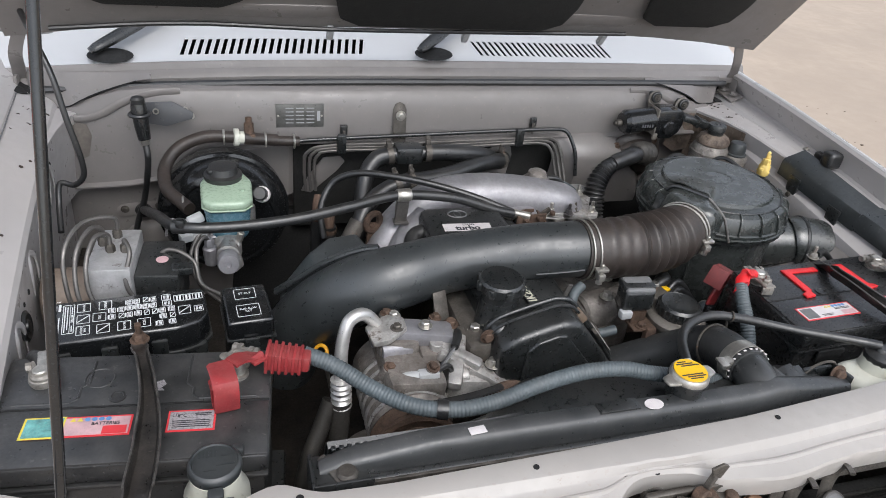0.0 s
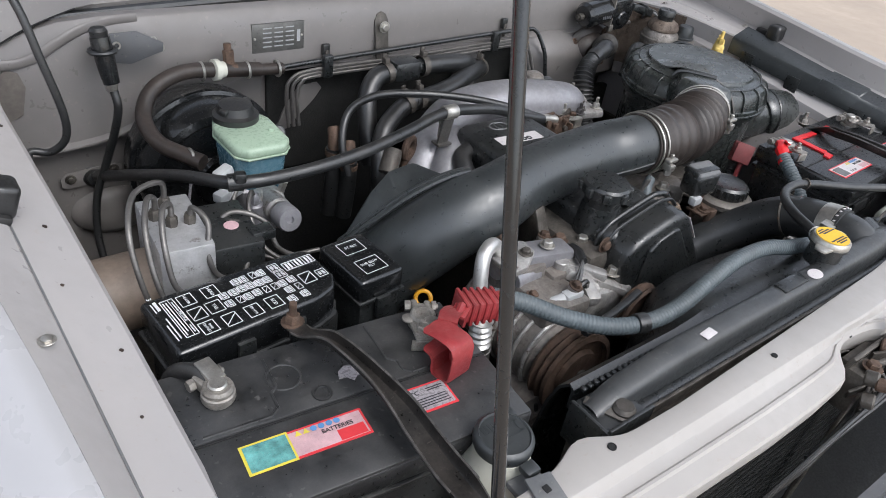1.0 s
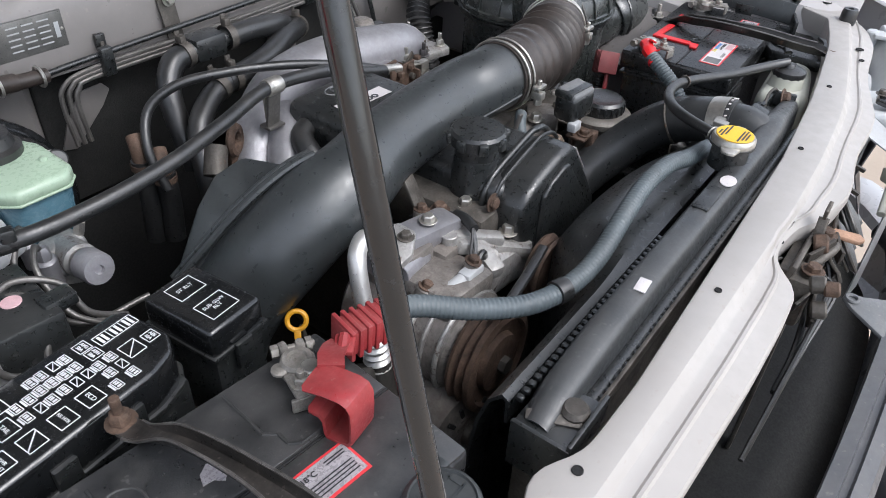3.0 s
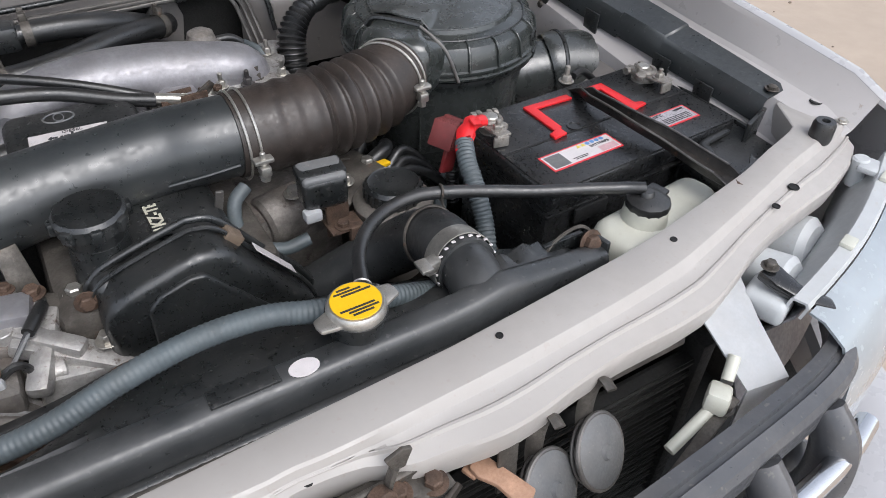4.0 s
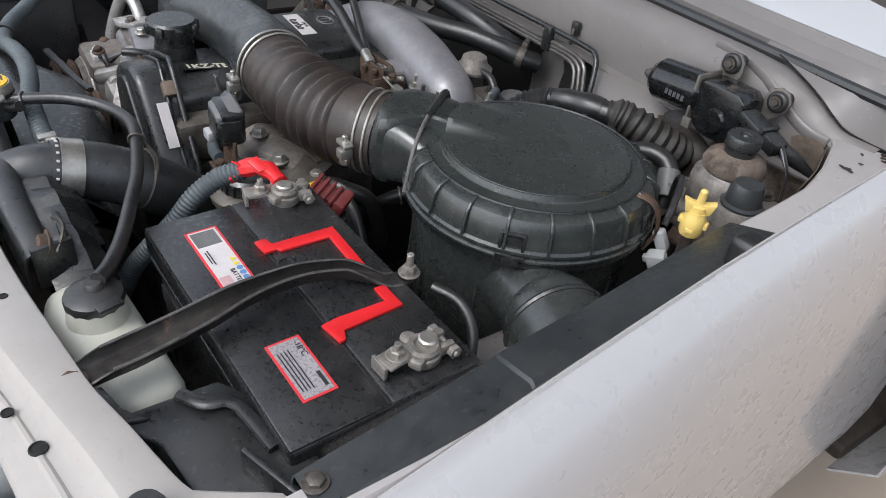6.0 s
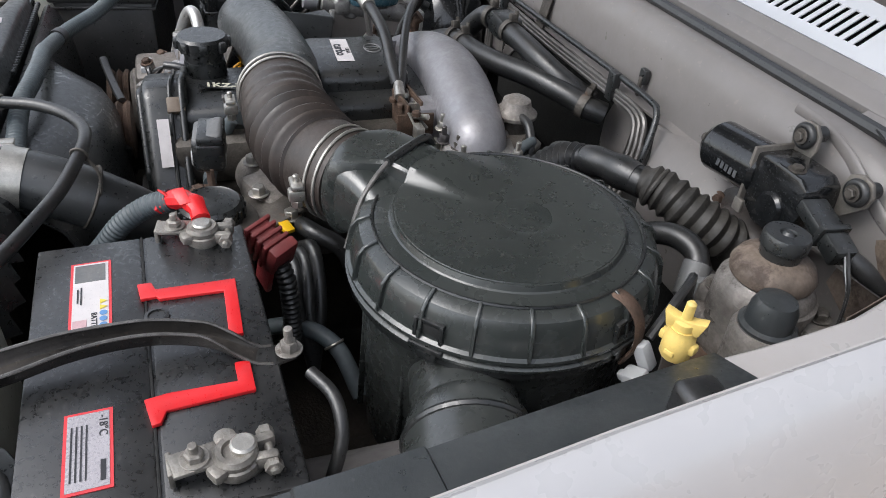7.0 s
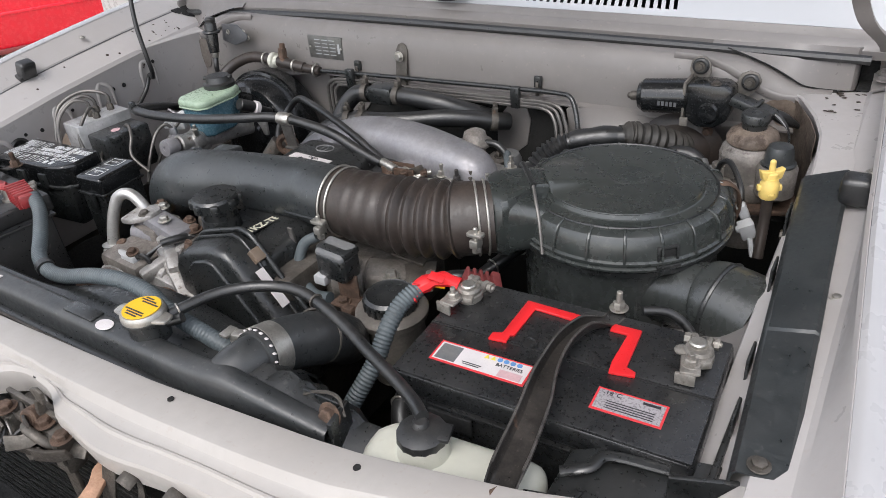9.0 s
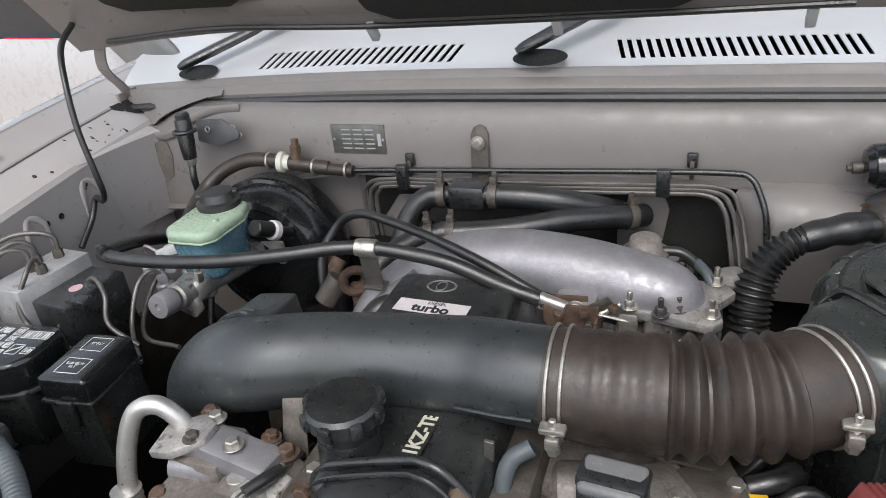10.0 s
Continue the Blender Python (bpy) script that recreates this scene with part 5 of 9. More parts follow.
part("red_handle", turned(prism([(-0.078, -0.008), (-0.058, -0.006), (-0.0585, 0.006), (-0.0545, 0.008), (-0.0525, 0.058), (0.004, 0.055), (0.003, 0.066), (-0.066, 0.069), (-0.068, 0.006), (-0.078, 0.003)], -0.0015, 0.002, 0.0008), MR), REDTAPE, battery_right, "bright red carry handle")
part("red_handle", turned(prism([(0.033, 0.055), (0.052, 0.055), (0.050, 0.008), (0.052, -0.008), (0.077, -0.004), (0.076, 0.002), (0.066, 0.006), (0.064, 0.066), (0.033, 0.066)], -0.0015, 0.002, 0.0008), MR), REDTAPE, battery_right, "bright red carry handle")

# labels of the left battery
ll = label_strip(battery_left, ML, -0.106, 0.003, -0.048, -0.018, LABELRED, "long_label", "worn colourful label with a red and yellow border", LABELPINK)
part("picture", turned(plane_rect(-0.108, -0.066, -0.0488, -0.0172, -0.0004, 0.0002), ML), LABELYELLOW, ll, "yellow border")
part("picture", turned(plane_rect(-0.1055, -0.068, -0.0465, -0.0195, -0.0001, 0.0003), ML), LABELTEAL, ll, "faded teal picture")
letters("BATTERIES", 0.0062, INK, ll, ML @ pose(-0.024, -0.0305, 0.0004), "lettering")
warning_row(ll, ML, -0.058, -0.0235, 2, 4, 0.0003)
part("red_block", turned(plane_rect(-0.026, -0.001, -0.0455, -0.034, -0.0003, 0.0004), ML), LABELRED, ll, "red print")
l2 = label_strip(battery_left, ML, 0.040, 0.092, -0.048, -0.016, LABELRED, "short_label", "silver label with a red border", LABELGREY)
letters("-18°C", 0.0065, INK, l2, ML @ pose(0.053, -0.025, 0.0004), "lettering")
bars([(0.066, -0.033 - 0.003 * i, 0.040, 0.0009) for i in range(4)] + [(0.078, -0.0225, 0.018, 0.001), (0.078, -0.025, 0.016, 0.001)], 0.0002, INK, l2, ML)
part("torn_sticker", turned(prism([(0.004, 0.031), (0.012, 0.036), (0.019, 0.033), (0.027, 0.037), (0.031, 0.030), (0.026, 0.024), (0.030, 0.019), (0.019, 0.020), (0.014, 0.015), (0.009, 0.021), (0.001, 0.022)], -0.0014, -0.0005, 0), ML), LABELGREY, battery_left, "torn remains of a silver sticker")
for pts in ([(-0.13, 0.005, 0), (-0.07, 0.005, 0), (-0.062, 0.012, 0), (-0.062, 0.03, 0), (-0.055, 0.036, 0), (-0.055, 0.075, 0)], [(0.055, 0.08, 0), (0.055, 0.03, 0), (0.063, 0.022, 0), (0.063, 0.01, 0), (0.07, 0.004, 0), (0.135, 0.004, 0)]):
    part("moulded_line", turned(join(*[rod_between(a, b, 0.0016, 6, 0) for a, b in zip(pts, pts[1:])]), ML @ pose(0, 0, -0.0016)), BATTDUSTY, battery_left)
part("moulded_oval", turned(put(torus(0.016, 0.0012, 24, 6), -0.045, 0.045, -0.0014), ML), BATTDUSTY, battery_left)

strap_r = strap("hold_down_strap", "dark steel battery strap bolted across the clean battery", [(0.5775, 0.345, 1.014), (0.577, 0.318, 1.014), (0.566, 0.290, 1.024), (0.559, 0.268, 1.027), (0.557, 0.235, 1.031), (0.561, 0.19, 1.031), (0.570, 0.148, 1.028), (0.577, 0.095, 1.023), (0.583, 0.045, 1.0220)])
part("strap_bolt", join(bolt((0.5775, 0.340, 1.016), r=0.007, h=0.008, stud=0.014)), LEAD, strap_r)
part("strap_bolt", bolt((0.583, 0.052, 1.024), r=0.008, h=0.005), RUST, strap_r)
strap_l = strap("hold_down_strap", "rusty-ended dark steel strap across the dusty battery", [(-0.519, 0.292, 1.012), (-0.515, 0.262, 1.016), (-0.508, 0.225, 1.030), (-0.500, 0.180, 1.031), (-0.496, 0.130, 1.029), (-0.497, 0.085, 1.024), (-0.500, 0.045, 1.026), (-0.503, -0.005, 1.033)])
part("strap_bolt", bolt((-0.517, 0.285, 1.014), r=0.008, h=0.010, stud=0.016), RUST, strap_l)
part("strap_bolt", bolt((-0.503, 0.004, 1.034), r=0.008, h=0.005), RUST, strap_l)

# clamps, cables and the red cover
terminal(battery_right, (0.6745, 0.293, 1.017), 95, 1)
terminal(battery_right, (0.4205, 0.287, 1.017), 80, 1)
terminal(battery_left, (-0.400, 0.2235, 1.011), 60, 1)
terminal(battery_left, (-0.6175, 0.2300, 1.011), 100, 0)
redc = thing("terminal_cover", "faded red plastic terminal cover on the battery clamp", "cover")
fold = [(-0.030, 0.040), (-0.012, 0.0435), (0.004, 0.0440), (0.011, 0.0415), (0.0145, 0.035), (0.0150, 0.022), (0.0140, 0.004), (0.0120, -0.001), (0.004, -0.003), (-0.010, -0.003), (-0.0125, 0.001), (-0.0135, 0.014), (-0.017, 0.0175), (-0.026, 0.018)]
m = Matrix.Translation((-0.4165, 0.155, 1.0125)) @ pose(0, 0, 0, 0, 0, -80)
rows = [[tuple(m @ Vector((u * k, v, w * (1.0 if k > 0.9 else 0.97)))) for u, w in fold] for v, k in ((-0.015, 0.88), (-0.012, 0.97), (0.0, 1.0), (0.013, 1.02))]
part("hood", sheet(rows, 0.0022), RED, redc, "open angular red hood", angle=30)
part("inner_wall", turned(prism([(-0.013, 0.040), (-0.0125, 0.001), (-0.009, -0.002), (0.004, -0.002), (0.0115, 0.001), (0.0135, 0.006), (0.0140, 0.034), (0.010, 0.040), (0.003, 0.0425)], -0.0130, -0.0110), m @ pose(0, 0, 0, 90, 0, 0)), RED, redc)
part("hood_strap", sheet([[(-0.408 + dx, 0.177 + dy, 1.0555), (-0.398 + dx, 0.187 + dy, 1.0535), (-0.384 + dx, 0.196 + dy, 1.0465), (-0.372 + dx, 0.200 + dy, 1.040)] for dx, dy in ((-0.006, 0.008), (0.006, -0.008))], 0.003), RED, redc, "bent red strap")
part("hinge_strip", join(rod_between((-0.386, 0.188, 1.044), (-0.372, 0.198, 1.046), 0.0045, 8), put(box(0.020, 0.016, 0.004, 0.001), -0.378, 0.193, 1.043, 0, 0, 35)), RED, redc)
m = pose(-0.346, 0.2015, 1.0315, 0, 4, -14)
part("sleeve", turned(join(put(box(0.046, 0.026, 0.024, 0.003), 0, 0, 0), put(box(0.012, 0.022, 0.022, 0.004), 0.026, 0, 0)), m), RED, redc, "boxy red sleeve")
for k in range(6):
    part("sleeve_rib", turned(put(box(0.0040, 0.0315 - 0.0006 * k, 0.0295 - 0.0006 * k, 0.0012), -0.020 + 0.0080 * k, 0, 0), m), RED, redc)

conduit = thing("battery_cable", "grey corrugated conduit running along the radiator", "cable")
part("conduit", tube([(-0.322, 0.207, 1.031), (-0.285, 0.190, 1.020), (-0.245, 0.160, 1.005), (-0.200, 0.128, 0.998), (-0.150, 0.112, 0.998), (-0.100, 0.108, 1.006), (-0.040, 0.112, 1.022), (0.02, 0.116, 1.030), (0.075, 0.113, 1.030), (0.12, 0.105, 1.022), (0.19, 0.105, 1.005), (0.235, 0.112, 0.985)], 0.0102, 14, 10, ribs=(0.0046, 0.0006)), GREYHOSE, conduit)
part("tape_band", turned(lathe([(0.0122, -0.007), (0.0126, 0.0), (0.0122, 0.007)], 16), aim((-0.165, 0.115, 0.998), (0.835, -0.185, 0.998))), RUBBER, conduit, "black tape band")
blackcab = thing("ground_cable", "thin black cable beside the battery", "cable")
part("cable", tube([(-0.6175, 0.243, 1.02), (-0.628, 0.265, 1.018), (-0.64, 0.285, 1.00), (-0.645, 0.295, 0.95), (-0.64, 0.30, 0.88)], 0.008, 10, 6), RUBBER, blackcab)
part("lug", put(box(0.016, 0.030, 0.006, 0.002), -0.6165, 0.250, 1.026, 0, 0, 8), ZINC, blackcab)

# fuse box: catches, printing
lidm = pose(-0.531, 0.350, 1.0072, 0, 0, 5)
fuse_lid = [o for o in fuse.children if o.name.startswith("lid")][0]
boxes = []


def frame_bars(x, y, w, h, t=0.0009):
    return [(x, y + h / 2, w, t), (x, y - h / 2, w, t), (x - w / 2, y, t, h), (x + w / 2, y, t, h)]


# large relay frames, some with a slash
for text, x, y, sz in (("HEAD", -0.0327, 0.028, 0.0052), ("TAIL", -0.0398, 0.0035, 0.0052), ("ECD", 0.0142, -0.0213, 0.0056), ("RR HTR", -0.01, -0.0222, 0.0041), ("HEATER", -0.0588, 0.0282, 0.0040), ("PWR\nOUTLET", -0.059, -0.0209, 0.0040)):
    boxes += frame_bars(x, y, 0.0155, 0.0180, 0.0009)
    letters(text, sz, WHITEINK, fuse_lid, lidm @ pose(x, y, 0.0003, 0, 0, -90), "lettering")
for x, y in ((-0.0589, 0.0031), (-0.0351, -0.022), (0.0658, -0.0048)):
    boxes += frame_bars(x, y, 0.0150, 0.0180, 0.0009)
    part("printed_slash", turned(plane_rect(-0.0100, 0.0100, -0.0004, 0.0004, 0.0001), lidm @ pose(x, y, 0, 0, 0, 42)), WHITEINK, fuse_lid)
# main fuses: three in one frame, three single
tx, ty = (0.0723, 0.0238)
boxes += frame_bars(tx, ty, 0.0370, 0.0135, 0.0009) + [(tx - 0.0062, ty, 0.0008, 0.0135), (tx + 0.0062, ty, 0.0008, 0.0135)]
boxes += [(tx + dx, ty, 0.0024, 0.0105) for dx in (-0.0145, -0.0105, -0.0022, 0.0022, 0.0105, 0.0145)]
for text, (x, y) in zip(("AM2\n50A", "AM1\n50A", "ABS\n60A"), ((0.0437, 0.0293), (0.0445, 0.0152), (0.0839, -0.0053))):
    boxes += frame_bars(x, y, 0.0112, 0.0122, 0.0008)
    letters(text, 0.0044, WHITEINK, fuse_lid, lidm @ pose(x, y, 0.0003, 0, 0, -90), "lettering", 0.0001)
# small fuses, each with its rating and a caption below
for x, y in ((0.0276, 0.0287), (0.0274, 0.0147), (0.0173, 0.0145), (0.0065, 0.0285), (0.0074, 0.0154), (0.0081, 0.0013), (-0.0025, 0.0283), (-0.0027, 0.0153), (-0.003, 0.0003), (-0.0128, 0.0142), (-0.0239, 0.0141), (-0.0241, 0.0001), (0.0503, 0.0016), (0.0499, -0.0264), (0.0382, 0.0007), (0.0391, -0.0125), (0.0338, -0.027)):
    boxes += frame_bars(x, y, 0.0064, 0.0102, 0.0008) + [(x, y + 0.0030, 0.0038, 0.0014), (x, y + 0.0006, 0.0038, 0.0018), (x, y - 0.0026, 0.0038, 0.0020), (x - 0.0049, y, 0.0016, 0.0088)]
for x, y in ((0.0176, 0.0296), (0.0282, 0.0005), (0.0181, 0.0004), (-0.013, 0.0001), (0.0501, -0.0124)):
    boxes += frame_bars(x, y, 0.0062, 0.0102, 0.0008)
    part("printed_slash", turned(plane_rect(-0.0052, 0.0052, -0.0003, 0.0003, 0.0001), lidm @ pose(x, y, 0, 0, 0, 55)), WHITEINK, fuse_lid)
# notice panel and the small print below it
nx, ny = (-0.0767, 0.0072)
boxes += frame_bars(nx, ny, 0.0132, 0.0615, 0.0010) + [(nx + 0.0018, ny, 0.0007, 0.0615), (nx - 0.0012, ny + 0.002, 0.0013, 0.050), (nx - 0.0042, ny, 0.0013, 0.056), (nx + 0.0042, ny + 0.018, 0.0013, 0.016), (nx + 0.0042, ny - 0.021, 0.0013, 0.012)]
letters("NOTICE", 0.0046, WHITEINK, fuse_lid, lidm @ pose(nx + 0.0044, ny, 0.0003, 0, 0, -90), "lettering", 0.0001)
letters("3", 0.0075, WHITEINK, fuse_lid, lidm @ pose(-0.0897, 0.048, 0.0003, 0, 0, -90), "lettering")
boxes += [(nx - 0.0110, ny + 0.0265, 0.0032, 0.015), (nx - 0.0150, ny + 0.0245, 0.0014, 0.015), (nx - 0.0110, ny - 0.012, 0.0014, 0.034), (nx - 0.0145, ny - 0.018, 0.0014, 0.026)]
bars(boxes, 0.0001, WHITEINK, fuse_lid, lidm, "printed_fuse_map")
for x in (-0.085, -0.03, 0.03):
    part("catch", put(box(0.020, 0.007, 0.030, 0.002), -0.527 + x, 0.3085 + 0.087 * x, 0.975, 0, 0, 5), BLACK, fuse)
part("lid_rim", put(prism([(-0.104, -0.044), (0.058, -0.044), (0.085, -0.036), (0.099, -0.016), (0.098, 0.040), (0.088, 0.049), (-0.103, 0.053)], 0, 0.006, 0.002), -0.531, 0.350, 0.962, 0, 0, 5), BLACK, fuse)
lid2 = [o for o in fuse2.children if o.name.startswith("lid")][0]
m2 = pose(-0.383, 0.369, 0.9978, 0, 0, 5)
bars(frame_bars(0.0, 0.021, 0.029, 0.024) + frame_bars(0.0, -0.019, 0.031, 0.026), 0.0001, WHITEINK, lid2, m2, "printed_frames")
letters("ST RLY", 0.0058, WHITEINK, lid2, m2 @ pose(0, 0.022, 0.0003), "lettering")
letters("SUB GLW\nRLY", 0.0056, WHITEINK, lid2, m2 @ pose(0, -0.018, 0.0003), "lettering")
part("lid_rim", put(box(0.068, 0.092, 0.005, 0.002), -0.383, 0.369, 0.966, 0, 0, 5), BLACK, fuse2)
part("catch", put(box(0.02, 0.006, 0.03, 0.002), -0.379, 0.322, 0.955, 0, 0, 5), BLACK, fuse2)

# ABS unit: unions, pipes, plug
for x, y in ((-0.578, 0.500), (-0.566, 0.480), (-0.560, 0.520), (-0.546, 0.478)):
    part("pipe_union", join(put(lathe([(0.007, 0), (0.007, 0.010), (0.005, 0.013)], 6), x, y, 1.027)), STEEL, abs_unit)
ABSPIPES = ([(-0.578, 0.500, 1.030), (-0.577, 0.499, 1.054), (-0.590, 0.482, 1.064), (-0.605, 0.444, 1.047), (-0.606, 0.416, 1.000), (-0.590, 0.406, 0.955), (-0.550, 0.400, 0.935)],
            [(-0.566, 0.480, 1.030), (-0.567, 0.479, 1.056), (-0.582, 0.458, 1.062), (-0.592, 0.426, 1.035), (-0.586, 0.410, 0.990), (-0.548, 0.405, 0.976), (-0.495, 0.402, 0.960)],
            [(-0.560, 0.520, 1.030), (-0.562, 0.520, 1.060), (-0.600, 0.492, 1.069), (-0.620, 0.450, 1.050), (-0.620, 0.424, 1.000), (-0.605, 0.408, 0.930)],
            [(-0.546, 0.478, 1.028), (-0.545, 0.472, 1.050), (-0.537, 0.448, 1.042), (-0.545, 0.430, 1.010), (-0.535, 0.424, 0.982), (-0.503, 0.422, 0.968), (-0.455, 0.420, 0.950)],
            [(-0.515, 0.500, 0.985), (-0.500, 0.495, 1.004), (-0.482, 0.476, 1.004), (-0.490, 0.445, 0.990), (-0.500, 0.431, 0.965), (-0.465, 0.420, 0.945)],
            [(-0.522, 0.495, 0.985), (-0.49, 0.500, 1.012), (-0.455, 0.480, 1.002), (-0.445, 0.462, 0.970), (-0.41, 0.465, 0.940)],
            [(-0.432, 0.560, 0.985), (-0.440, 0.550, 1.000), (-0.452, 0.530, 0.985), (-0.445, 0.495, 0.945), (-0.40, 0.45, 0.925)],
            [(-0.426, 0.604, 0.985), (-0.436, 0.590, 0.998), (-0.462, 0.560, 0.960), (-0.440, 0.505, 0.925), (-0.37, 0.49, 0.925)])
pipes = thing("brake_pipes", "bent bare steel brake pipes at the ABS block", "brake pipes")
for p in ABSPIPES:
    part("pipe", tube(p, 0.0033, 10, 7), PIPE, pipes)
part("red_dot", put(cyl(0.009, 0.0012, 18, 0.0003), -0.498, 0.478, 1.0085), LABELPINK, abs_unit, "pinkish paint dot")
part("plug", join(put(box(0.03, 0.02, 0.014, 0.003), -0.470, 0.455, 1.005)), BLACK, abs_unit)

# washer filler on the left
wf = thing("washer_filler", "milky washer tank with a black embossed cap", "bottle")
part("neck", put(lathe([(0.034, 0.80), (0.034, 0.983), (0.0265, 0.998), (0.0265, 1.014)], 28), -0.4305, 0.057, 0), TANK, wf)
wc = part("cap", put(join(lathe([(0.0262, 0), (0.0276, 0.004), (0.0276, 0.010), (0.0262, 0.013), (0.0235, 0.0145), (0.0225, 0.0125), (0.008, 0.0128)], 32), put(box(0.016, 0.014, 0.008, 0.003), 0.0, -0.035, 0.004), put(box(0.012, 0.012, 0.010, 0.003), 0.024, 0.020, 0.005)), -0.4305, 0.058, 1.013), RAIL, wf, "dusty black washer cap")
bars([(-0.4295 + 0.004 * i, 0.058 + dy, 0.002, 0.009) for i in range(-4, 1) for dy in (0.012,)] + [(-0.4295 + 0.012, 0.066, 0.014, 0.002), (-0.4295 + 0.010, 0.054, 0.018, 0.002), (-0.4295 - 0.006, 0.048, 0.012, 0.0016), (-0.4295 + 0.016, 0.060, 0.002, 0.012)], 1.0260, RAIL, wc, Matrix.Identity(4), "embossed_symbol")
part("strap_clip", join(put(box(0.034, 0.028, 0.008, 0.003), -0.4295, 0.018, 0.998), put(box(0.026, 0.030, 0.004, 0.0015), -0.436, -0.002, 1.0215, 0, 0, -12)), GREYPLASTIC, wf, "grey plastic mounting tongue")
part("slot", put(box(0.006, 0.007, 0.002, 0.0005), -0.436, -0.002, 1.0238), HOLE, wf)
pocket = thing("battery_tray", "black plastic tray under the battery", "tray")
part("tray", put(box(0.33, 0.20, 0.02, 0.005), -0.517, 0.178, 0.80, 0, 0, -6), BLACK, pocket)
tray2 = thing("battery_tray", "black plastic tray under the battery", "tray")
part("tray", put(box(0.33, 0.20, 0.02, 0.005), 0.552, 0.243, 0.805, 0, 0, 2.6), BLACK, tray2)
dip = thing("dipstick", "orange dipstick ring beside the compressor", "dipstick")
part("ring", turned(join(torus(0.0105, 0.0030, 26, 8), put(box(0.008, 0.012, 0.006, 0.002), 0, -0.0155, 0)), Matrix.Translation((-0.277, 0.368, 0.892)) @ Vector((-0.53, -0.55, 0.50)).to_track_quat("Z", "Y").to_matrix().to_4x4()), ORANGE, dip)
part("stick", tube([(-0.273, 0.366, 0.882), (-0.265, 0.366, 0.84), (-0.25, 0.37, 0.75)], 0.003, 8, 4), STEEL, dip)

# ---- things on the bulkhead ----
plate = thing("maker_plate", "stamped grey metal plate riveted to the bulkhead", "plate", )
pm = pose(-0.2535, 0.8485, 1.083, 90, 0, 0)
part("plate", turned(prism([(-0.046, -0.0235), (0.046, -0.0235), (0.046, 0.0235), (-0.046, 0.0235)], -0.003, 0.0012, 0.0004), pm), PLATE, plate)
bars([(-0.02 + 0.02 * (i % 3), 0.016 - 0.0075 * (i // 3), 0.015, 0.0018) for i in range(15)] + [(0.036, 0.0, 0.006, 0.02)], 0.0013, LIGHTGREY, plate, pm, "stamped_lines")
for x in (-0.042, 0.042):
    part("rivet", turned(lathe([(0.0025, 0), (0.002, 0.0012), (0.0005, 0.0016)], 10), pm @ pose(x, 0, 0.001)), ZINC, plate)

sens = thing("vacuum_damper", "black cylinder on a triangular bulkhead bracket", "damper")
part("cylinder", tube([(-0.538, 0.800, 1.128, 0.013), (-0.537, 0.797, 1.112, 0.0135), (-0.535, 0.792, 1.085, 0.0125), (-0.533, 0.789, 1.066, 0.011)], seg=20, n=4), GLOSSBLACK, sens)
part("cap", join(turned(lathe([(0.011, 0), (0.012, 0.010), (0.009, 0.014), (0.004, 0.015)], 18), aim((-0.538, 0.801, 1.126), (-0.540, 0.808, 1.2))), turned(torus(0.0165, 0.0035, 22, 8), aim((-0.537, 0.797, 1.110), (-0.539, 0.803, 1.2)))), RUBBER, sens, "black rubber top")
part("bracket", turned(prism([(-0.045, -0.018), (0.0, -0.024), (0.045, -0.008), (0.047, 0.004), (0.012, 0.022), (-0.045, 0.018)], 0, 0.003, 0.001), pose(-0.495, 0.826, 1.100, 82, 0, -8)), GRILLEGREY, sens, "dark grey bracket plate")
part("fitting", turned(lathe([(0.008, 0), (0.008, 0.008), (0.004, 0.014)], 14), aim((-0.5335, 0.790, 1.066), (-0.532, 0.786, 0.9))), ZINC, sens, "bright fitting")
part("wire", tube([(-0.532, 0.787, 1.055), (-0.531, 0.782, 1.030), (-0.538, 0.795, 0.985), (-0.550, 0.815, 0.930), (-0.570, 0.820, 0.868), (-0.580, 0.800, 0.800), (-0.575, 0.76, 0.72)], 0.0058, 10, 6), RUBBER, sens)

vac = thing("vacuum_hose", "brown dusty brake vacuum hose with a white check valve", "hose")
part("hose", tube([(-0.300, 0.822, 1.044), (-0.335, 0.816, 1.050), (-0.372, 0.812, 1.056), (-0.43, 0.808, 1.060), (-0.478, 0.795, 1.045), (-0.503, 0.765, 1.020), (-0.500, 0.720, 1.002), (-0.478, 0.680, 0.997), (-0.462, 0.655, 0.994)], 0.0115, 14, 8), BROWN, vac)
part("tail", rod_between((-0.300, 0.822, 1.043), (-0.258, 0.824, 1.040), 0.0095, 14), BROWN, vac)
part("check_valve", turned(join(lathe([(0.010, -0.010), (0.0165, -0.008), (0.0165, 0.0), (0.012, 0.002), (0.012, 0.010)], 22)), aim((-0.372, 0.812, 1.056), (-0.3, 0.818, 1.050))), TANK, vac, "cream plastic check valve")
part("union", join(rod_between((-0.352, 0.815, 1.052), (-0.352, 0.820, 1.082), 0.009, 8), rod_between((-0.352, 0.820, 1.078), (-0.352, 0.822, 1.092), 0.006, 10), put(box(0.024, 0.02, 0.02, 0.004), -0.352, 0.815, 1.053)), RUST, vac, "rusty threaded union")
for p in ((-0.398, 0.811, 1.058), (-0.322, 0.819, 1.047), (-0.268, 0.8235, 1.041), (-0.472, 0.671, 0.996)):
    part("band", turned(torus(0.0125, 0.0022, 20, 6), aim(p, (p[0] + 0.1, p[1], p[2]))), ZINC, vac)

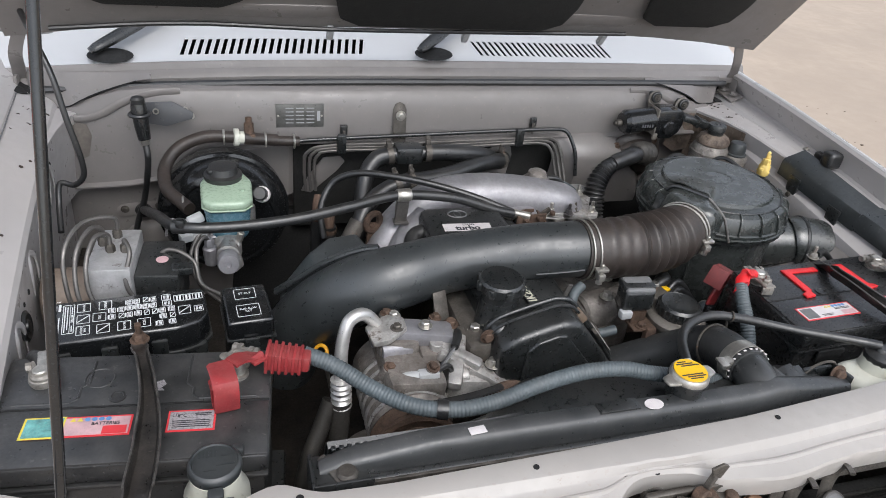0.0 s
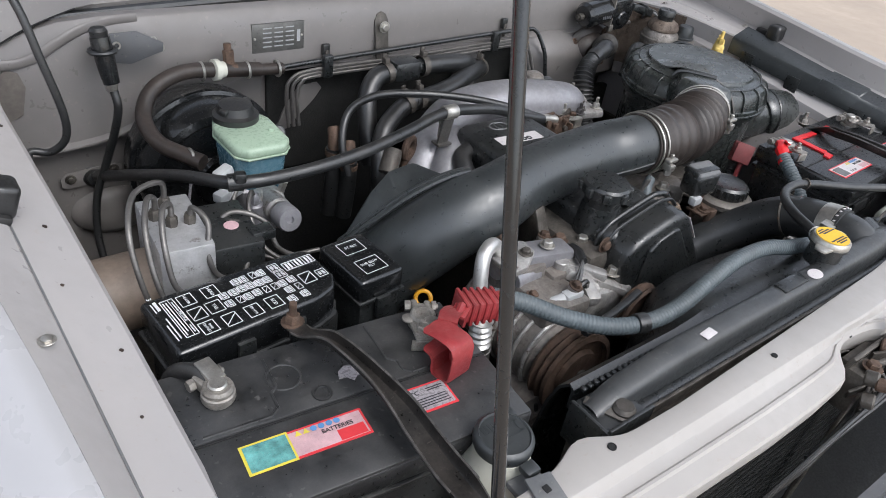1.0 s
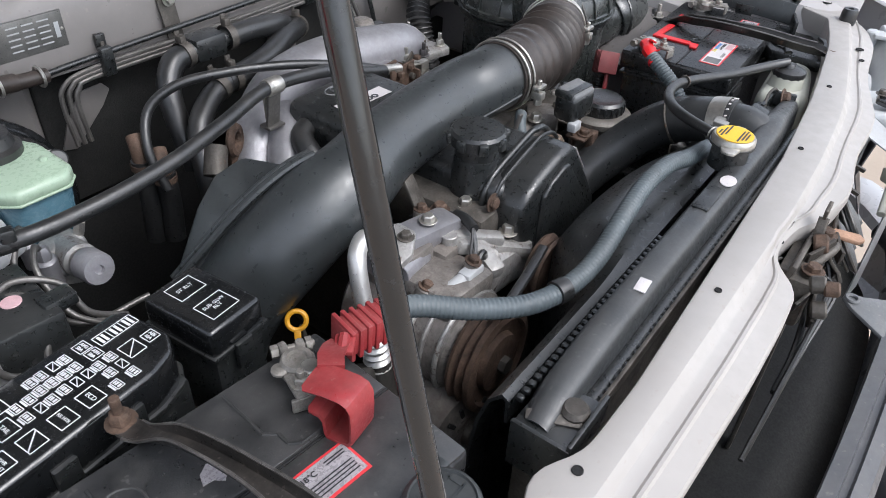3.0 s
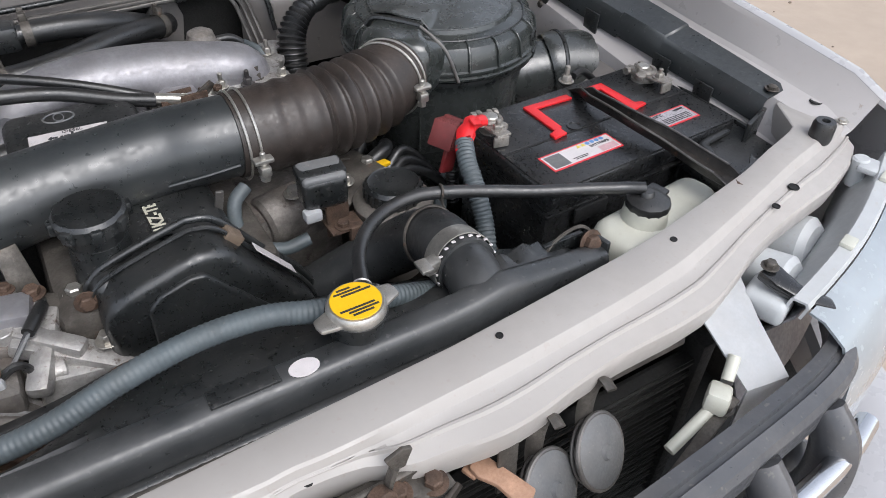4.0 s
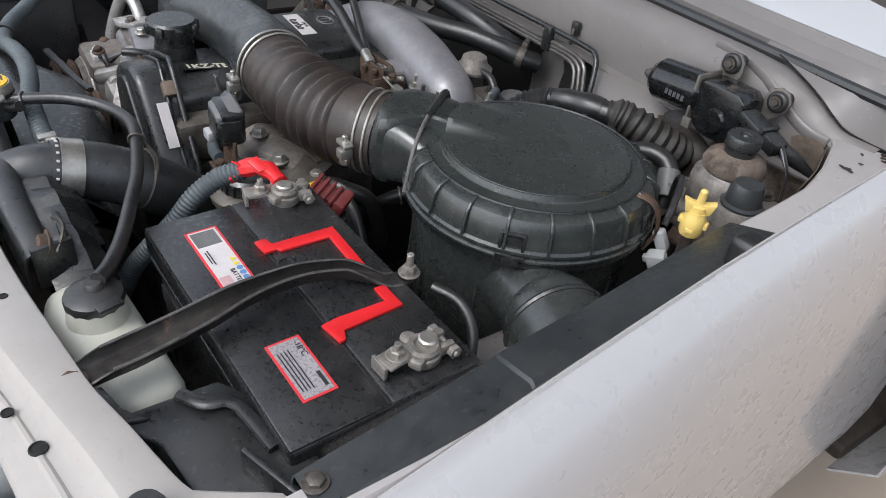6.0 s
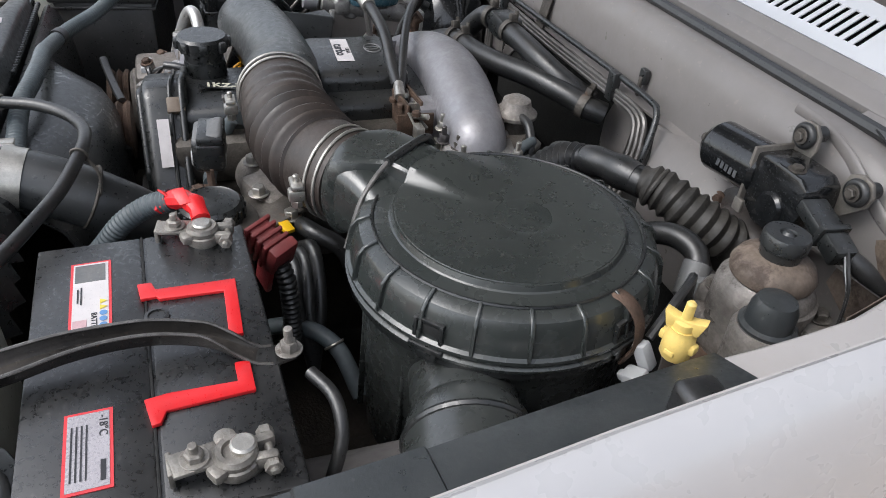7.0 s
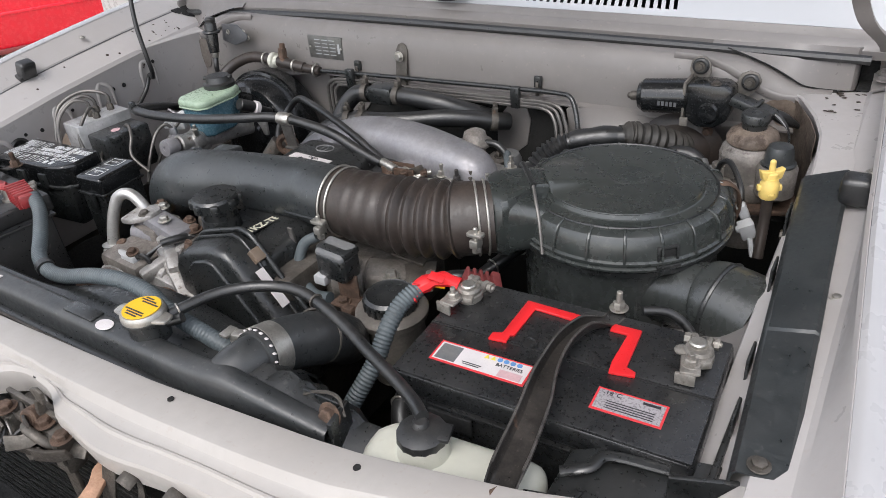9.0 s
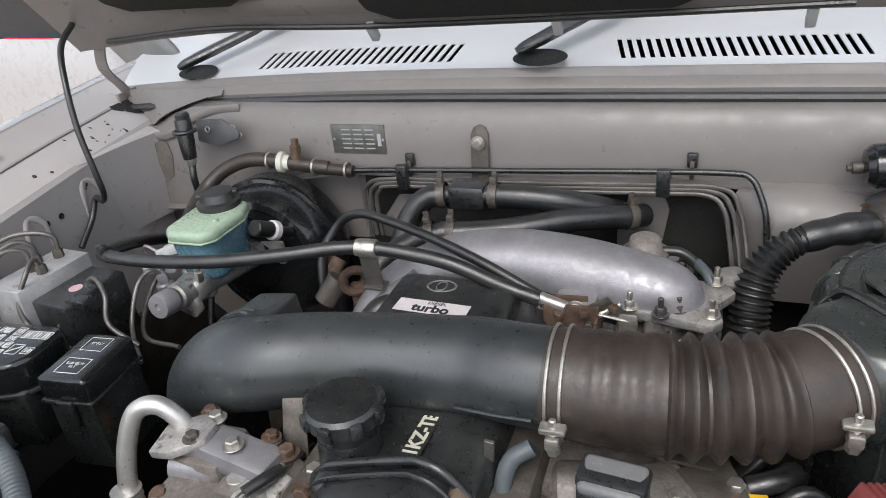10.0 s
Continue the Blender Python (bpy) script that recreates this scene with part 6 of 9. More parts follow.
# pipes along the bulkhead ledge
lines = thing("fluid_lines", "black steel fluid lines along the bulkhead", "pipes")
part("line", tube([(-0.262, 0.826, 1.040), (-0.20, 0.828, 1.042), (0.0, 0.828, 1.048), (0.20, 0.827, 1.054), (0.290, 0.824, 1.056), (0.312, 0.820, 1.052), (0.324, 0.812, 1.035), (0.334, 0.800, 1.005), (0.338, 0.79, 0.96)], 0.0042, 10, 7), BLACK, lines)
for k in range(3):
    d = 0.010 * k
    part("line", tube([(-0.225 - d, 0.826, 0.930), (-0.228 - d, 0.828, 0.985), (-0.220 - d, 0.828, 1.008 + 0.4 * d), (-0.190, 0.828, 1.016 + 0.6 * d), (0.0, 0.826, 1.018 + 0.6 * d), (0.20, 0.824, 1.024 + 0.6 * d), (0.262 + d, 0.822, 1.024 + 0.5 * d), (0.283 + d, 0.816, 1.008), (0.292 + d, 0.806, 0.975), (0.300 + d, 0.785, 0.93)], 0.0034, 8, 6), PIPE, lines)
for x, z in ((-0.175, 1.034), (0.205, 1.040)):
    part("line_clip", put(box(0.018, 0.012, 0.040, 0.003), x, 0.822, z), BLACK, lines, "black plastic pipe clip")
for x, z in ((-0.168, 1.052), (0.240, 1.063)):
    cl = part("square_clip", put(box(0.014, 0.008, 0.020, 0.002), x, 0.842, z + 0.003), BLACK, lines, "black square clip")
    part("tongue", put(box(0.006, 0.004, 0.026, 0.001), x, 0.838, z - 0.010), STEEL, cl)

heat = thing("heater_valve", "black heater valve hung on a brown steel bracket", "heater valve")
part("bracket", join(turned(prism([(-0.013, -0.045), (0.013, -0.045), (0.014, 0.035), (0.009, 0.046), (0.0, 0.05), (-0.009, 0.046), (-0.014, 0.035)], 0, 0.003, 0.001), pose(-0.055, 0.842, 1.060, 78, 0, 0))), STEEL, heat, "rusty brown bracket")
part("bracket_bolt", bolt((-0.055, 0.836, 1.086), (-0.055, 0, 1.086), 0.007, 0.006), ZINC, heat)
part("body", join(put(box(0.055, 0.04, 0.036, 0.008), -0.052, 0.772, 1.034), rod_between((-0.095, 0.7665, 1.033), (-0.005, 0.7665, 1.037), 0.013)), BLACK, heat)
hh = thing("heater_hoses", "pair of black heater hoses with spring clamps", "hoses")
h1 = part("upper_hose", tube([(-0.018, 0.766, 1.036), (0.03, 0.768, 1.035), (0.08, 0.775, 1.028), (0.12, 0.795, 1.012), (0.15, 0.83, 0.990)], 0.0165, 18, 7), RUBBER, hh)
h2 = part("lower_hose", tube([(-0.075, 0.705, 1.004), (-0.03, 0.712, 1.004), (0.03, 0.730, 1.006), (0.09, 0.760, 1.008), (0.135, 0.787, 1.002), (0.165, 0.812, 0.992), (0.180, 0.835, 0.985)], 0.0165, 18, 7), RUBBER, hh)
h3 = part("down_hose", tube([(-0.086, 0.7665, 1.033), (-0.115, 0.762, 1.028), (-0.138, 0.748, 1.002), (-0.148, 0.725, 0.96), (-0.150, 0.70, 0.90)], 0.0165, 18, 7), RUBBER, hh)
h4 = part("left_hose", tube([(-0.072, 0.705, 1.004), (-0.11, 0.695, 0.995), (-0.150, 0.675, 0.972), (-0.172, 0.645, 0.93), (-0.175, 0.63, 0.87)], 0.0155, 18, 7), RUBBER, hh)
for p, d, h in (((-0.0905, 0.7665, 1.033), (1, 0.1, 0.1), h3), ((-0.014, 0.766, 1.0365), (1, 0, 0), h1), ((-0.088, 0.703, 1.002), (1, 0.2, 0.2), h4), ((-0.060, 0.707, 1.004), (1, 0.1, 0), h2), ((0.164, 0.811, 0.993), (1, 0.7, -0.2), h2)):
    m = aim(p, tuple(Vector(p) + Vector(d)))
    part("spring_clamp", join(turned(lathe([(0.0178, -0.006), (0.0188, -0.006), (0.0188, 0.006), (0.0178, 0.006)], 24, False), m), turned(put(box(0.010, 0.012, 0.010, 0.002), 0.0, 0.022, 0), m), turned(put(box(0.004, 0.018, 0.008, 0.001), 0.006, 0.024, 0), m)), STEEL, h, "dull steel spring clamp")
rp = thing("coolant_pipes", "rusty coolant pipes with hose bands", "pipes")
for x, y, z in ((-0.240, 0.679, 0.978), (-0.223, 0.662, 0.958)):
    part("pipe", tube([(x + 0.004, y + 0.01, z + 0.012), (x, y, z), (x, y - 0.002, z - 0.03)], 0.0110, 12, 5), RUST, rp)
    part("hose", tube([(x, y - 0.001, z - 0.016), (x, y - 0.002, z - 0.06), (x - 0.004, y, 0.84)], 0.0138, 14, 5), RUBBER, rp, "black rubber hose")
    part("hose_band", turned(lathe([(0.0142, -0.004), (0.0152, -0.004), (0.0152, 0.004), (0.0142, 0.004)], 20, False), pose(x, y - 0.001, z - 0.024)), RUST, rp, "rusty hose band")

part("bare_patch", turned(prism([(-0.035, -0.05), (0.0, -0.055), (0.03, -0.03), (0.038, 0.02), (0.028, 0.052), (0.0, 0.055), (-0.02, 0.03), (-0.034, 0.0)], 0, 0.004, 0.0015), pose(0.175, 0.868, 0.960, 90, 0, 0)), BEIGE, car, "bare beige patch in the insulation")
part("bare_patch", turned(prism([(-0.045, -0.035), (-0.025, -0.04), (0.03, 0.01), (0.045, 0.03), (0.035, 0.042), (0.0, 0.04), (-0.03, 0.0)], 0, 0.004, 0.0015), pose(-0.205, 0.868, 0.945, 90, 0, 0)), BEIGE, car, "bare beige patch in the insulation")

boot = thing("wiring_boot", "ribbed black wiring boot into a bulkhead grommet", "boot")
part("ribbed_tube", tube([(0.318, 0.640, 0.90, 0.020), (0.316, 0.655, 0.95, 0.021), (0.324, 0.675, 0.995, 0.020), (0.345, 0.690, 1.020, 0.0165), (0.365, 0.700, 1.029, 0.014)], seg=20, n=8, ribs=(0.0078, 0.005)), RUBBER, boot)
part("joint", join(rod_between((0.360, 0.698, 1.028), (0.405, 0.714, 1.036), 0.0145, 18), rod_between((0.403, 0.713, 1.036), (0.440, 0.730, 1.037), 0.0165, 18)), RUBBER, boot, "taped black joint")
part("tape_end", tube([(0.366, 0.700, 1.030, 0.016), (0.380, 0.705, 1.033, 0.0178), (0.395, 0.711, 1.036, 0.0160), (0.412, 0.717, 1.037, 0.0190), (0.430, 0.725, 1.038, 0.0165)], seg=12, n=2), RUBBER, boot)
part("ribbed_tube", tube([(0.434, 0.728, 1.038, 0.015), (0.443, 0.735, 1.037, 0.0205), (0.456, 0.745, 1.034, 0.0215), (0.474, 0.758, 1.026, 0.0230), (0.492, 0.774, 1.016, 0.0240), (0.506, 0.795, 1.004, 0.0225), (0.512, 0.822, 0.996, 0.020)], seg=28, n=10, ribs=(0.0125, 0.0042)), DUSTYRUBBER, boot, "dusty dark ribbed sleeve")
part("sleeve_fold", turned(torus(0.0205, 0.0030, 28, 8), aim((0.447, 0.7385, 1.036), (0.474, 0.758, 1.026))), DUSTYRUBBER, boot)
gm = Matrix.Translation((0.500, 0.8335, 0.985)) @ pose(0, 0, 0, 90, 0, 0)
part("grommet", turned(join(turned(lathe([(0.030, 0.030), (0.038, 0.022), (0.044, 0.010), (0.056, 0.005), (0.060, 0.0)], 36), Matrix.Diagonal((1.15, 1.0, 1, 1)))), gm), BROWN, boot, "brown rubber grommet plate")
for dx, dz in ((0.055, -0.030), (-0.052, 0.026), (0.040, 0.038)):
    part("grommet_bolt", bolt((0.500 + dx, 0.828, 0.985 + dz), (0.500 + dx, 0.0, 0.985 + dz), 0.0065, 0.006), RUST, boot)
part("small_hose", tube([(0.470, 0.690, 0.985), (0.495, 0.703, 1.015), (0.520, 0.717, 1.028), (0.545, 0.724, 1.026), (0.562, 0.718, 1.012), (0.570, 0.708, 0.98)], 0.0115, 14, 6), RUBBER, boot, "black elbow hose")
part("elbow_joint", join(rod_between((0.556, 0.722, 1.020), (0.572, 0.706, 0.995), 0.0135, 14), put(box(0.022, 0.018, 0.016, 0.004), 0.576, 0.716, 1.010, 0, 0, 30)), GREYPLASTIC, boot, "grey elbow joint")

# wiper motor details
part("end_cap", turned(lathe([(0.010, 0), (0.021, 0.003), (0.0258, 0.010)], 28), aim((0.4325, 0.8085, 1.0757), (0.513, 0.813, 1.083))), GLOSSBLACK, wm)
part("spindle", join(rod_between((0.421, 0.808, 1.0745), (0.436, 0.8088, 1.0760), 0.0075), rod_between((0.416, 0.8077, 1.0741), (0.423, 0.8081, 1.0747), 0.0045)), STEEL, wm)
part("flange", put(box(0.004, 0.046, 0.060, 0.001), 0.509, 0.811, 1.082), LIGHTBRONZE, wm, "dull grey steel flange")
part("flange_foot", put(box(0.012, 0.005, 0.014, 0.0015), 0.512, 0.789, 1.050), LIGHTBRONZE, wm, "dull grey steel tab")
for ear, (x, z) in (([(0.508, 1.100), (0.530, 1.100), (0.536, 1.116), (0.5345, 1.130), (0.526, 1.139), (0.514, 1.139), (0.505, 1.131), (0.503, 1.118)], (0.520, 1.1255)),
                    ([(0.570, 1.092), (0.578, 1.072), (0.590, 1.082), (0.606, 1.098), (0.609, 1.110), (0.603, 1.121), (0.591, 1.124), (0.579, 1.118)], (0.594, 1.1080))):
    br = part("mount_bracket", put(prism(ear, -0.836, -0.832, 0.0012), 0, 0, 0, 90, 0, 0), LIGHTBRONZE, wm, "dull grey steel mounting bracket")
    part("rubber_mount", join(turned(torus(0.0092, 0.0038, 24, 10), pose(x, 0.829, z, 90, 0, 0)), rod_between((x, 0.824, z), (x, 0.852, z), 0.0075, 16)), RUBBER, br, "black rubber mount")
    part("mount_bolt", bolt((x, 0.825, z), (x, 0.0, z), 0.0052, 0.004), STEEL, br)
part("gear_boss", turned(lathe([(0.016, 0), (0.016, 0.002), (0.0135, 0.005), (0.005, 0.0055)], 26), aim((0.546, 0.7925, 1.067), (0.546, 0.0, 1.067))), GLOSSBLACK, wm)
part("cover_screw", bolt((0.552, 0.800, 1.1095), r=0.0055, h=0.004), STEEL, wm)
part("connector", join(put(box(0.042, 0.026, 0.014, 0.003), 0.598, 0.798, 1.086, 0, 14, -8), put(box(0.024, 0.022, 0.018, 0.003), 0.628, 0.792, 1.078, 0, 16, -10), put(box(0.006, 0.028, 0.022, 0.001), 0.614, 0.795, 1.082, 0, 15, -8)), BLACK, wm, "black plug")
part("wire_boot", tube([(0.638, 0.796, 1.076, 0.008), (0.650, 0.806, 1.067, 0.009), (0.664, 0.820, 1.055, 0.0055), (0.674, 0.831, 1.046, 0.003)], seg=14, n=5), RUBBER, wm, "black rubber wire boot")
for k in range(3):
    part("wire", tube([(0.640, 0.790, 1.076 + 0.003 * k), (0.652, 0.782, 1.070 + 0.003 * k), (0.664, 0.780, 1.055), (0.668, 0.785, 1.00)], 0.0018, 6, 5), LIGHTGREY if k == 1 else RUBBER, wm)
bars([(-0.009 + 0.0062 * i, 0.0, 0.0042, 0.007) for i in range(5)], 0.0, GRILLEGREY, wm, pose(0.482, 0.7840, 1.0765, 86, 0, 3), "faded_print")

# fuel filter head details
part("cover_ring", put(lathe([(0.040, 1.030), (0.0425, 1.033), (0.0425, 1.040), (0.037, 1.045)], 30), 0.624, 0.737, 0), ALUDIRTY, pump)
part("sensor_dome", put(lathe([(0.0225, 0), (0.0230, 0.004), (0.0192, 0.006), (0.0182, 0.020), (0.015, 0.028), (0.006, 0.031)], 28), 0.666, 0.703, 1.042), RAIL, pump, "dark grey domed cap")
part("dome_seat", put(lathe([(0.026, 1.00), (0.0265, 1.038), (0.024, 1.043)], 24), 0.666, 0.703, 0), ALUDIRTY, pump)
part("filter_head", join(put(prism([(-0.050, -0.030), (0.0, -0.042), (0.040, -0.036), (0.055, 0.005), (0.040, 0.045), (-0.020, 0.040), (-0.052, 0.018)], -0.022, 0.012, 0.006, 3), 0.630, 0.735, 1.0, 0, 0, 20), put(box(0.026, 0.030, 0.036, 0.006), 0.592, 0.716, 1.008, 0, 0, 30), rod_between((0.600, 0.700, 1.000), (0.622, 0.700, 1.004), 0.012, 14), put(box(0.03, 0.03, 0.03, 0.006), 0.664, 0.765, 1.012, 0, 0, 10)), ALUDIRTY, pump, "dirty cast filter head")
part("pump_bracket", put(box(0.10, 0.09, 0.008, 0.003), 0.645, 0.725, 0.975, 0, 0, 20), RUST, pump, "rusty bracket")
part("bleed_lever", tube([(0.672, 0.70, 1.048), (0.665, 0.712, 1.052), (0.668, 0.722, 1.050), (0.660, 0.725, 1.044)], 0.0025, 8, 4), TANK, pump, "cream plastic lever")
for p in ((0.618, 0.700, 1.012), (0.676, 0.752, 1.012), (0.596, 0.712, 1.026), (0.655, 0.772, 1.028)):
    part("bolt", bolt(p, r=0.007, h=0.007), STEEL, pump)

yc = thing("check_connector", "yellow plastic test connector beside the filter housing", "connector")
part("socket", join(put(lathe([(0.0105, 0), (0.012, 0.003), (0.012, 0.020), (0.010, 0.023), (0.010, 0.028)], 12), 0.667, 0.620, 1.020), put(box(0.030, 0.009, 0.008, 0.002), 0.667, 0.620, 1.034, 0, 0, 25), put(box(0.009, 0.026, 0.006, 0.002), 0.667, 0.620, 1.028, 0, 0, 25)), YELLOW, yc)
part("pin", join(put(prism([(-0.012, 0.0), (0.012, 0.0), (0.016, 0.014), (0.006, 0.011), (-0.006, 0.011), (-0.016, 0.014)], -0.005, 0.005, 0.0015), 0.667, 0.620, 1.046, 90, 0, 40), put(lathe([(0.009, 0), (0.0085, 0.008), (0.0042, 0.010), (0.0038, 0.024), (0.002, 0.026)], 12), 0.667, 0.620, 1.046)), YELLOW, yc)
part("lead", tube([(0.667, 0.618, 1.030), (0.668, 0.618, 0.99), (0.670, 0.60, 0.94)], 0.007, 10, 5), BROWN, yc)
yc.location = (0.004, -0.005, 0.017)
gc = thing("sensor_plug", "light grey sensor plug on a black wire", "connector")
part("plug", join(put(box(0.013, 0.012, 0.026, 0.003), 0.645, 0.612, 1.012, 14, -24, 20), put(box(0.020, 0.016, 0.026, 0.003), 0.654, 0.606, 0.990, 14, -24, 20), put(box(0.024, 0.008, 0.008, 0.002), 0.652, 0.600, 0.996, 14, -24, 20), rod_between((0.660, 0.602, 0.980), (0.667, 0.598, 0.955), 0.0035, 8)), LIGHTGREY, gc)
part("wire", tube([(0.641, 0.615, 1.026), (0.634, 0.63, 1.040), (0.612, 0.665, 1.052), (0.596, 0.682, 1.040), (0.59, 0.69, 1.01)], 0.004, 8, 6), RUBBER, gc)

# washer hose from the bonnet and loose cable loops
wh = thing("bonnet_hose", "thin black washer hose looping from the bonnet", "hose")
part("hose", tube([(-0.690, 0.79, 1.285), (-0.668, 0.735, 1.262), (-0.645, 0.70, 1.215), (-0.632, 0.682, 1.15), (-0.620, 0.676, 1.085), (-0.622, 0.680, 1.050), (-0.640, 0.690, 1.030), (-0.662, 0.697, 1.030), (-0.666, 0.68, 1.00), (-0.662, 0.64, 0.97)], 0.0048, 10, 7), RUBBER, wh)

# wiper arms
for x, y, z, dx in ((-0.600, 0.925, 1.172, 0.42), (0.012, 0.905, 1.190, 0.40)):
    wp = thing("windscreen_wiper", "black wiper lying against the windscreen", "wiper", "windscreen wipers")
    part("pivot", put(turned(lathe([(0.030, 0), (0.032, 0.002), (0.022, 0.004), (0.016, 0.012), (0.008, 0.015)], 28), Matrix.Diagonal((1.25, 0.7, 0.5, 1))), x + 0.012, y + 0.004, z - 0.001, 19, 0, 0), HOLE, wp, "dark oval pivot recess")
    part("arm", tube([(x - 0.020, y - 0.004, z + 0.010, 0.009), (x - 0.006, y + 0.004, z + 0.016, 0.014), (x + 0.035, y + 0.040, z + 0.032, 0.016), (x + 0.10, y + 0.10, z + 0.058, 0.014), (x + dx * 0.5, y + 0.22, z + 0.112, 0.008)], seg=14, n=6, flat=0.6), BLACK, wp)
    part("blade", tube([(x + 0.06, y + 0.17, z + 0.085), (x + dx, y + 0.235, z + 0.112)], 0.006, 8, 4), RUBBER, wp)

# ---- the engine's smaller parts and neighbours ----
# sticker and writing on the covers
tm = pose(-0.012, 0.502, 1.0196, 0, 0, -3)
st = part("sticker", turned(prism([(-0.042, -0.012), (0.042, -0.012), (0.042, 0.012), (-0.042, 0.012)], 0, 0.0006), tm), LABEL, engine, "white sticker reading diesel turbo")
letters("turbo", 0.019, INK, st, tm @ pose(0.0, -0.0035, 0.0008), "lettering", 0.0006)
letters("DIESEL", 0.0075, INK, st, tm @ pose(0.004, 0.0075, 0.0008), "lettering")
part("emblem", put(join(turned(torus(0.012, 0.0011, 24, 6), pose(0, 0, 0) @ Matrix.Diagonal((1.4, 1, 1, 1))), turned(torus(0.008, 0.001, 20, 6), Matrix.Diagonal((0.7, 1.2, 1, 1)))), -0.016, 0.548, 1.0195), GREYPLASTIC, engine, "raised oval emblem")
km = pose(0.036, 0.338, 0.9945, 0, 6, 90)
kp = part("name_strip", turned(prism([(-0.040, -0.0090), (0.040, -0.0090), (0.040, 0.0090), (-0.040, 0.0090)], 0, 0.0008), km), BLACK, engine, "black strip with engine code")
letters("1KZ-TE", 0.0190, GOLD, kp, km @ pose(0, 0, 0.0012), "lettering", 0.0006)
part("breather", tube([(-0.070, 0.545, 0.990, 0.015), (-0.095, 0.535, 0.985, 0.015), (-0.105, 0.505, 0.968, 0.015), (-0.105, 0.48, 0.94, 0.015)], seg=14, n=6), RUBBER, engine, "black breather hose")
part("breather", tube([(-0.045, 0.455, 0.985, 0.012), (-0.060, 0.435, 0.975, 0.012), (-0.055, 0.42, 0.945, 0.012)], seg=14, n=6), BLACK, engine)
part("cover_bolt", bolt((0.045, 0.575, 1.005), r=0.007), ZINC, engine)
for i in range(8):
    a = radians(45 * i)
    part("cap_lug", put(box(0.010, 0.012, 0.015, 0.003), -0.022 + 0.033 * math.cos(a), 0.312 + 0.033 * math.sin(a), 1.0355, 0, 0, 45 * i), BLACK, engine)
part("filler_neck", put(lathe([(0.032, 0.96), (0.030, 0.985), (0.027, 1.012)], 24), -0.022, 0.312, 0), BLACK, engine)
# rim and fixings of the timing cover
rim = [(-0.046, 0.283, 0.900), (-0.048, 0.283, 0.968), (-0.038, 0.283, 0.988), (-0.018, 0.283, 1.000), (0.042, 0.283, 1.018), (0.061, 0.281, 1.022), (0.084, 0.278, 1.014), (0.125, 0.276, 0.962), (0.168, 0.275, 0.905), (0.180, 0.275, 0.84)]
part("cover_rim", tube(rim, 0.0042, 10, 6), BLACK, engine)
part("cover_rim", tube([(x * 0.98, y - 0.014, z - 0.002) for x, y, z in rim], 0.0026, 8, 6), BLACK, engine)
part("cover_clip", put(box(0.020, 0.022, 0.012, 0.002), 0.094, 0.270, 0.998, 0, 48, 0), RUSTCLIP, engine, "tan plastic clip")
part("cover_label", turned(prism([(-0.030, -0.007), (0.030, -0.007), (0.030, 0.007), (-0.030, 0.007)], 0, 0.0008, 0), Matrix.Translation((0.1285, 0.252, 0.9645)) @ pose(0, 0, 0, 0, 52, 0)), LABEL, engine, "small white printed label")
for p in ((-0.050, 0.268, 0.975), (-0.050, 0.268, 0.915)):
    part("cover_bolt", bolt(p, (p[0], -1, p[2] + 0.1), 0.008, 0.006), RUST, engine)
# brackets in front of the valve cover
part("lift_bracket", turned(prism([(-0.013, 0.0), (0.013, 0.0), (0.012, 0.06), (-0.010, 0.06)], 0, 0.004, 0.001), pose(-0.098, 0.330, 0.945, 65, 0, 15)), STEEL, engine, "upright steel bracket")
part("bracket_arm", join(put(box(0.10, 0.022, 0.010, 0.003), -0.075, 0.300, 0.958, 0, 8, -18), put(box(0.05, 0.02, 0.01, 0.003), -0.055, 0.285, 0.952, 0, -10, 40)), STEEL, engine)
for p in ((-0.093, 0.312, 0.968), (-0.058, 0.300, 0.963), (-0.11, 0.30, 0.965)):
    part("bracket_bolt", bolt(p, r=0.008, h=0.008), RUST if p[0] < -0.09 else ZINC, engine)

# alternator low in front, only its rim and vent slots in view
alt = thing("alternator", "dirty cast alternator with vent slots low in the bay", "alternator")
am = Matrix.Translation((-0.222, 0.178, 0.800)) @ Matrix.Diagonal((0.85, 0.85, 0.85, 1)) @ Vector((-0.15, -1.0, 0.10)).to_track_quat("Z", "Y").to_matrix().to_4x4()
part("housing", turned(lathe([(0.062, -0.07), (0.064, -0.01), (0.060, 0.006), (0.045, 0.012), (0.018, 0.014)], 36), am), ALUDIRTY, alt)
for k in range(14):
    a = 2 * math.pi * k / 14
    part("vent_slot", turned(put(box(0.016, 0.006, 0.003, 0.001), 0.046 * math.cos(a), 0.046 * math.sin(a), 0.0125, 0, 0, math.degrees(a)), am), HOLE, alt, "dark vent slot")
part("pulley_nut", turned(lathe([(0.016, 0.012), (0.016, 0.022), (0.010, 0.028), (0.004, 0.030)], 18), am), STEEL, alt)
for a in (40, 160, 280):
    part("lug", turned(put(box(0.022, 0.018, 0.020, 0.004), 0.066 * math.cos(radians(a)), 0.066 * math.sin(radians(a)), -0.004, 0, 0, a), am), ALUDIRTY, alt)

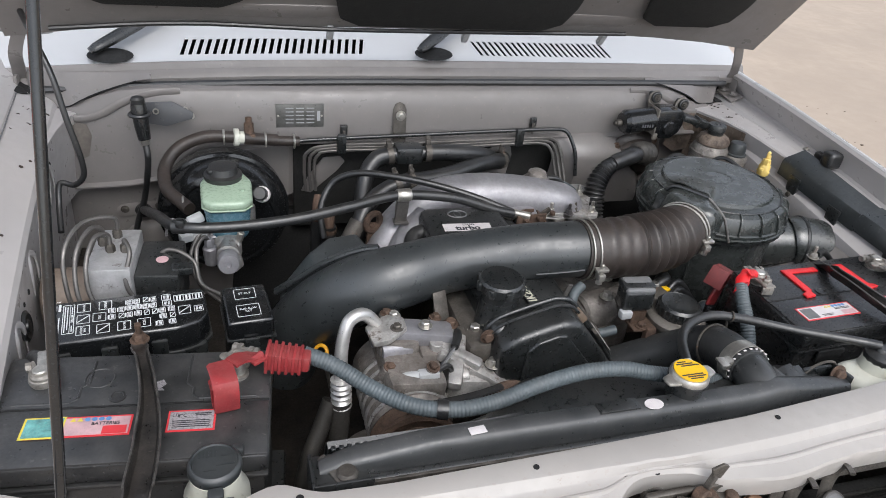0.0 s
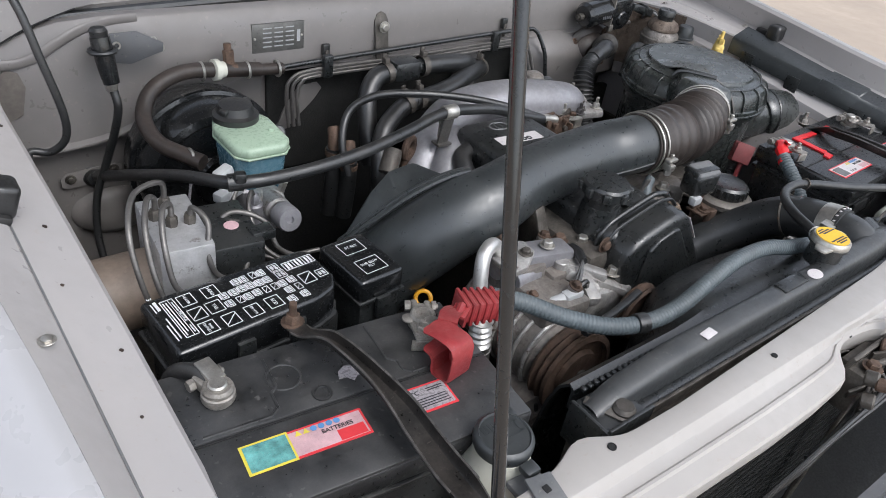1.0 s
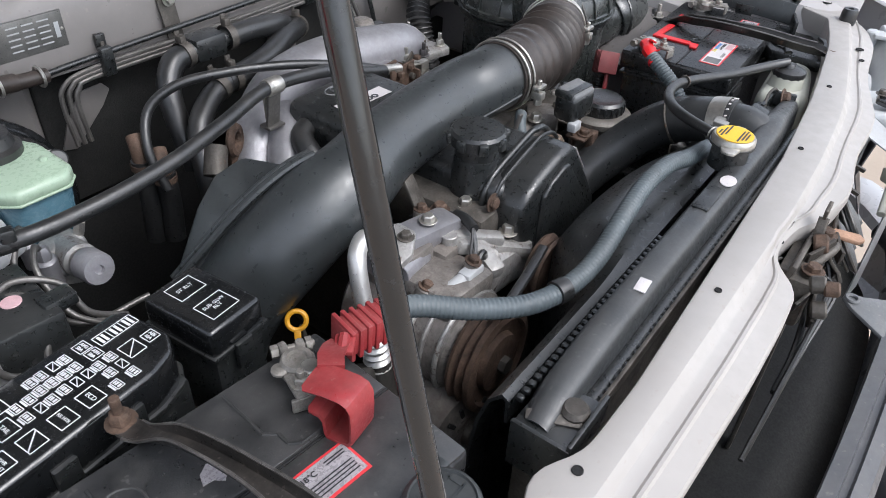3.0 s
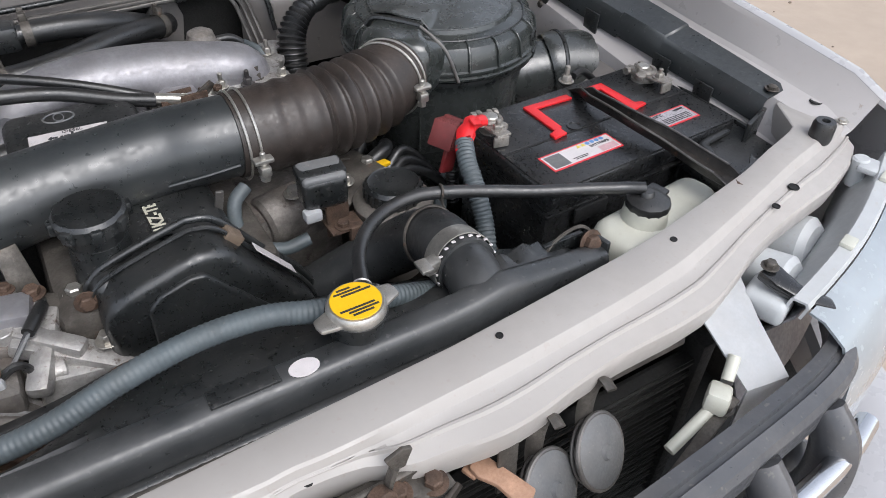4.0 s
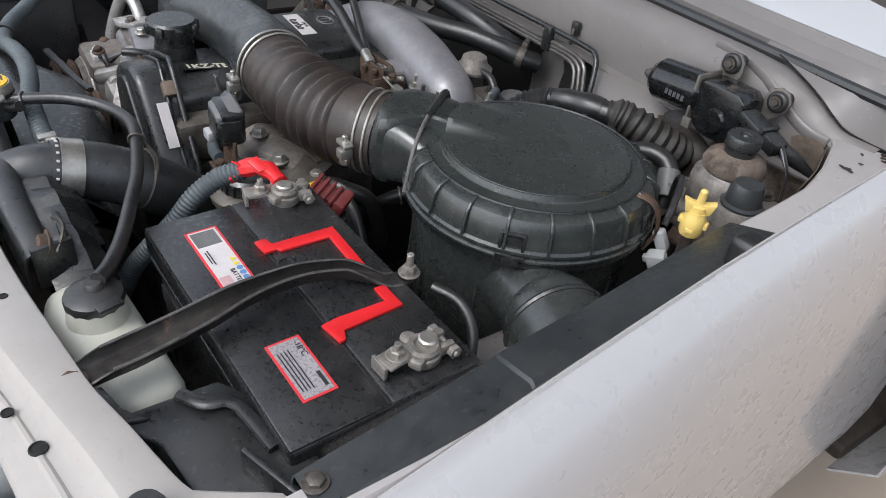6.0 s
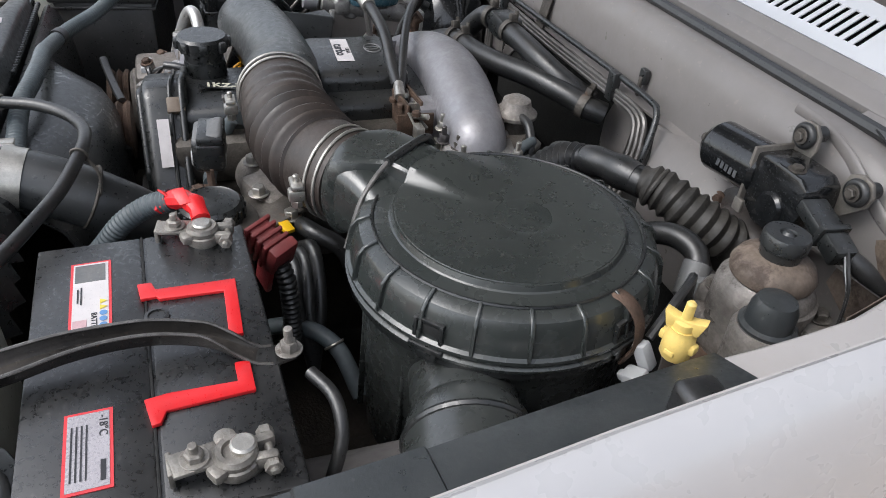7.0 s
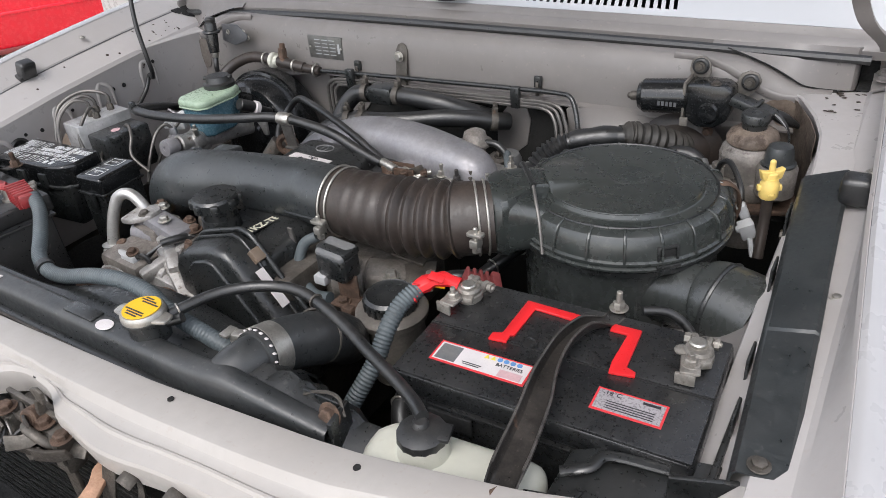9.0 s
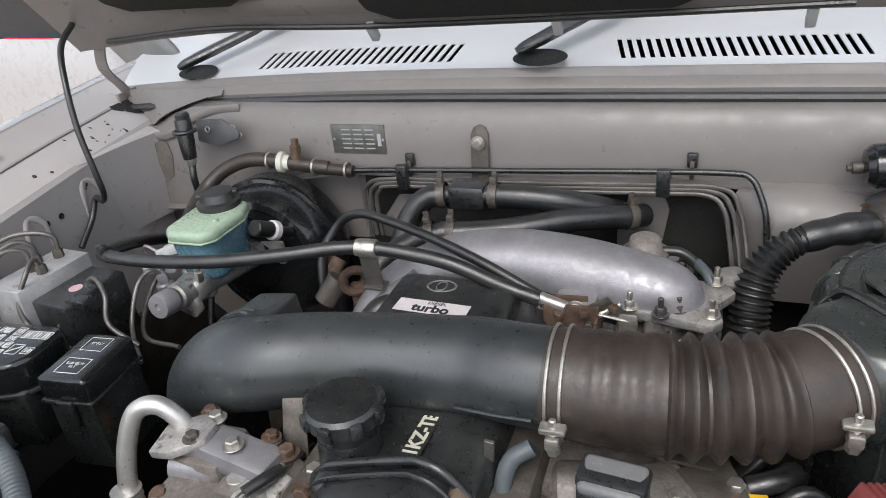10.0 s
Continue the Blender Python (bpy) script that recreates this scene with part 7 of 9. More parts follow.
# air conditioning compressor
ac = thing("ac_compressor", "dusty cast aluminium compressor with rusty belt pulley", "compressor")
part("housing", join(rod_between((-0.172, 0.200, 0.878), (-0.172, 0.350, 0.878), 0.060, 36, 0.006), put(box(0.085, 0.13, 0.035, 0.010), -0.165, 0.275, 0.935, 0, 6, 0), put(box(0.06, 0.06, 0.03, 0.008), -0.178, 0.305, 0.956), put(box(0.05, 0.05, 0.026, 0.008), -0.125, 0.285, 0.945), rod_between((-0.150, 0.31, 0.95), (-0.095, 0.30, 0.945), 0.017)), ALUDIRTY, ac)
part("manifold", join(rod_between((-0.215, 0.312, 0.962), (-0.165, 0.308, 0.968), 0.018, 18), rod_between((-0.205, 0.285, 0.955), (-0.160, 0.29, 0.955), 0.016, 18), put(box(0.10, 0.040, 0.026, 0.008), -0.145, 0.300, 0.968, 0, 5, -8), put(box(0.028, 0.03, 0.03, 0.006), -0.195, 0.298, 0.968)), SILVER, ac, "silver hose manifold")
for p in ((-0.178, 0.325, 0.983), (-0.138, 0.295, 0.984), (-0.21, 0.29, 0.972)):
    part("bolt", bolt(p, r=0.007, h=0.007), ZINC, ac)
part("pulley", turned(lathe([(0.020, 0), (0.058, 0.002), (0.060, 0.006), (0.053, 0.011), (0.060, 0.016), (0.053, 0.021), (0.060, 0.026), (0.060, 0.032), (0.052, 0.034), (0.050, 0.028), (0.035, 0.027), (0.033, 0.034), (0.012, 0.036)], 44), aim((-0.176, 0.198, 0.876), (-0.178, -1.0, 0.916))), RUST, ac, "rusty belt pulley")
part("pulley_nut", turned(lathe([(0.010, 0), (0.010, 0.010)], 6), aim((-0.176, 0.164, 0.877), (-0.176, -1, 0.916))), STEEL, ac)
part("small_plug", join(rod_between((-0.20, 0.235, 0.945), (-0.15, 0.228, 0.95), 0.008, 12), put(box(0.03, 0.016, 0.014, 0.003), -0.148, 0.228, 0.951)), LIGHTGREY, ac, "grey wire plug")
part("plug_wire", tube([(-0.135, 0.23, 0.955), (-0.12, 0.232, 0.96), (-0.112, 0.235, 0.945), (-0.115, 0.24, 0.91)], 0.004, 8, 5), RUBBER, ac)
aline = thing("ac_pipe", "bare aluminium refrigerant pipe bent in a loop", "pipe")
part("pipe", tube([(-0.200, 0.312, 0.966), (-0.212, 0.311, 0.990), (-0.230, 0.307, 1.006), (-0.250, 0.298, 1.000), (-0.260, 0.285, 0.970), (-0.263, 0.272, 0.930), (-0.263, 0.266, 0.895)], 0.0095, 16, 8), SILVERPIPE, aline)
part("spiral_fitting", tube([(-0.263, 0.267, 0.925), (-0.263, 0.265, 0.905), (-0.262, 0.262, 0.880)], 0.0135, 18, 6, ribs=(0.009, 0.004)), SILVERPIPE, aline, "ribbed hose fitting")
part("hose", tube([(-0.262, 0.262, 0.885), (-0.268, 0.246, 0.83), (-0.284, 0.226, 0.75), (-0.292, 0.21, 0.62)], 0.0135, 14, 5), DUSTYRUBBER, aline)
part("hose", tube([(-0.276, 0.270, 0.885), (-0.292, 0.254, 0.85), (-0.318, 0.226, 0.79), (-0.340, 0.21, 0.62)], 0.0125, 14, 5), DUSTYRUBBER, aline)
# alternator bracket, idler and belt
idl = thing("idler_pulley", "rusty idler pulley with drive belt", "pulley")
part("bracket", join(put(box(0.10, 0.08, 0.05, 0.010), -0.065, 0.262, 0.905, 0, 10, 0), put(box(0.11, 0.03, 0.018, 0.006), -0.075, 0.250, 0.935, 0, 22, -25), put(box(0.022, 0.09, 0.02, 0.006), -0.098, 0.255, 0.945, 15, 0, -20), rod_between((-0.11, 0.24, 0.93), (-0.085, 0.24, 0.93), 0.013)), ALU, idl, "cast aluminium bracket")
for p in ((-0.045, 0.245, 0.940), (-0.085, 0.285, 0.938)):
    part("bolt", bolt(p, r=0.008, h=0.010), ZINC, idl)
part("pulley", turned(lathe([(0.012, 0), (0.040, 0.002), (0.042, 0.006), (0.036, 0.012), (0.042, 0.018), (0.040, 0.022), (0.030, 0.018), (0.012, 0.020)], 32), aim((-0.035, 0.206, 0.905), (-0.035, -1, 0.93))), RUST, idl)
part("belt", tube([(-0.050, 0.194, 0.945), (-0.095, 0.184, 0.945), (-0.150, 0.172, 0.951), (-0.19, 0.165, 0.953)], 0.006, 8, 4, flat=0.6), RUBBER, idl, "black ribbed drive belt")
part("belt", tube([(0.005, 0.196, 0.90), (-0.005, 0.186, 0.85), (-0.02, 0.176, 0.78)], 0.006, 8, 4), RUBBER, idl)

# steel breather pipe along the engine and throttle cables
cab = thing("vacuum_pipe", "long black pipe crossing the bay to the engine", "pipe")
part("pipe", tube([(-0.559, 0.868, 0.882), (-0.553, 0.820, 0.906), (-0.535, 0.720, 0.957), (-0.508, 0.610, 1.008), (-0.474, 0.520, 1.039), (-0.400, 0.508, 1.041), (-0.300, 0.515, 1.045), (-0.210, 0.535, 1.051), (-0.150, 0.553, 1.055), (-0.110, 0.562, 1.054), (-0.070, 0.565, 1.050), (-0.01, 0.565, 1.040), (0.05, 0.560, 1.020), (0.095, 0.557, 1.008)], 0.0085, 14, 7), RUBBER, cab)
part("clip", join(turned(lathe([(0.010, -0.012), (0.0112, -0.010), (0.0112, 0.010), (0.010, 0.012)], 16), aim((-0.111, 0.562, 1.054), (0, 0.565, 1.052))), put(box(0.020, 0.004, 0.05, 0.001), -0.113, 0.568, 1.035)), ZINC, cab, "bright metal clip")
part("double_clip", join(rod_between((-0.482, 0.5235, 1.0385), (-0.464, 0.5175, 1.0395), 0.0112, 16), put(box(0.014, 0.012, 0.014, 0.003), -0.470, 0.512, 1.050, 0, 0, -18)), BLACK, cab, "black double pipe clip")
part("throttle_cable", tube([(-0.235, 0.640, 0.93), (-0.238, 0.660, 0.98), (-0.215, 0.680, 1.020), (-0.175, 0.668, 1.045), (-0.120, 0.640, 1.052), (-0.050, 0.610, 1.048), (0.02, 0.585, 1.034), (0.08, 0.566, 1.015), (0.105, 0.558, 1.006)], 0.0062, 12, 8), RUBBER, cab, "black throttle cable")
part("cable_end", join(rod_between((0.095, 0.558, 1.010), (0.125, 0.552, 1.004), 0.0075, 10), rod_between((0.120, 0.553, 1.005), (0.20, 0.556, 0.990), 0.0018, 6)), ZINC, cab)
brkt = thing("cable_bracket", "rusty throttle cable bracket with levers", "bracket")
part("plate", join(put(box(0.06, 0.004, 0.045, 0.001), 0.130, 0.552, 0.985, 0, 0, 5), put(box(0.004, 0.05, 0.03, 0.001), 0.158, 0.565, 0.98), put(box(0.05, 0.03, 0.004, 0.001), 0.12, 0.545, 0.96)), RUST, brkt)
part("lever", join(rod_between((0.15, 0.555, 0.99), (0.18, 0.575, 1.0), 0.004), rod_between((0.165, 0.55, 0.96), (0.195, 0.55, 0.975), 0.004), put(box(0.02, 0.012, 0.02, 0.003), 0.19, 0.56, 0.985)), ZINC, brkt)
for p in ((0.118, 0.545, 0.995), (0.145, 0.548, 0.998), (0.175, 0.56, 1.0)):
    part("nut", bolt(p, r=0.006, h=0.006, washer=False), RUST, brkt)
egr = thing("vacuum_actuator", "dusty round vacuum actuator on the inlet", "actuator")
part("dome", put(lathe([(0.025, 0), (0.029, 0.003), (0.029, 0.007), (0.021, 0.013), (0.018, 0.024), (0.011, 0.028)], 26), 0.195, 0.690, 1.000), ALUDIRTY, egr)
part("body", put(lathe([(0.016, 0.90), (0.018, 1.002)], 20), 0.195, 0.690, 0), STEEL, egr)
part("lower_dome", put(lathe([(0.026, 0.90), (0.027, 0.945), (0.022, 0.956), (0.008, 0.960)], 22), 0.214, 0.765, 0), GREYPLASTIC, egr, "dark grey domed valve")
part("pipe", tube([(0.212, 0.690, 1.008), (0.240, 0.690, 1.006), (0.262, 0.685, 0.98), (0.268, 0.67, 0.93)], 0.006, 10, 6), RUBBER, egr)
part("hose", tube([(0.255, 0.690, 0.995), (0.270, 0.665, 0.99), (0.280, 0.650, 0.96), (0.282, 0.645, 0.92)], 0.0065, 10, 6), GREYHOSE, egr)
part("union", put(lathe([(0.022, 0), (0.026, 0.006), (0.024, 0.02), (0.012, 0.026)], 20), 0.300, 0.700, 0.955), ALU, egr)
lift = thing("lifting_eye", "rusty engine lifting eye", "bracket")
part("eye", join(turned(torus(0.016, 0.006, 20, 8), pose(-0.155, 0.595, 0.985, 90, 0, 30)), put(box(0.02, 0.01, 0.05, 0.003), -0.155, 0.600, 0.955)), RUST, lift)
part("pipe_stub", rod_between((-0.20, 0.585, 0.955), (-0.18, 0.60, 0.985), 0.015), STEEL, lift)

# ---- things on the right of the bay ----
ps = thing("steering_fluid_reservoir", "power steering reservoir with black knurled cap", "reservoir")
part("body", put(lathe([(0.036, 0.85), (0.040, 0.90), (0.041, 0.940), (0.047, 0.944), (0.048, 0.952), (0.044, 0.956), (0.036, 0.958)], 32), 0.293, 0.297, 0), LIGHTBRONZE, ps, "dull metal body with a rolled rim")
pc = part("cap", put(lathe([(0.033, 0), (0.034, 0.003), (0.034, 0.018), (0.030, 0.022), (0.028, 0.0205), (0.008, 0.0205)], 32), 0.293, 0.297, 0.956), BLACK, ps, "black screw cap")
for i in range(20):
    a = radians(18 * i)
    part("cap_rib", put(box(0.003, 0.004, 0.014, 0.001), 0.293 + 0.0345 * math.cos(a), 0.297 + 0.0345 * math.sin(a), 0.966, 0, 0, 18 * i), BLACK, pc)
vs = thing("vacuum_switch_valve", "small grey-black valve box on a rusty bracket", "valve")
part("box", join(put(box(0.052, 0.036, 0.040, 0.008, 3), 0.208, 0.303, 0.996, 0, 0, -6), put(box(0.054, 0.030, 0.012, 0.004), 0.208, 0.306, 1.016, 0, 0, -6)), BLACK, vs)
part("lid", put(box(0.050, 0.034, 0.012, 0.005, 3), 0.208, 0.303, 1.016, 12, 0, -6), GREYPLASTIC, vs, "worn grey lid")
part("plug", put(box(0.02, 0.014, 0.014, 0.003), 0.188, 0.288, 0.974), LIGHTGREY, vs, "light grey plug")
part("bracket", join(put(box(0.030, 0.004, 0.055, 0.001), 0.222, 0.300, 0.955, 0, 0, 10), put(box(0.040, 0.030, 0.004, 0.001), 0.225, 0.292, 0.945), put(box(0.018, 0.012, 0.05, 0.003), 0.235, 0.278, 0.925)), RUST, vs)
part("bracket_bolt", bolt((0.222, 0.285, 0.948), r=0.007), RUST, vs)
part("hose", tube([(0.135, 0.345, 0.995), (0.118, 0.335, 0.985), (0.113, 0.322, 0.960), (0.125, 0.310, 0.940), (0.155, 0.300, 0.930), (0.185, 0.298, 0.935)], 0.008, 12, 7), GREYHOSE, vs, "blue-grey rubber hose")
stay = thing("steel_stay", "upright bare steel stay", "bracket")
part("bar", put(box(0.009, 0.004, 0.075, 0.001), 0.098, 0.335, 0.975, 12, 8, 0), PIPE, stay)
inj = thing("injection_pump", "dirty cast injection pump under the intake bellows", "pump")
part("casting", join(put(box(0.13, 0.16, 0.10, 0.02), 0.185, 0.42, 0.895), rod_between((0.15, 0.36, 0.925), (0.21, 0.37, 0.93), 0.032, 22, 0.005), rod_between((0.22, 0.345, 0.93), (0.25, 0.40, 0.935), 0.022, 18, 0.004), put(box(0.06, 0.05, 0.03, 0.008), 0.235, 0.365, 0.945, 0, 10, 30)), ALUDIRTY, inj)
part("plate", join(put(box(0.08, 0.06, 0.005, 0.002), 0.270, 0.365, 0.950, 8, -6, 25), put(box(0.05, 0.03, 0.004, 0.001), 0.255, 0.40, 0.965, 0, 15, 10)), STEEL, inj, "bent dirty plate")
for p in ((0.231, 0.425, 0.945), (0.19, 0.35, 0.962), (0.255, 0.35, 0.957), (0.30, 0.38, 0.95)):
    part("bolt", bolt(p, r=0.008, h=0.009), ZINC, inj)
part("bung", put(lathe([(0.012, 0), (0.014, 0.008), (0.010, 0.018), (0.006, 0.020)], 16), 0.231, 0.440, 0.925), BROWNGOLD, inj, "brass coloured fitting")
part("yellow_tag", put(box(0.018, 0.012, 0.005, 0.001), 0.318, 0.372, 0.950, 0, 10, 20), CAPYELLOW, inj, "yellow tag")
part("loom", tube([(0.31, 0.39, 0.945), (0.335, 0.40, 0.95), (0.35, 0.43, 0.93), (0.35, 0.45, 0.86)], 0.010, 10, 6), RUBBER, inj)

pos = thing("starter_cable", "corrugated grey battery cable with red taped end", "cable")
part("conduit", tube([(0.366, 0.262, 1.028), (0.357, 0.240, 1.018), (0.353, 0.215, 1.000), (0.350, 0.190, 0.970), (0.340, 0.165, 0.940), (0.325, 0.145, 0.905), (0.31, 0.13, 0.86)], 0.0104, 18, 8, ribs=(0.0046, 0.0012)), GREYHOSE, pos)
part("taped_end", join(tube([(0.361, 0.252, 1.022, 0.0118), (0.366, 0.261, 1.029, 0.0096), (0.373, 0.270, 1.033, 0.0116), (0.381, 0.276, 1.036, 0.0084), (0.389, 0.282, 1.036, 0.0106), (0.397, 0.285, 1.034, 0.0080), (0.408, 0.287, 1.031, 0.0088)], seg=9, n=2, flat=0.85), put(prism([(-0.010, -0.004), (0.008, -0.006), (0.012, 0.004), (-0.006, 0.007)], 0, 0.002, 0.0006), 0.386, 0.272, 1.043, 25, 20, 30), put(prism([(-0.008, -0.003), (0.009, -0.005), (0.006, 0.006)], 0, 0.002, 0.0006), 0.368, 0.258, 1.036, -20, 30, 60)), REDTAPE, pos, "glossy red tape")
bootr = thing("red_cable_boot", "dark red ribbed cable boot behind the battery", "boot")
m = pose(0.396, 0.345, 0.986, 8, 24, 38)
part("sleeve", turned(join(box(0.040, 0.024, 0.028, 0.003), put(box(0.012, 0.030, 0.036, 0.003), 0.018, 0, 0.002)), m), DARKRED, bootr, "boxy dark red sleeve")
for k in range(4):
    part("sleeve_rib", turned(put(box(0.0042, 0.031, 0.034, 0.0012), -0.018 + 0.0085 * k, 0, 0), m), DARKRED, bootr)
part("tail", tube([(0.408, 0.354, 0.97, 0.009), (0.415, 0.360, 0.94, 0.009), (0.42, 0.362, 0.86, 0.009)], seg=12, n=6, ribs=(0.006, 0.002)), RUBBER, bootr)
part("flap", put(box(0.026, 0.007, 0.045, 0.003), 0.398, 0.340, 0.955, 0, 20, 20), RED, bootr)
for k in range(3):
    part("lead", tube([(0.33, 0.36 + 0.012 * k, 0.93), (0.36, 0.375 + 0.010 * k, 0.925 + 0.01 * k), (0.40, 0.37 + 0.012 * k, 0.90), (0.43, 0.38, 0.84)], 0.007, 10, 5), RUBBER, bootr)
negc = thing("earth_cable", "black earth cable behind the battery", "cable")
part("cable", tube([(0.600, 0.352, 1.012), (0.625, 0.365, 1.008), (0.648, 0.366, 0.992), (0.664, 0.355, 0.965), (0.668, 0.345, 0.92)], 0.0052, 12, 7), RUBBER, negc)

wash = thing("overflow_tank", "milky plastic overflow tank with a black cap", "tank")
bm = prism([(-0.085, -0.030), (-0.05, -0.042), (0.075, -0.030), (0.092, -0.01), (0.085, 0.030), (-0.07, 0.032), (-0.088, 0.01)], 0, 0.19, 0.016, 3)
part("tank", put(bm, 0.512, 0.092, 0.805, 0, 0, 6), TANK, wash)
part("neck", put(lathe([(0.026, 0), (0.024, 0.010), (0.0235, 0.022)], 26), 0.486, 0.088, 0.992), TANK, wash)
part("cap", join(put(lathe([(0.0235, 0), (0.0245, 0.003), (0.0235, 0.009), (0.018, 0.012), (0.008, 0.014)], 14), 0.486, 0.088, 1.010), put(box(0.038, 0.022, 0.005, 0.002), 0.494, 0.092, 1.019, 0, 0, 15), put(lathe([(0.009, 0), (0.008, 0.008), (0.006, 0.011)], 14), 0.484, 0.090, 1.018)), RUBBER, wash, "dusty black cap with a hose stub")
oh = thing("overflow_hose", "black rubber overflow hose arching to the tank", "hose")
part("hose", tube([(0.150, 0.079, 1.041), (0.158, 0.100, 1.043), (0.172, 0.133, 1.044), (0.195, 0.161, 1.043), (0.225, 0.179, 1.042), (0.260, 0.184, 1.042), (0.298, 0.177, 1.038), (0.339, 0.165, 1.032), (0.384, 0.146, 1.028), (0.431, 0.126, 1.027), (0.465, 0.108, 1.028), (0.484, 0.094, 1.030)], 0.0066, 14, 8), RUBBER, oh)
part("spring_clip", turned(torus(0.0078, 0.0012, 16, 6), aim((0.156, 0.095, 1.043), (0.165, 0.115, 1.044))), ZINC, oh)
part("tie", join(turned(torus(0.0075, 0.0015, 16, 6), aim((0.285, 0.180, 1.040), (0.32, 0.171, 1.035))), tube([(0.285, 0.186, 1.036), (0.296, 0.196, 1.02), (0.300, 0.190, 0.99)], 0.0018, 6, 4)), STEEL, oh)
tray = thing("side_tray", "black plastic splash tray beside the battery", "tray")
part("tray", put(prism([(0.606, 0.062), (0.645, 0.092), (0.70, 0.100), (0.722, 0.106), (0.728, 0.190), (0.64, 0.170), (0.606, 0.148)], 0.980, 1.000, 0.004, 2), 0, 0, 0), BLACK, tray)
part("tray_ridge", tube([(0.608, 0.118, 1.001), (0.630, 0.130, 1.006), (0.640, 0.150, 1.005), (0.69, 0.160, 1.003)], 0.006, 10, 5, flat=0.6), BLACK, tray)
part("wall", join(put(box(0.006, 0.26, 0.15, 0.002), 0.722, 0.27, 0.93), put(box(0.055, 0.006, 0.05, 0.002), 0.72, 0.145, 1.0, 0, 0, 20)), BLACK, tray)
part("lug", join(put(prism([(-0.020, -0.014), (0.012, -0.014), (0.030, 0.02), (0.010, 0.012), (-0.018, 0.012)], 0, 0.005, 0.0015), 0.618, 0.062, 1.0215, 0, 0, 15)), BLACK, tray, "black bracket ear")
part("lug_hole", put(torus(0.006, 0.0015, 16, 6), 0.614, 0.060, 1.0268), ZINC, tray)
# latch frames and wire tie on the filter lid
for ang in (-47.0, 22.0, 100.0, 200.0):
    a = radians(ang)
    m = Matrix.Translation((CX + 0.138 * math.cos(a), CY + 0.138 * math.sin(a), 1.028)) @ pose(0, 0, 0, 0, 0, ang)
    la_ = part("latch", turned(join(put(box(0.004, 0.026, 0.0035, 0.0008), 0.000, 0, 0.012), put(box(0.004, 0.0035, 0.026, 0.0008), 0.001, 0.0115, 0.000), put(box(0.004, 0.0035, 0.026, 0.0008), 0.001, -0.0115, 0.000), put(box(0.005, 0.030, 0.005, 0.001), 0.004, 0, -0.012), put(box(0.005, 0.020, 0.008, 0.001), 0.003, 0, -0.019)), m), BLACK, air, "black lid latch")
    part("latch_tongue", turned(put(box(0.003, 0.019, 0.016, 0.001), -0.0006, 0, 0.001), m), HOLE, la_)
part("rim_flange", put(lathe([(0.134, 1.002), (0.1405, 1.003), (0.1405, 1.0085), (0.134, 1.0095)], 72), CX, CY, 0), BLACK, air)
part("wire_clip", tube([(0.419, 0.456, 1.079), (0.4305, 0.4395, 1.067), (0.442, 0.4245, 1.050), (0.453, 0.410, 1.012)], 0.0024, 8, 5), PIPE, air, "bare wire clip")
part("wire_clip", tube([(0.372, 0.515, 1.068), (0.380, 0.505, 1.080), (0.400, 0.480, 1.0815), (0.420, 0.455, 1.080)], 0.0042, 8, 5), BLACK, air)
part("rust_clip", tube([(0.608, 0.588, 1.056), (0.624, 0.597, 1.056), (0.636, 0.604, 1.044), (0.640, 0.606, 1.020), (0.634, 0.602, 0.998)], 0.0075, 8, 5, flat=0.3), RUST, air, "rusty spring clip")
part("lid_edge", put(torus(0.1200, 0.0015, 72, 6), CX, CY, 1.0588), BLACK, air)
part("snorkel_collar", turned(torus(0.0500, 0.0038, 36, 8), aim((0.660, 0.4615, 0.966), (0.70, 0.450, 0.964))), BLACK, air)

# ---- front of the car ----
lamp = thing("headlamp", "clouded white headlamp unit at the wing's front", "headlamp")
LA, LB = Vector((0.530, -0.077, 0.990)), Vector((0.788, 0.012, 1.024))
ld = (LB - LA).normalized()
ln = Vector((ld.y, -ld.x, 0)).normalized()


def lamp_rows(profile, a=0.0, b=1.0, n=13, bow=0.012):
    rows = []
    for t in np.linspace(a, b, n):
        base = LA + (LB - LA) * float(t) + ln * (bow * math.sin(math.pi * float(t)))
        rows.append([tuple(base + ln * f + Vector((0, 0, z))) for f, z in profile])
    return rows


part("housing", sheet(lamp_rows(((-0.034, -0.20), (-0.034, -0.06), (-0.022, -0.030), (-0.008, -0.014), (-0.006, -0.001), (-0.004, 0.001), (0.010, 0.001), (0.013, -0.005), (0.010, -0.02))), 0.003), LIGHTGREYWHITE, lamp, "pale grey lamp housing")
part("lens", sheet(lamp_rows(((0.0145, -0.0065), (0.030, -0.010), (0.055, -0.028), (0.075, -0.070), (0.085, -0.13), (0.088, -0.20))), 0.003), LENS, lamp, "clouded lens")
part("reflector", sheet(lamp_rows(((0.004, -0.02), (-0.02, -0.06), (-0.03, -0.12), (0.0, -0.19))), 0.002), SILVER, lamp)
part("bulge", join(rod_between((0.566, 0.012, 0.948), (0.578, -0.045, 0.962), 0.029, 28, 0.006), rod_between((0.645, 0.040, 0.935), (0.658, -0.015, 0.950), 0.038, 28, 0.008), put(box(0.045, 0.045, 0.03, 0.008, 3), 0.536, -0.048, 0.965, 0, 0, 18)), LIGHTGREYWHITE, lamp, "pale grey lamp back")
for t in (0.375, 0.83):
    p = LA + (LB - LA) * t + ln * 0.012
    part("lens_clip", put(box(0.020, 0.014, 0.006, 0.002), p.x, p.y, p.z + 0.002, 0, 0, 17), TANK, lamp, "yellowed clip")
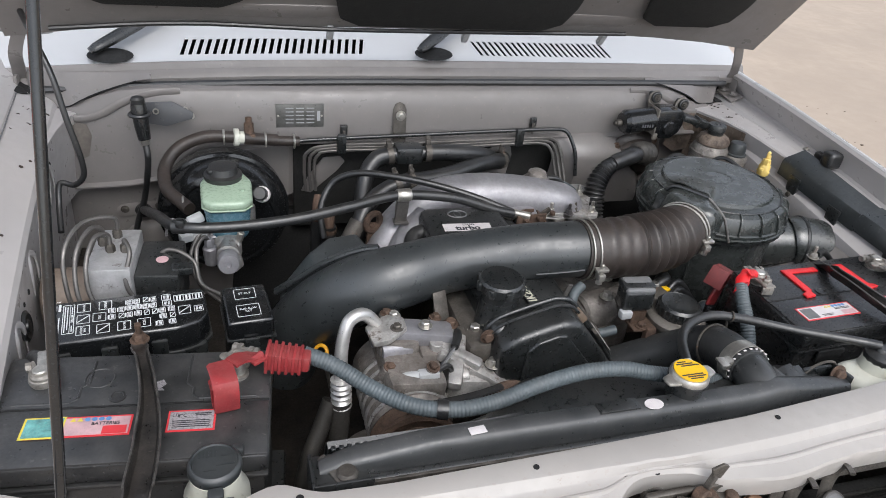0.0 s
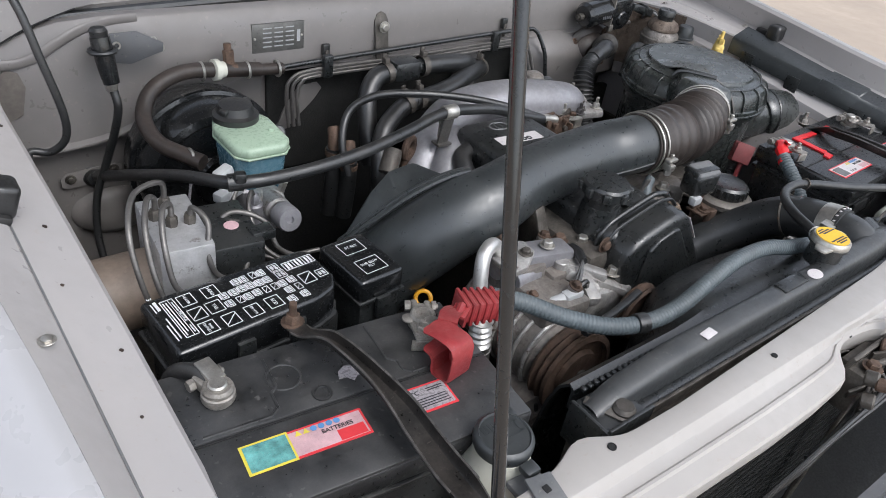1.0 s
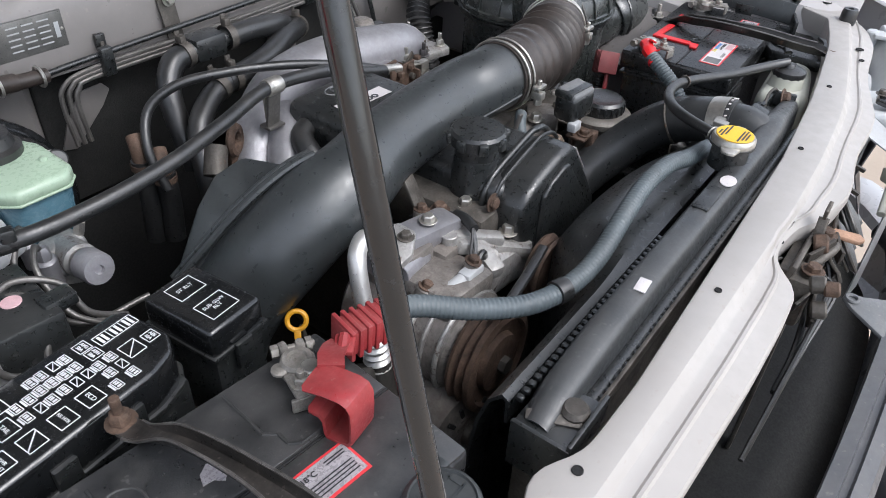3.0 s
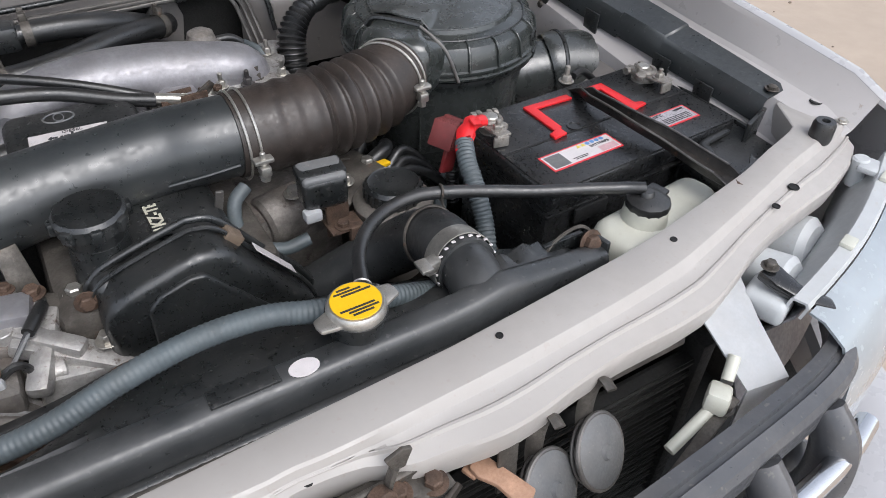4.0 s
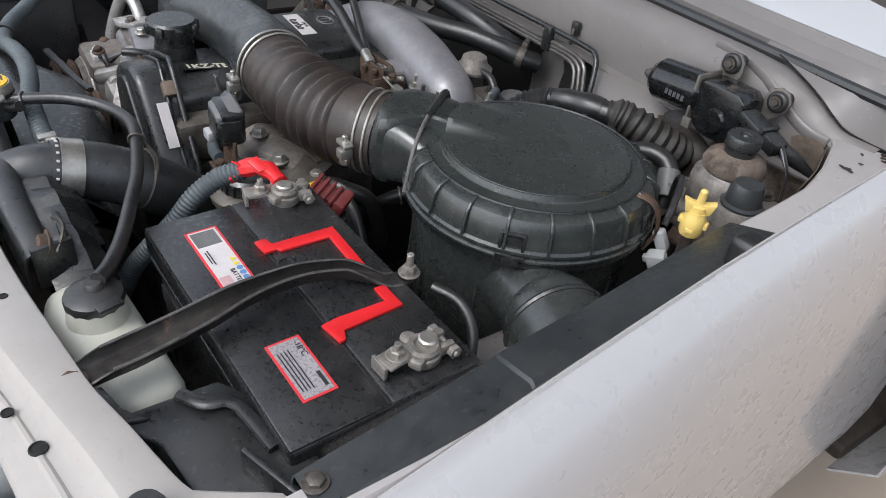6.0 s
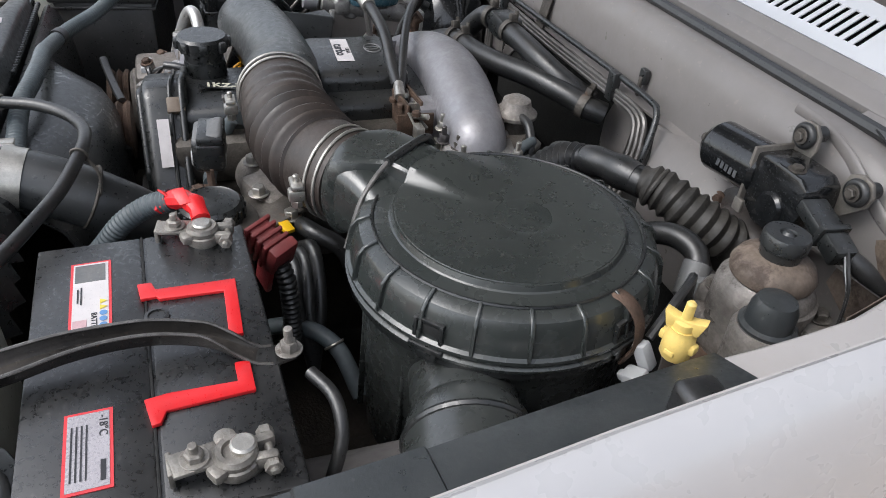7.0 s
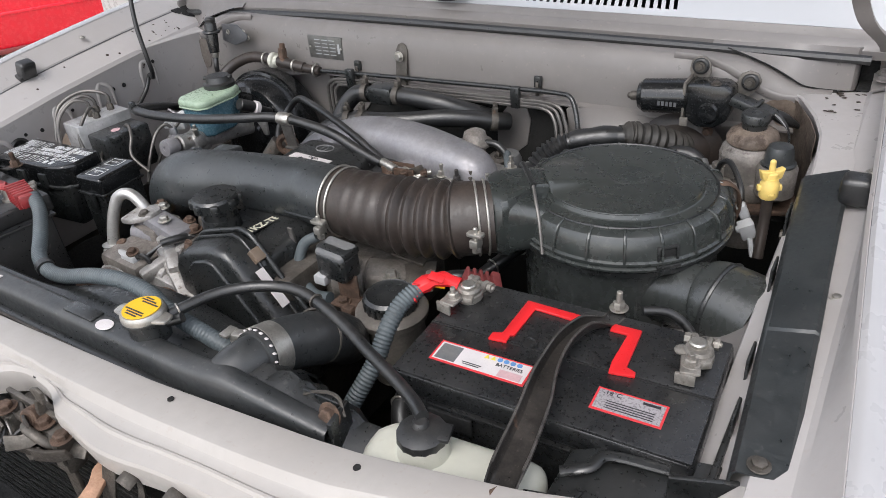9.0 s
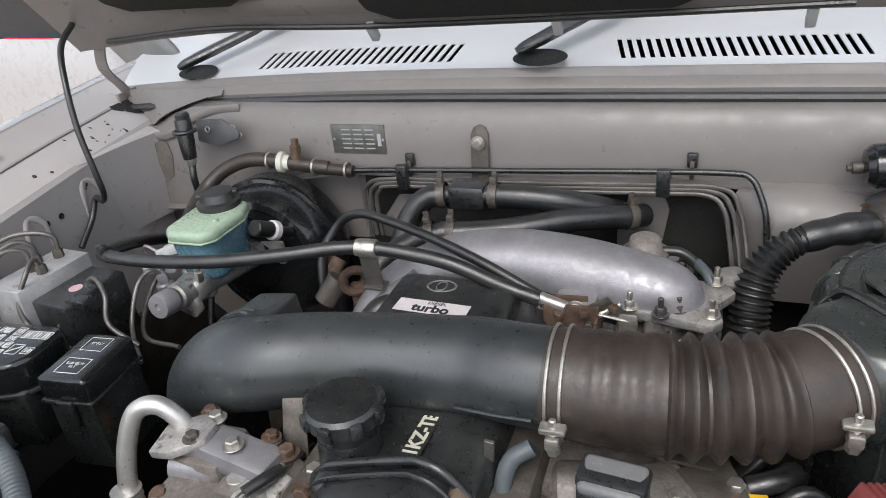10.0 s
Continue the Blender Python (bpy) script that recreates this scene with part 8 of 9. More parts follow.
part("screw_post", join(rod_between((0.757, 0.022, 0.985), (0.756, 0.024, 1.022), 0.010, 14, 0.002), put(box(0.030, 0.022, 0.008, 0.003), 0.757, 0.012, 1.016, 0, 0, 18)), LIGHTGREYWHITE, lamp)

gr = thing("grille", "dark grey grille with a grooved top bar", "grille")
pts = [(-0.585, -0.100), (-0.555, -0.128), (-0.50, -0.142), (-0.40, -0.152), (-0.2, -0.163), (0.0, -0.167), (0.2, -0.163), (0.40, -0.150), (0.50, -0.140), (0.555, -0.126), (0.585, -0.100)]
rows = []
for x, y in [tuple(v) for v in spline([(a, b, 0) for a, b in pts], 4) for v in (v[:2],)]:
    rows.append([(x, y + dy, 0.957 + dz) for dy, dz in ((0.018, -0.020), (0.018, 0.0), (0.006, 0.0015), (0.0045, -0.004), (-0.001, -0.004), (-0.0025, 0.0005), (-0.014, -0.003), (-0.019, -0.010), (-0.020, -0.035))])
part("top_bar", sheet(rows, 0.002), GRILLEGREY, gr, "dark grey grooved bar", angle=25)
for x in np.linspace(-0.50, 0.50, 11):
    y = float(np.interp(x, [p[0] for p in pts], [p[1] for p in pts]))
    part("grille_bar", tube([(x, y - 0.012, 0.935, 0.016), (x, y - 0.038, 0.905, 0.018), (x, y - 0.044, 0.84, 0.018), (x, y - 0.02, 0.76, 0.016)], seg=12, n=6, flat=1.3), GRILLEGREY, gr)
part("chrome_strip", tube([(x, y - 0.050, 0.90) for x, y in pts[1:-1]], 0.011, 10, 3), CHROME, gr, "chrome strip")
part("lower_frame", tube([(x, y - 0.02, 0.76) for x, y in pts], 0.02, 10, 3), GRILLEGREY, gr)
for s in (1, -1):
    ear = part("corner_bracket", join(put(prism([(-0.014, 0.0), (0.012, 0.004), (0.016, -0.03), (0.034, -0.055), (0.028, -0.068), (0.002, -0.045), (-0.010, -0.02)], 0, 0.012, 0.004, 2), 0, 0, 0)), GLOSSBLACK, gr, "black corner bracket")
    ear.matrix_world = pose(0.534, -0.034, 0.989, 14, 0, 0) if s > 0 else Matrix.Scale(-1, 4, (1, 0, 0)) @ pose(0.534, -0.034, 0.989, 14, 0, 0)
    part("bracket_bolt", bolt((s * 0.532, -0.038, 1.002), r=0.006), STEEL, ear) if s > 0 else None
mid = part("centre_tongue", join(put(prism([(-0.038, 0.0), (0.036, 0.0), (0.012, 0.034), (0.009, 0.048), (-0.005, 0.050), (-0.016, 0.038)], 0, 0.005, 0.002), 0.058, -0.152, 0.952, 8, 0, 0)), GREYPLASTIC, gr, "grey plastic fixing tongue")
part("tongue_hole", put(torus(0.006, 0.002, 18, 6), 0.056, -0.112, 0.964), GREYPLASTIC, mid)

# bonnet lock behind the cross panel's notch
lock = thing("bonnet_lock", "greasy rusty bonnet lock with lever and springs", "lock")
part("base", join(put(box(0.12, 0.006, 0.10, 0.002), 0.085, -0.042, 0.945, 12, 0, 0), put(box(0.09, 0.03, 0.012, 0.003), 0.08, -0.052, 0.975), put(box(0.03, 0.03, 0.06, 0.006), 0.04, -0.06, 0.95), put(box(0.025, 0.025, 0.05, 0.006), 0.125, -0.06, 0.955)), STEEL, lock)
part("spring", tube([(0.055 + 0.012 * math.cos(t), -0.062 + 0.0035 * t / 1.0 - 0.02, 0.965 + 0.012 * math.sin(t)) for t in np.linspace(0, 25, 60)], 0.0018, 6, 1), PIPE, lock, "coil spring")
part("hook", tube([(0.075, -0.065, 0.975), (0.095, -0.075, 0.985), (0.115, -0.075, 0.980), (0.125, -0.068, 0.965), (0.12, -0.062, 0.945)], 0.0055, 10, 6), STEEL, lock)
part("lever", join(put(prism([(-0.026, -0.008), (-0.016, -0.011), (0.0, -0.008), (0.020, -0.012), (0.030, -0.004), (0.028, 0.008), (0.010, 0.009), (-0.018, 0.010), (-0.028, 0.004)], 0, 0.006, 0.002), 0.192, -0.072, 0.948, 0, 8, -62), put(box(0.024, 0.014, 0.005, 0.002), 0.182, -0.052, 0.950, 0, 0, 20)), RUSTCLIPLIGHT, lock, "tan rusted lever")
part("cable", tube([(0.12, -0.062, 0.955), (0.06, -0.075, 0.945), (-0.02, -0.085, 0.93), (-0.08, -0.085, 0.92)], 0.004, 8, 6), RUBBER, lock)
part("brace", put(box(0.022, 0.006, 0.30, 0.002), 0.10, -0.060, 0.80, 0, 5, 0), STEEL, lock, "upright steel brace")
for p in ((0.045, -0.068, 0.985), (0.105, -0.06, 0.984), (0.135, -0.062, 0.978)):
    part("bolt", bolt(p, r=0.008, h=0.007), RUST, lock)
for x, y, z in ((0.300, -0.078, 0.915), (0.240, -0.084, 0.912)):
    hn = thing("horn", "round grey disc horn on a steel stem", "horn", "disc horns")
    hm_ = aim((x, y, z), (x + 0.30, y - 0.75, z + 0.55))
    part("disc", turned(lathe([(0.010, -0.016), (0.022, -0.014), (0.026, -0.007), (0.033, -0.004), (0.034, 0.0), (0.033, 0.002), (0.026, 0.005), (0.008, 0.007), (0.006, 0.010)], 32), hm_), GREYPLASTIC, hn)
    part("rim", turned(torus(0.0335, 0.0026, 36, 8), hm_), PIPE, hn, "bright pressed rim")
    part("rim", turned(torus(0.031, 0.0020, 36, 8), hm_ @ pose(0, 0, -0.008)), PIPE, hn, "bright pressed rim")
    part("stem", join(tube([(x - 0.004, y + 0.020, z + 0.004), (x - 0.001, y + 0.028, z + 0.030), (x + 0.004, y + 0.030, z + 0.056), (x + 0.008, y + 0.024, z + 0.070), (x + 0.008, y + 0.012, z + 0.068)], 0.0085, 8, 4, flat=0.35)), STEEL, hn, "bent steel stem")
cond = thing("condenser", "dark finned condenser behind the grille", "condenser")
for k in range(30):
    part("fin", put(box(1.0, 0.012, 0.0022, 0), -0.02, -0.028, 0.62 + 0.0095 * k), DARKMETAL, cond)
for k in range(15):
    part("tube", put(box(1.0, 0.020, 0.0035, 0.001), -0.02, -0.026, 0.625 + 0.019 * k), DARKMETAL, cond)
for x in (-0.52, 0.48):
    part("frame", put(box(0.02, 0.03, 0.30, 0.003), x, -0.026, 0.77), DARKMETAL, cond)
adj = thing("lamp_leveller", "white plastic hose joint and levelling rod", "joint")
part("joint", join(put(box(0.030, 0.022, 0.022, 0.005), 0.420, -0.098, 0.935, 0, 15, 30), rod_between((0.36, -0.105, 0.905), (0.415, -0.100, 0.93), 0.006), rod_between((0.435, -0.092, 0.945), (0.450, -0.082, 0.962), 0.006)), TANK, adj)
part("stay", join(put(box(0.12, 0.012, 0.004, 0.001), 0.38, -0.118, 0.915, 0, -18, 14), bolt((0.42, -0.108, 0.93), r=0.006)), STEEL, adj)
# light grey inner panel beside the lamp
part("lamp_panel", sheet([[(0.448, -0.020, 0.982), (0.446, -0.060, 0.965), (0.442, -0.110, 0.945), (0.442, -0.112, 0.70)], [(0.480, -0.020, 0.983), (0.470, -0.062, 0.966), (0.464, -0.114, 0.945), (0.464, -0.116, 0.70)], [(0.520, -0.016, 0.984), (0.505, -0.060, 0.966), (0.490, -0.118, 0.945), (0.490, -0.120, 0.70)]], 0.002), LIGHTGREY, car, "light grey sheet beside the headlamp")
part("panel_brace", put(box(0.40, 0.006, 0.035, 0.002), 0.24, -0.030, 0.955, -12, 0, 0), STEEL, car, "dirty brace under the cross panel")
part("front_apron", sheet([[(x, 0.02 + 0.1 * (abs(x) / 0.8) ** 4, 0.66), (x, -0.12 + 0.14 * (abs(x) / 0.8) ** 4, 0.64), (x, -0.20 + 0.16 * (abs(x) / 0.8) ** 4, 0.60), (x, -0.20 + 0.16 * (abs(x) / 0.8) ** 4, 0.42)] for x in np.linspace(-0.84, 0.84, 17)], 0.002), DARKMETAL, car, "dark front apron below the grille opening")
# the cabin behind the windscreen, plain and closed
def cabin_section(y, low, belt):
    return [(0.80, y, low), (0.865, y, low + 0.06), (0.875, y, 0.5 * (low + belt)), (0.862, y, belt - 0.03), (0.845, y, belt)]


side_rows = [cabin_section(y, 0.46, 1.17) for y in (1.10, 1.14, 1.5, 2.0, 2.6, 3.2, 3.55)]
for k in (1, -1):
    rows = [[(k * x, y, z) for x, y, z in r] for r in (side_rows if k > 0 else side_rows[3:])]
    part("body_side", sheet(rows, 0.004), WHITE, car, "pearl white body side")
    part("pillar", tube([(k * 0.795, 1.150, 1.215), (k * 0.755, 1.310, 1.470), (k * 0.712, 1.455, 1.700)], 0.026, 12, 5), WHITE, car, "white windscreen pillar")
    for y0, y1 in ((2.10, 2.10), (3.05, 3.05), (3.52, 3.40)):
        part("pillar", tube([(k * 0.845, y0, 1.16), (k * 0.775, 0.5 * (y0 + y1), 1.45), (k * 0.705, y1, 1.72)], 0.034, 10, 4, flat=0.5), WHITE, car, "white roof pillar")
    for y0, y1, y2, y3 in ((1.30, 2.07, 2.07, 1.50), (2.13, 3.02, 3.02, 2.13), (3.08, 3.49, 3.38, 3.08))[0 if k > 0 else 1:]:
        part("side_window", sheet([[(k * 0.838, y0, 1.170), (k * 0.838, y1, 1.170)], [(k * 0.706, y3, 1.700), (k * 0.706, y2, 1.700)]], 0.004), WINDOW, car, "dark side window")
    arch = part("wheel", turned(lathe([(0.20, 0), (0.33, 0.0), (0.37, 0.04), (0.37, 0.18), (0.33, 0.22), (0.20, 0.22)], 40), aim((k * 0.66, 2.98, 0.37), (k * 2, 2.98, 0.37))), TYRE, car, "black tyre")
    part("rim", turned(lathe([(0.05, 0.18), (0.12, 0.17), (0.20, 0.19), (0.22, 0.21)], 32), aim((k * 0.66, 2.98, 0.37), (k * 2, 2.98, 0.37))), LIGHTGREY, arch, "silver rim")
part("roof", sheet([[(x * w, y, z - 0.05 * (x / 0.72) ** 4) for x in np.linspace(-0.72, 0.72, 13)] for y, z, w in ((1.44, 1.700, 0.97), (1.52, 1.745, 0.99), (1.8, 1.775, 1.0), (2.4, 1.790, 1.0), (3.1, 1.775, 1.0), (3.42, 1.745, 0.99))], 0.02), WHITE, car, "white roof")
part("tailgate", sheet([[(x, y - 0.04 * (x / 0.8) ** 4, z) for x in np.linspace(-w, w, 9)] for y, z, w in ((3.54, 0.46, 0.82), (3.58, 0.80, 0.86), (3.56, 1.17, 0.845), (3.42, 1.73, 0.705))], 0.004), WHITE, car, "white tailgate")
part("cabin_floor", put(box(1.60, 2.42, 0.04, 0.01), 0, 2.34, 0.48), GRIME, car, "dark cabin floor")
part("dashboard", sheet([[(x, y, z) for x in (-0.76, 0.0, 0.76)] for y, z in ((1.16, 1.20), (1.42, 1.16), (1.50, 1.08), (1.48, 0.52))], 0.01), GREYPLASTIC, car, "grey dashboard")

part("front_bumper", sheet([[(x, y + 0.26 * (abs(x) / 0.86) ** 5, z) for y, z in ((-0.200, 0.690), (-0.212, 0.705), (-0.240, 0.712), (-0.330, 0.708), (-0.370, 0.690), (-0.385, 0.650), (-0.385, 0.540), (-0.365, 0.500), (-0.30, 0.480))] for x in np.linspace(-0.86, 0.86, 33)], 0.003), WHITE, car, "pearl white front bumper")
# added dark back and floor panels that keep light from below out of the gaps
part("lower_insulation", put(box(1.44, 0.02, 0.74, 0.003), 0.0, 0.905, 0.48), HOLE, car, "near-black panel added low behind the engine to block light")
part("undertray", put(box(1.40, 1.0, 0.01, 0.002), 0.0, 0.45, 0.50), GRIME, car, "dark panel added below the engine to block light")
part("chassis_rail", put(box(0.09, 1.0, 0.10, 0.01), -0.42, 0.45, 0.60), GRIME, car)
part("chassis_rail", put(box(0.09, 1.0, 0.10, 0.01), 0.42, 0.45, 0.60), GRIME, car)
part("cross_member", put(box(0.80, 0.10, 0.08, 0.01), 0.0, 0.22, 0.60), GRIME, car)

for s in (-1, 1):
    tyre = part("wheel", turned(lathe([(0.20, 0), (0.33, 0.0), (0.37, 0.04), (0.37, 0.18), (0.33, 0.22), (0.20, 0.22)], 40), aim((s * 0.63, 0.42, 0.37), (s * 2, 0.42, 0.37))), TYRE, car, "black tyre")
    part("rim", turned(lathe([(0.05, 0.18), (0.12, 0.17), (0.20, 0.19), (0.22, 0.21)], 32), aim((s * 0.63, 0.42, 0.37), (s * 2, 0.42, 0.37))), LIGHTGREY, tyre, "silver rim")

# ---- the car's own open door and the yard ----
HD, ED = Vector((-0.885, 1.285, 0)), Vector((-1.775, 1.42, 0))
dd = (ED - HD).normalized()
dn = Vector((dd.y, -dd.x, 0)).normalized()
if dn.y > 0:
    dn = -dn
rows = []
for t in np.linspace(0, 1, 9):
    base = HD + (ED - HD) * float(t)
    rows.append([tuple(base + dn * o + Vector((0, 0, z))) for o, z in ((0.0, 0.45), (0.02, 0.50), (0.035, 0.65), (0.045, 0.80), (0.045, 0.92), (0.040, 1.04), (0.030, 1.12), (0.018, 1.155))])
door = part("front_door", sheet(rows, 0.03), WHITE, car, "white front door standing open")
gp = [HD + (ED - HD) * t for t in (0.14, 0.98)]
part("door_glass", sheet([[tuple(gp[0] + Vector((0, 0, 1.158))), tuple(gp[1] + Vector((0, 0, 1.158)))], [tuple(gp[0] + dd * 0.22 + Vector((0, 0, 1.55))), tuple(gp[1] - dd * 0.02 + Vector((0, 0, 1.55)))]], 0.004), WINDOW, door, "dark door glass")
hp = HD + (ED - HD) * 0.865
hm = Matrix.Translation(hp + dn * 0.046 + Vector((0, 0, 0.905))) @ Matrix((dd.to_4d(), dn.to_4d(), Vector((0, 0, 1, 0)), Vector((0, 0, 0, 1)))).transposed()
part("door_handle", turned(join(put(box(0.15, 0.012, 0.055, 0.005), 0, 0.002, 0), put(box(0.09, 0.02, 0.018, 0.004), -0.005, 0.010, 0.010)), hm), GREYPLASTIC, door, "grey pull handle in a recess")
mp = HD + (ED - HD) * 0.13
part("door_mirror", turned(box(0.22, 0.10, 0.15, 0.035, 4), Matrix.Translation(mp + dn * 0.12 + Vector((0, 0, 1.25))) @ hm.to_3x3().to_4x4()), GREYPLASTIC, door, "dark grey door mirror")

red = thing("parked_car", "bright red hatchback parked in the yard", "car")
RM = Matrix.Translation((-6.95, 2.85, -0.43)) @ Matrix(((0.88, 0.475, 0, 0), (-0.475, 0.88, 0, 0), (0, 0, 1, 0), (0, 0, 0, 1)))
rows = []
for y, lo, belt, roof, tuck in ((-0.72, 0.42, 0.60, 0.62, 0.12), (-0.66, 0.26, 0.70, 0.74, 0.06), (-0.20, 0.22, 0.80, 0.86, 0.02), (0.30, 0.22, 0.85, 0.91, 0.0), (0.45, 0.22, 0.87, 1.05, 0.0), (0.75, 0.22, 0.88, 1.36, 0.0), (1.30, 0.22, 0.89, 1.40, 0.0), (1.85, 0.22, 0.89, 1.39, 0.0), (2.35, 0.22, 0.89, 1.08, 0.0), (2.55, 0.24, 0.88, 0.93, 0.02), (2.72, 0.26, 0.80, 0.84, 0.06), (2.76, 0.45, 0.60, 0.62, 0.12)):
    sl = 0.16 * (roof - belt) / 0.5
    rows.append([(x, y, z) for x, z in ((-0.75, lo), (-tuck - 0.03, lo), (-tuck, lo + 0.06), (-tuck, belt - 0.02), (-tuck - 0.02, belt), (-tuck - sl - 0.02, roof - 0.03), (-tuck - sl - 0.06, roof), (-0.75, roof + 0.015), (-1.44 + tuck + sl, roof), (-1.48 + tuck + sl, roof - 0.03), (-1.48 + tuck, belt), (-1.50 + tuck, belt - 0.02), (-1.50 + tuck, lo + 0.06), (-1.47 + tuck, lo), (-0.75, lo))])
part("body", turned(sheet(rows, 0.004), RM), REDCAR, red, angle=40)
part("bumper", turned(put(box(1.40, 0.10, 0.16, 0.03), -0.75, -0.70, 0.40), RM), GREYPLASTIC, red, "dark grey bumper")
part("side_window", turned(prism([(0.50, 0.92), (0.80, 1.30), (1.82, 1.33), (2.28, 0.98), (2.2, 0.92)], 0, 0.012), RM @ Matrix.Translation((0.278, 0, 0)) @ pose(0, 0, 0, 0, -17.5, 0) @ pose(0, 0, 0, 90, 0, 90)), WINDOW, red, "dark side glass")
part("belt_moulding", turned(put(box(0.02, 3.2, 0.035, 0.008), 0.004, 1.02, 0.56), RM), REDCAR, red)
part("sill", turned(put(box(0.03, 1.5, 0.05, 0.01), 0.0, 1.05, 0.22), RM), DARKRED, red, "dark red sill")
for y in (0.0, 2.1):
    part("wheel_arch", turned(put(lathe([(0.20, 0), (0.335, 0.0), (0.345, 0.010), (0.335, 0.014)], 40), 0, y, 0.30, 0, 90, 0), RM @ pose(-0.006, 0, 0)), HOLE, red, "dark wheel arch")
    wl_ = part("wheel", turned(put(lathe([(0.16, 0), (0.26, 0.0), (0.30, 0.03), (0.30, 0.15), (0.27, 0.175), (0.20, 0.18)], 40), -0.13, y, 0.30, 0, 90, 0), RM), TYRE, red, "dusty black tyre")
    part("rim", turned(put(lathe([(0.03, 0.178), (0.07, 0.182), (0.08, 0.172), (0.17, 0.176), (0.185, 0.188), (0.205, 0.182)], 36), -0.13, y, 0.30, 0, 90, 0), RM), VANWHITE, wl_, "white wheel cover")
    for k in range(8):
        a = radians(45 * k)
        part("cover_slot", turned(put(box(0.004, 0.030, 0.045, 0.002), 0.047, y + 0.125 * math.sin(a), 0.30 + 0.125 * math.cos(a), -45 * k, 0, 0), RM), HOLE, wl_)

# ---- small details ----
# compressor: ribs, studs and grimy fittings
for k in range(5):
    part("casting_rib", turned(torus(0.0600, 0.0032, 40, 8), aim((-0.172, 0.212 + 0.020 * k, 0.878), (-0.172, 1.0, 0.878))), ALU, ac)
for p, q, r in (((-0.205, 0.255, 0.930), (-0.198, 0.250, 0.952), 0.010), ((-0.145, 0.235, 0.940), (-0.142, 0.230, 0.962), 0.009), ((-0.190, 0.328, 0.945), (-0.188, 0.330, 0.985), 0.011), ((-0.120, 0.320, 0.945), (-0.115, 0.322, 0.975), 0.010)):
    part("stud_boss", rod_between(p, q, r, 14, 0.002), ALUDIRTY, ac)
    part("stud_nut", bolt(q, tuple(Vector(q) * 2 - Vector(p)), 0.0065, 0.006), RUST, ac)
part("flange", put(prism([(-0.030, -0.018), (-0.008, -0.026), (0.026, -0.018), (0.034, 0.004), (0.018, 0.024), (-0.022, 0.020)], 0, 0.010, 0.003), -0.196, 0.298, 0.976, 0, -8, 20), ALU, ac, "cast pipe flange")
part("flange_bolt", bolt((-0.181, 0.292, 0.987), r=0.0065, h=0.006), STEEL, ac)
part("bracket_arm", join(put(box(0.075, 0.020, 0.016, 0.005), -0.095, 0.262, 0.952, 0, 14, -35), put(box(0.050, 0.018, 0.014, 0.004), -0.112, 0.292, 0.958, 0, -6, 28), rod_between((-0.125, 0.275, 0.945), (-0.125, 0.275, 0.968), 0.010, 12)), ALU, ac, "cast bracket arm")
loom = thing("wiring_loom", "thin black wires with tape along the engine front", "wiring")
for k in range(2):
    part("wire", tube([(-0.150 + 0.004 * k, 0.228, 0.935), (-0.125, 0.238 + 0.006 * k, 0.955 - 0.004 * k), (-0.100, 0.262, 0.972 + 0.003 * k), (-0.085, 0.30, 0.965), (-0.095, 0.345 + 0.01 * k, 0.94)], 0.0022, 6, 5), RUBBER if k % 2 else GREYPLASTIC, loom)
part("tape_wrap", tube([(-0.104, 0.256, 0.972, 0.006), (-0.094, 0.275, 0.972, 0.0065), (-0.088, 0.292, 0.968, 0.006)], seg=10, n=3), RUBBER, loom)

# inlet plenum: end casting, studs, linkage and bracket
part("end_casting", join(put(box(0.034, 0.050, 0.040, 0.010, 3), 0.230, 0.622, 0.955, 0, 20, 10), put(box(0.026, 0.016, 0.036, 0.004), 0.216, 0.594, 0.958, 0, 10, 15)), ALUDIRTY, plen, "rough cast end piece")
ef = part("end_flange", put(prism([(-0.016, -0.062), (0.010, -0.064), (0.018, -0.050), (0.012, -0.020), (0.014, 0.020), (0.020, 0.048), (0.010, 0.062), (-0.012, 0.060), (-0.018, 0.0)], -0.004, 0.004, 0.0015), 0.236, 0.648, 0.981, 0, 8, 4), ALUDIRTY, plen, "dirty cast end flange")
for x, y in ((0.240, 0.596), (0.226, 0.612), (0.238, 0.694)):
    part("flange_nut", bolt((x, y, 0.985), r=0.0062, h=0.008, stud=0.010), STEEL, ef)
for x, y, z in ((0.160, 0.602, 0.968), (0.120, 0.600, 0.966), (0.080, 0.604, 0.966), (0.040, 0.606, 0.965)):
    part("runner_stub", put(lathe([(0.016, 0), (0.017, 0.010), (0.013, 0.024)], 16), x, y - 0.006, z - 0.040), ALU, plen)
    part("runner_bolt", bolt((x + 0.018, y - 0.014, z - 0.014), r=0.0065, h=0.008, stud=0.006), ZINC, plen)
link = thing("throttle_linkage", "rusty throttle levers and return springs on a bracket", "linkage")
part("bracket", join(put(box(0.060, 0.004, 0.040, 0.001), 0.115, 0.575, 0.985, 0, 0, 4), put(box(0.060, 0.022, 0.004, 0.001), 0.115, 0.566, 0.966, 0, 0, 4)), RUST, link, "rusty cable bracket")
part("lever", join(put(prism([(-0.006, -0.030), (0.007, -0.028), (0.010, 0.010), (0.024, 0.022), (0.018, 0.030), (-0.010, 0.016)], 0, 0.003, 0.001), 0.150, 0.562, 0.985, 90, 0, 12), rod_between((0.150, 0.545, 0.985), (0.150, 0.590, 0.985), 0.005, 10)), STEEL, link)
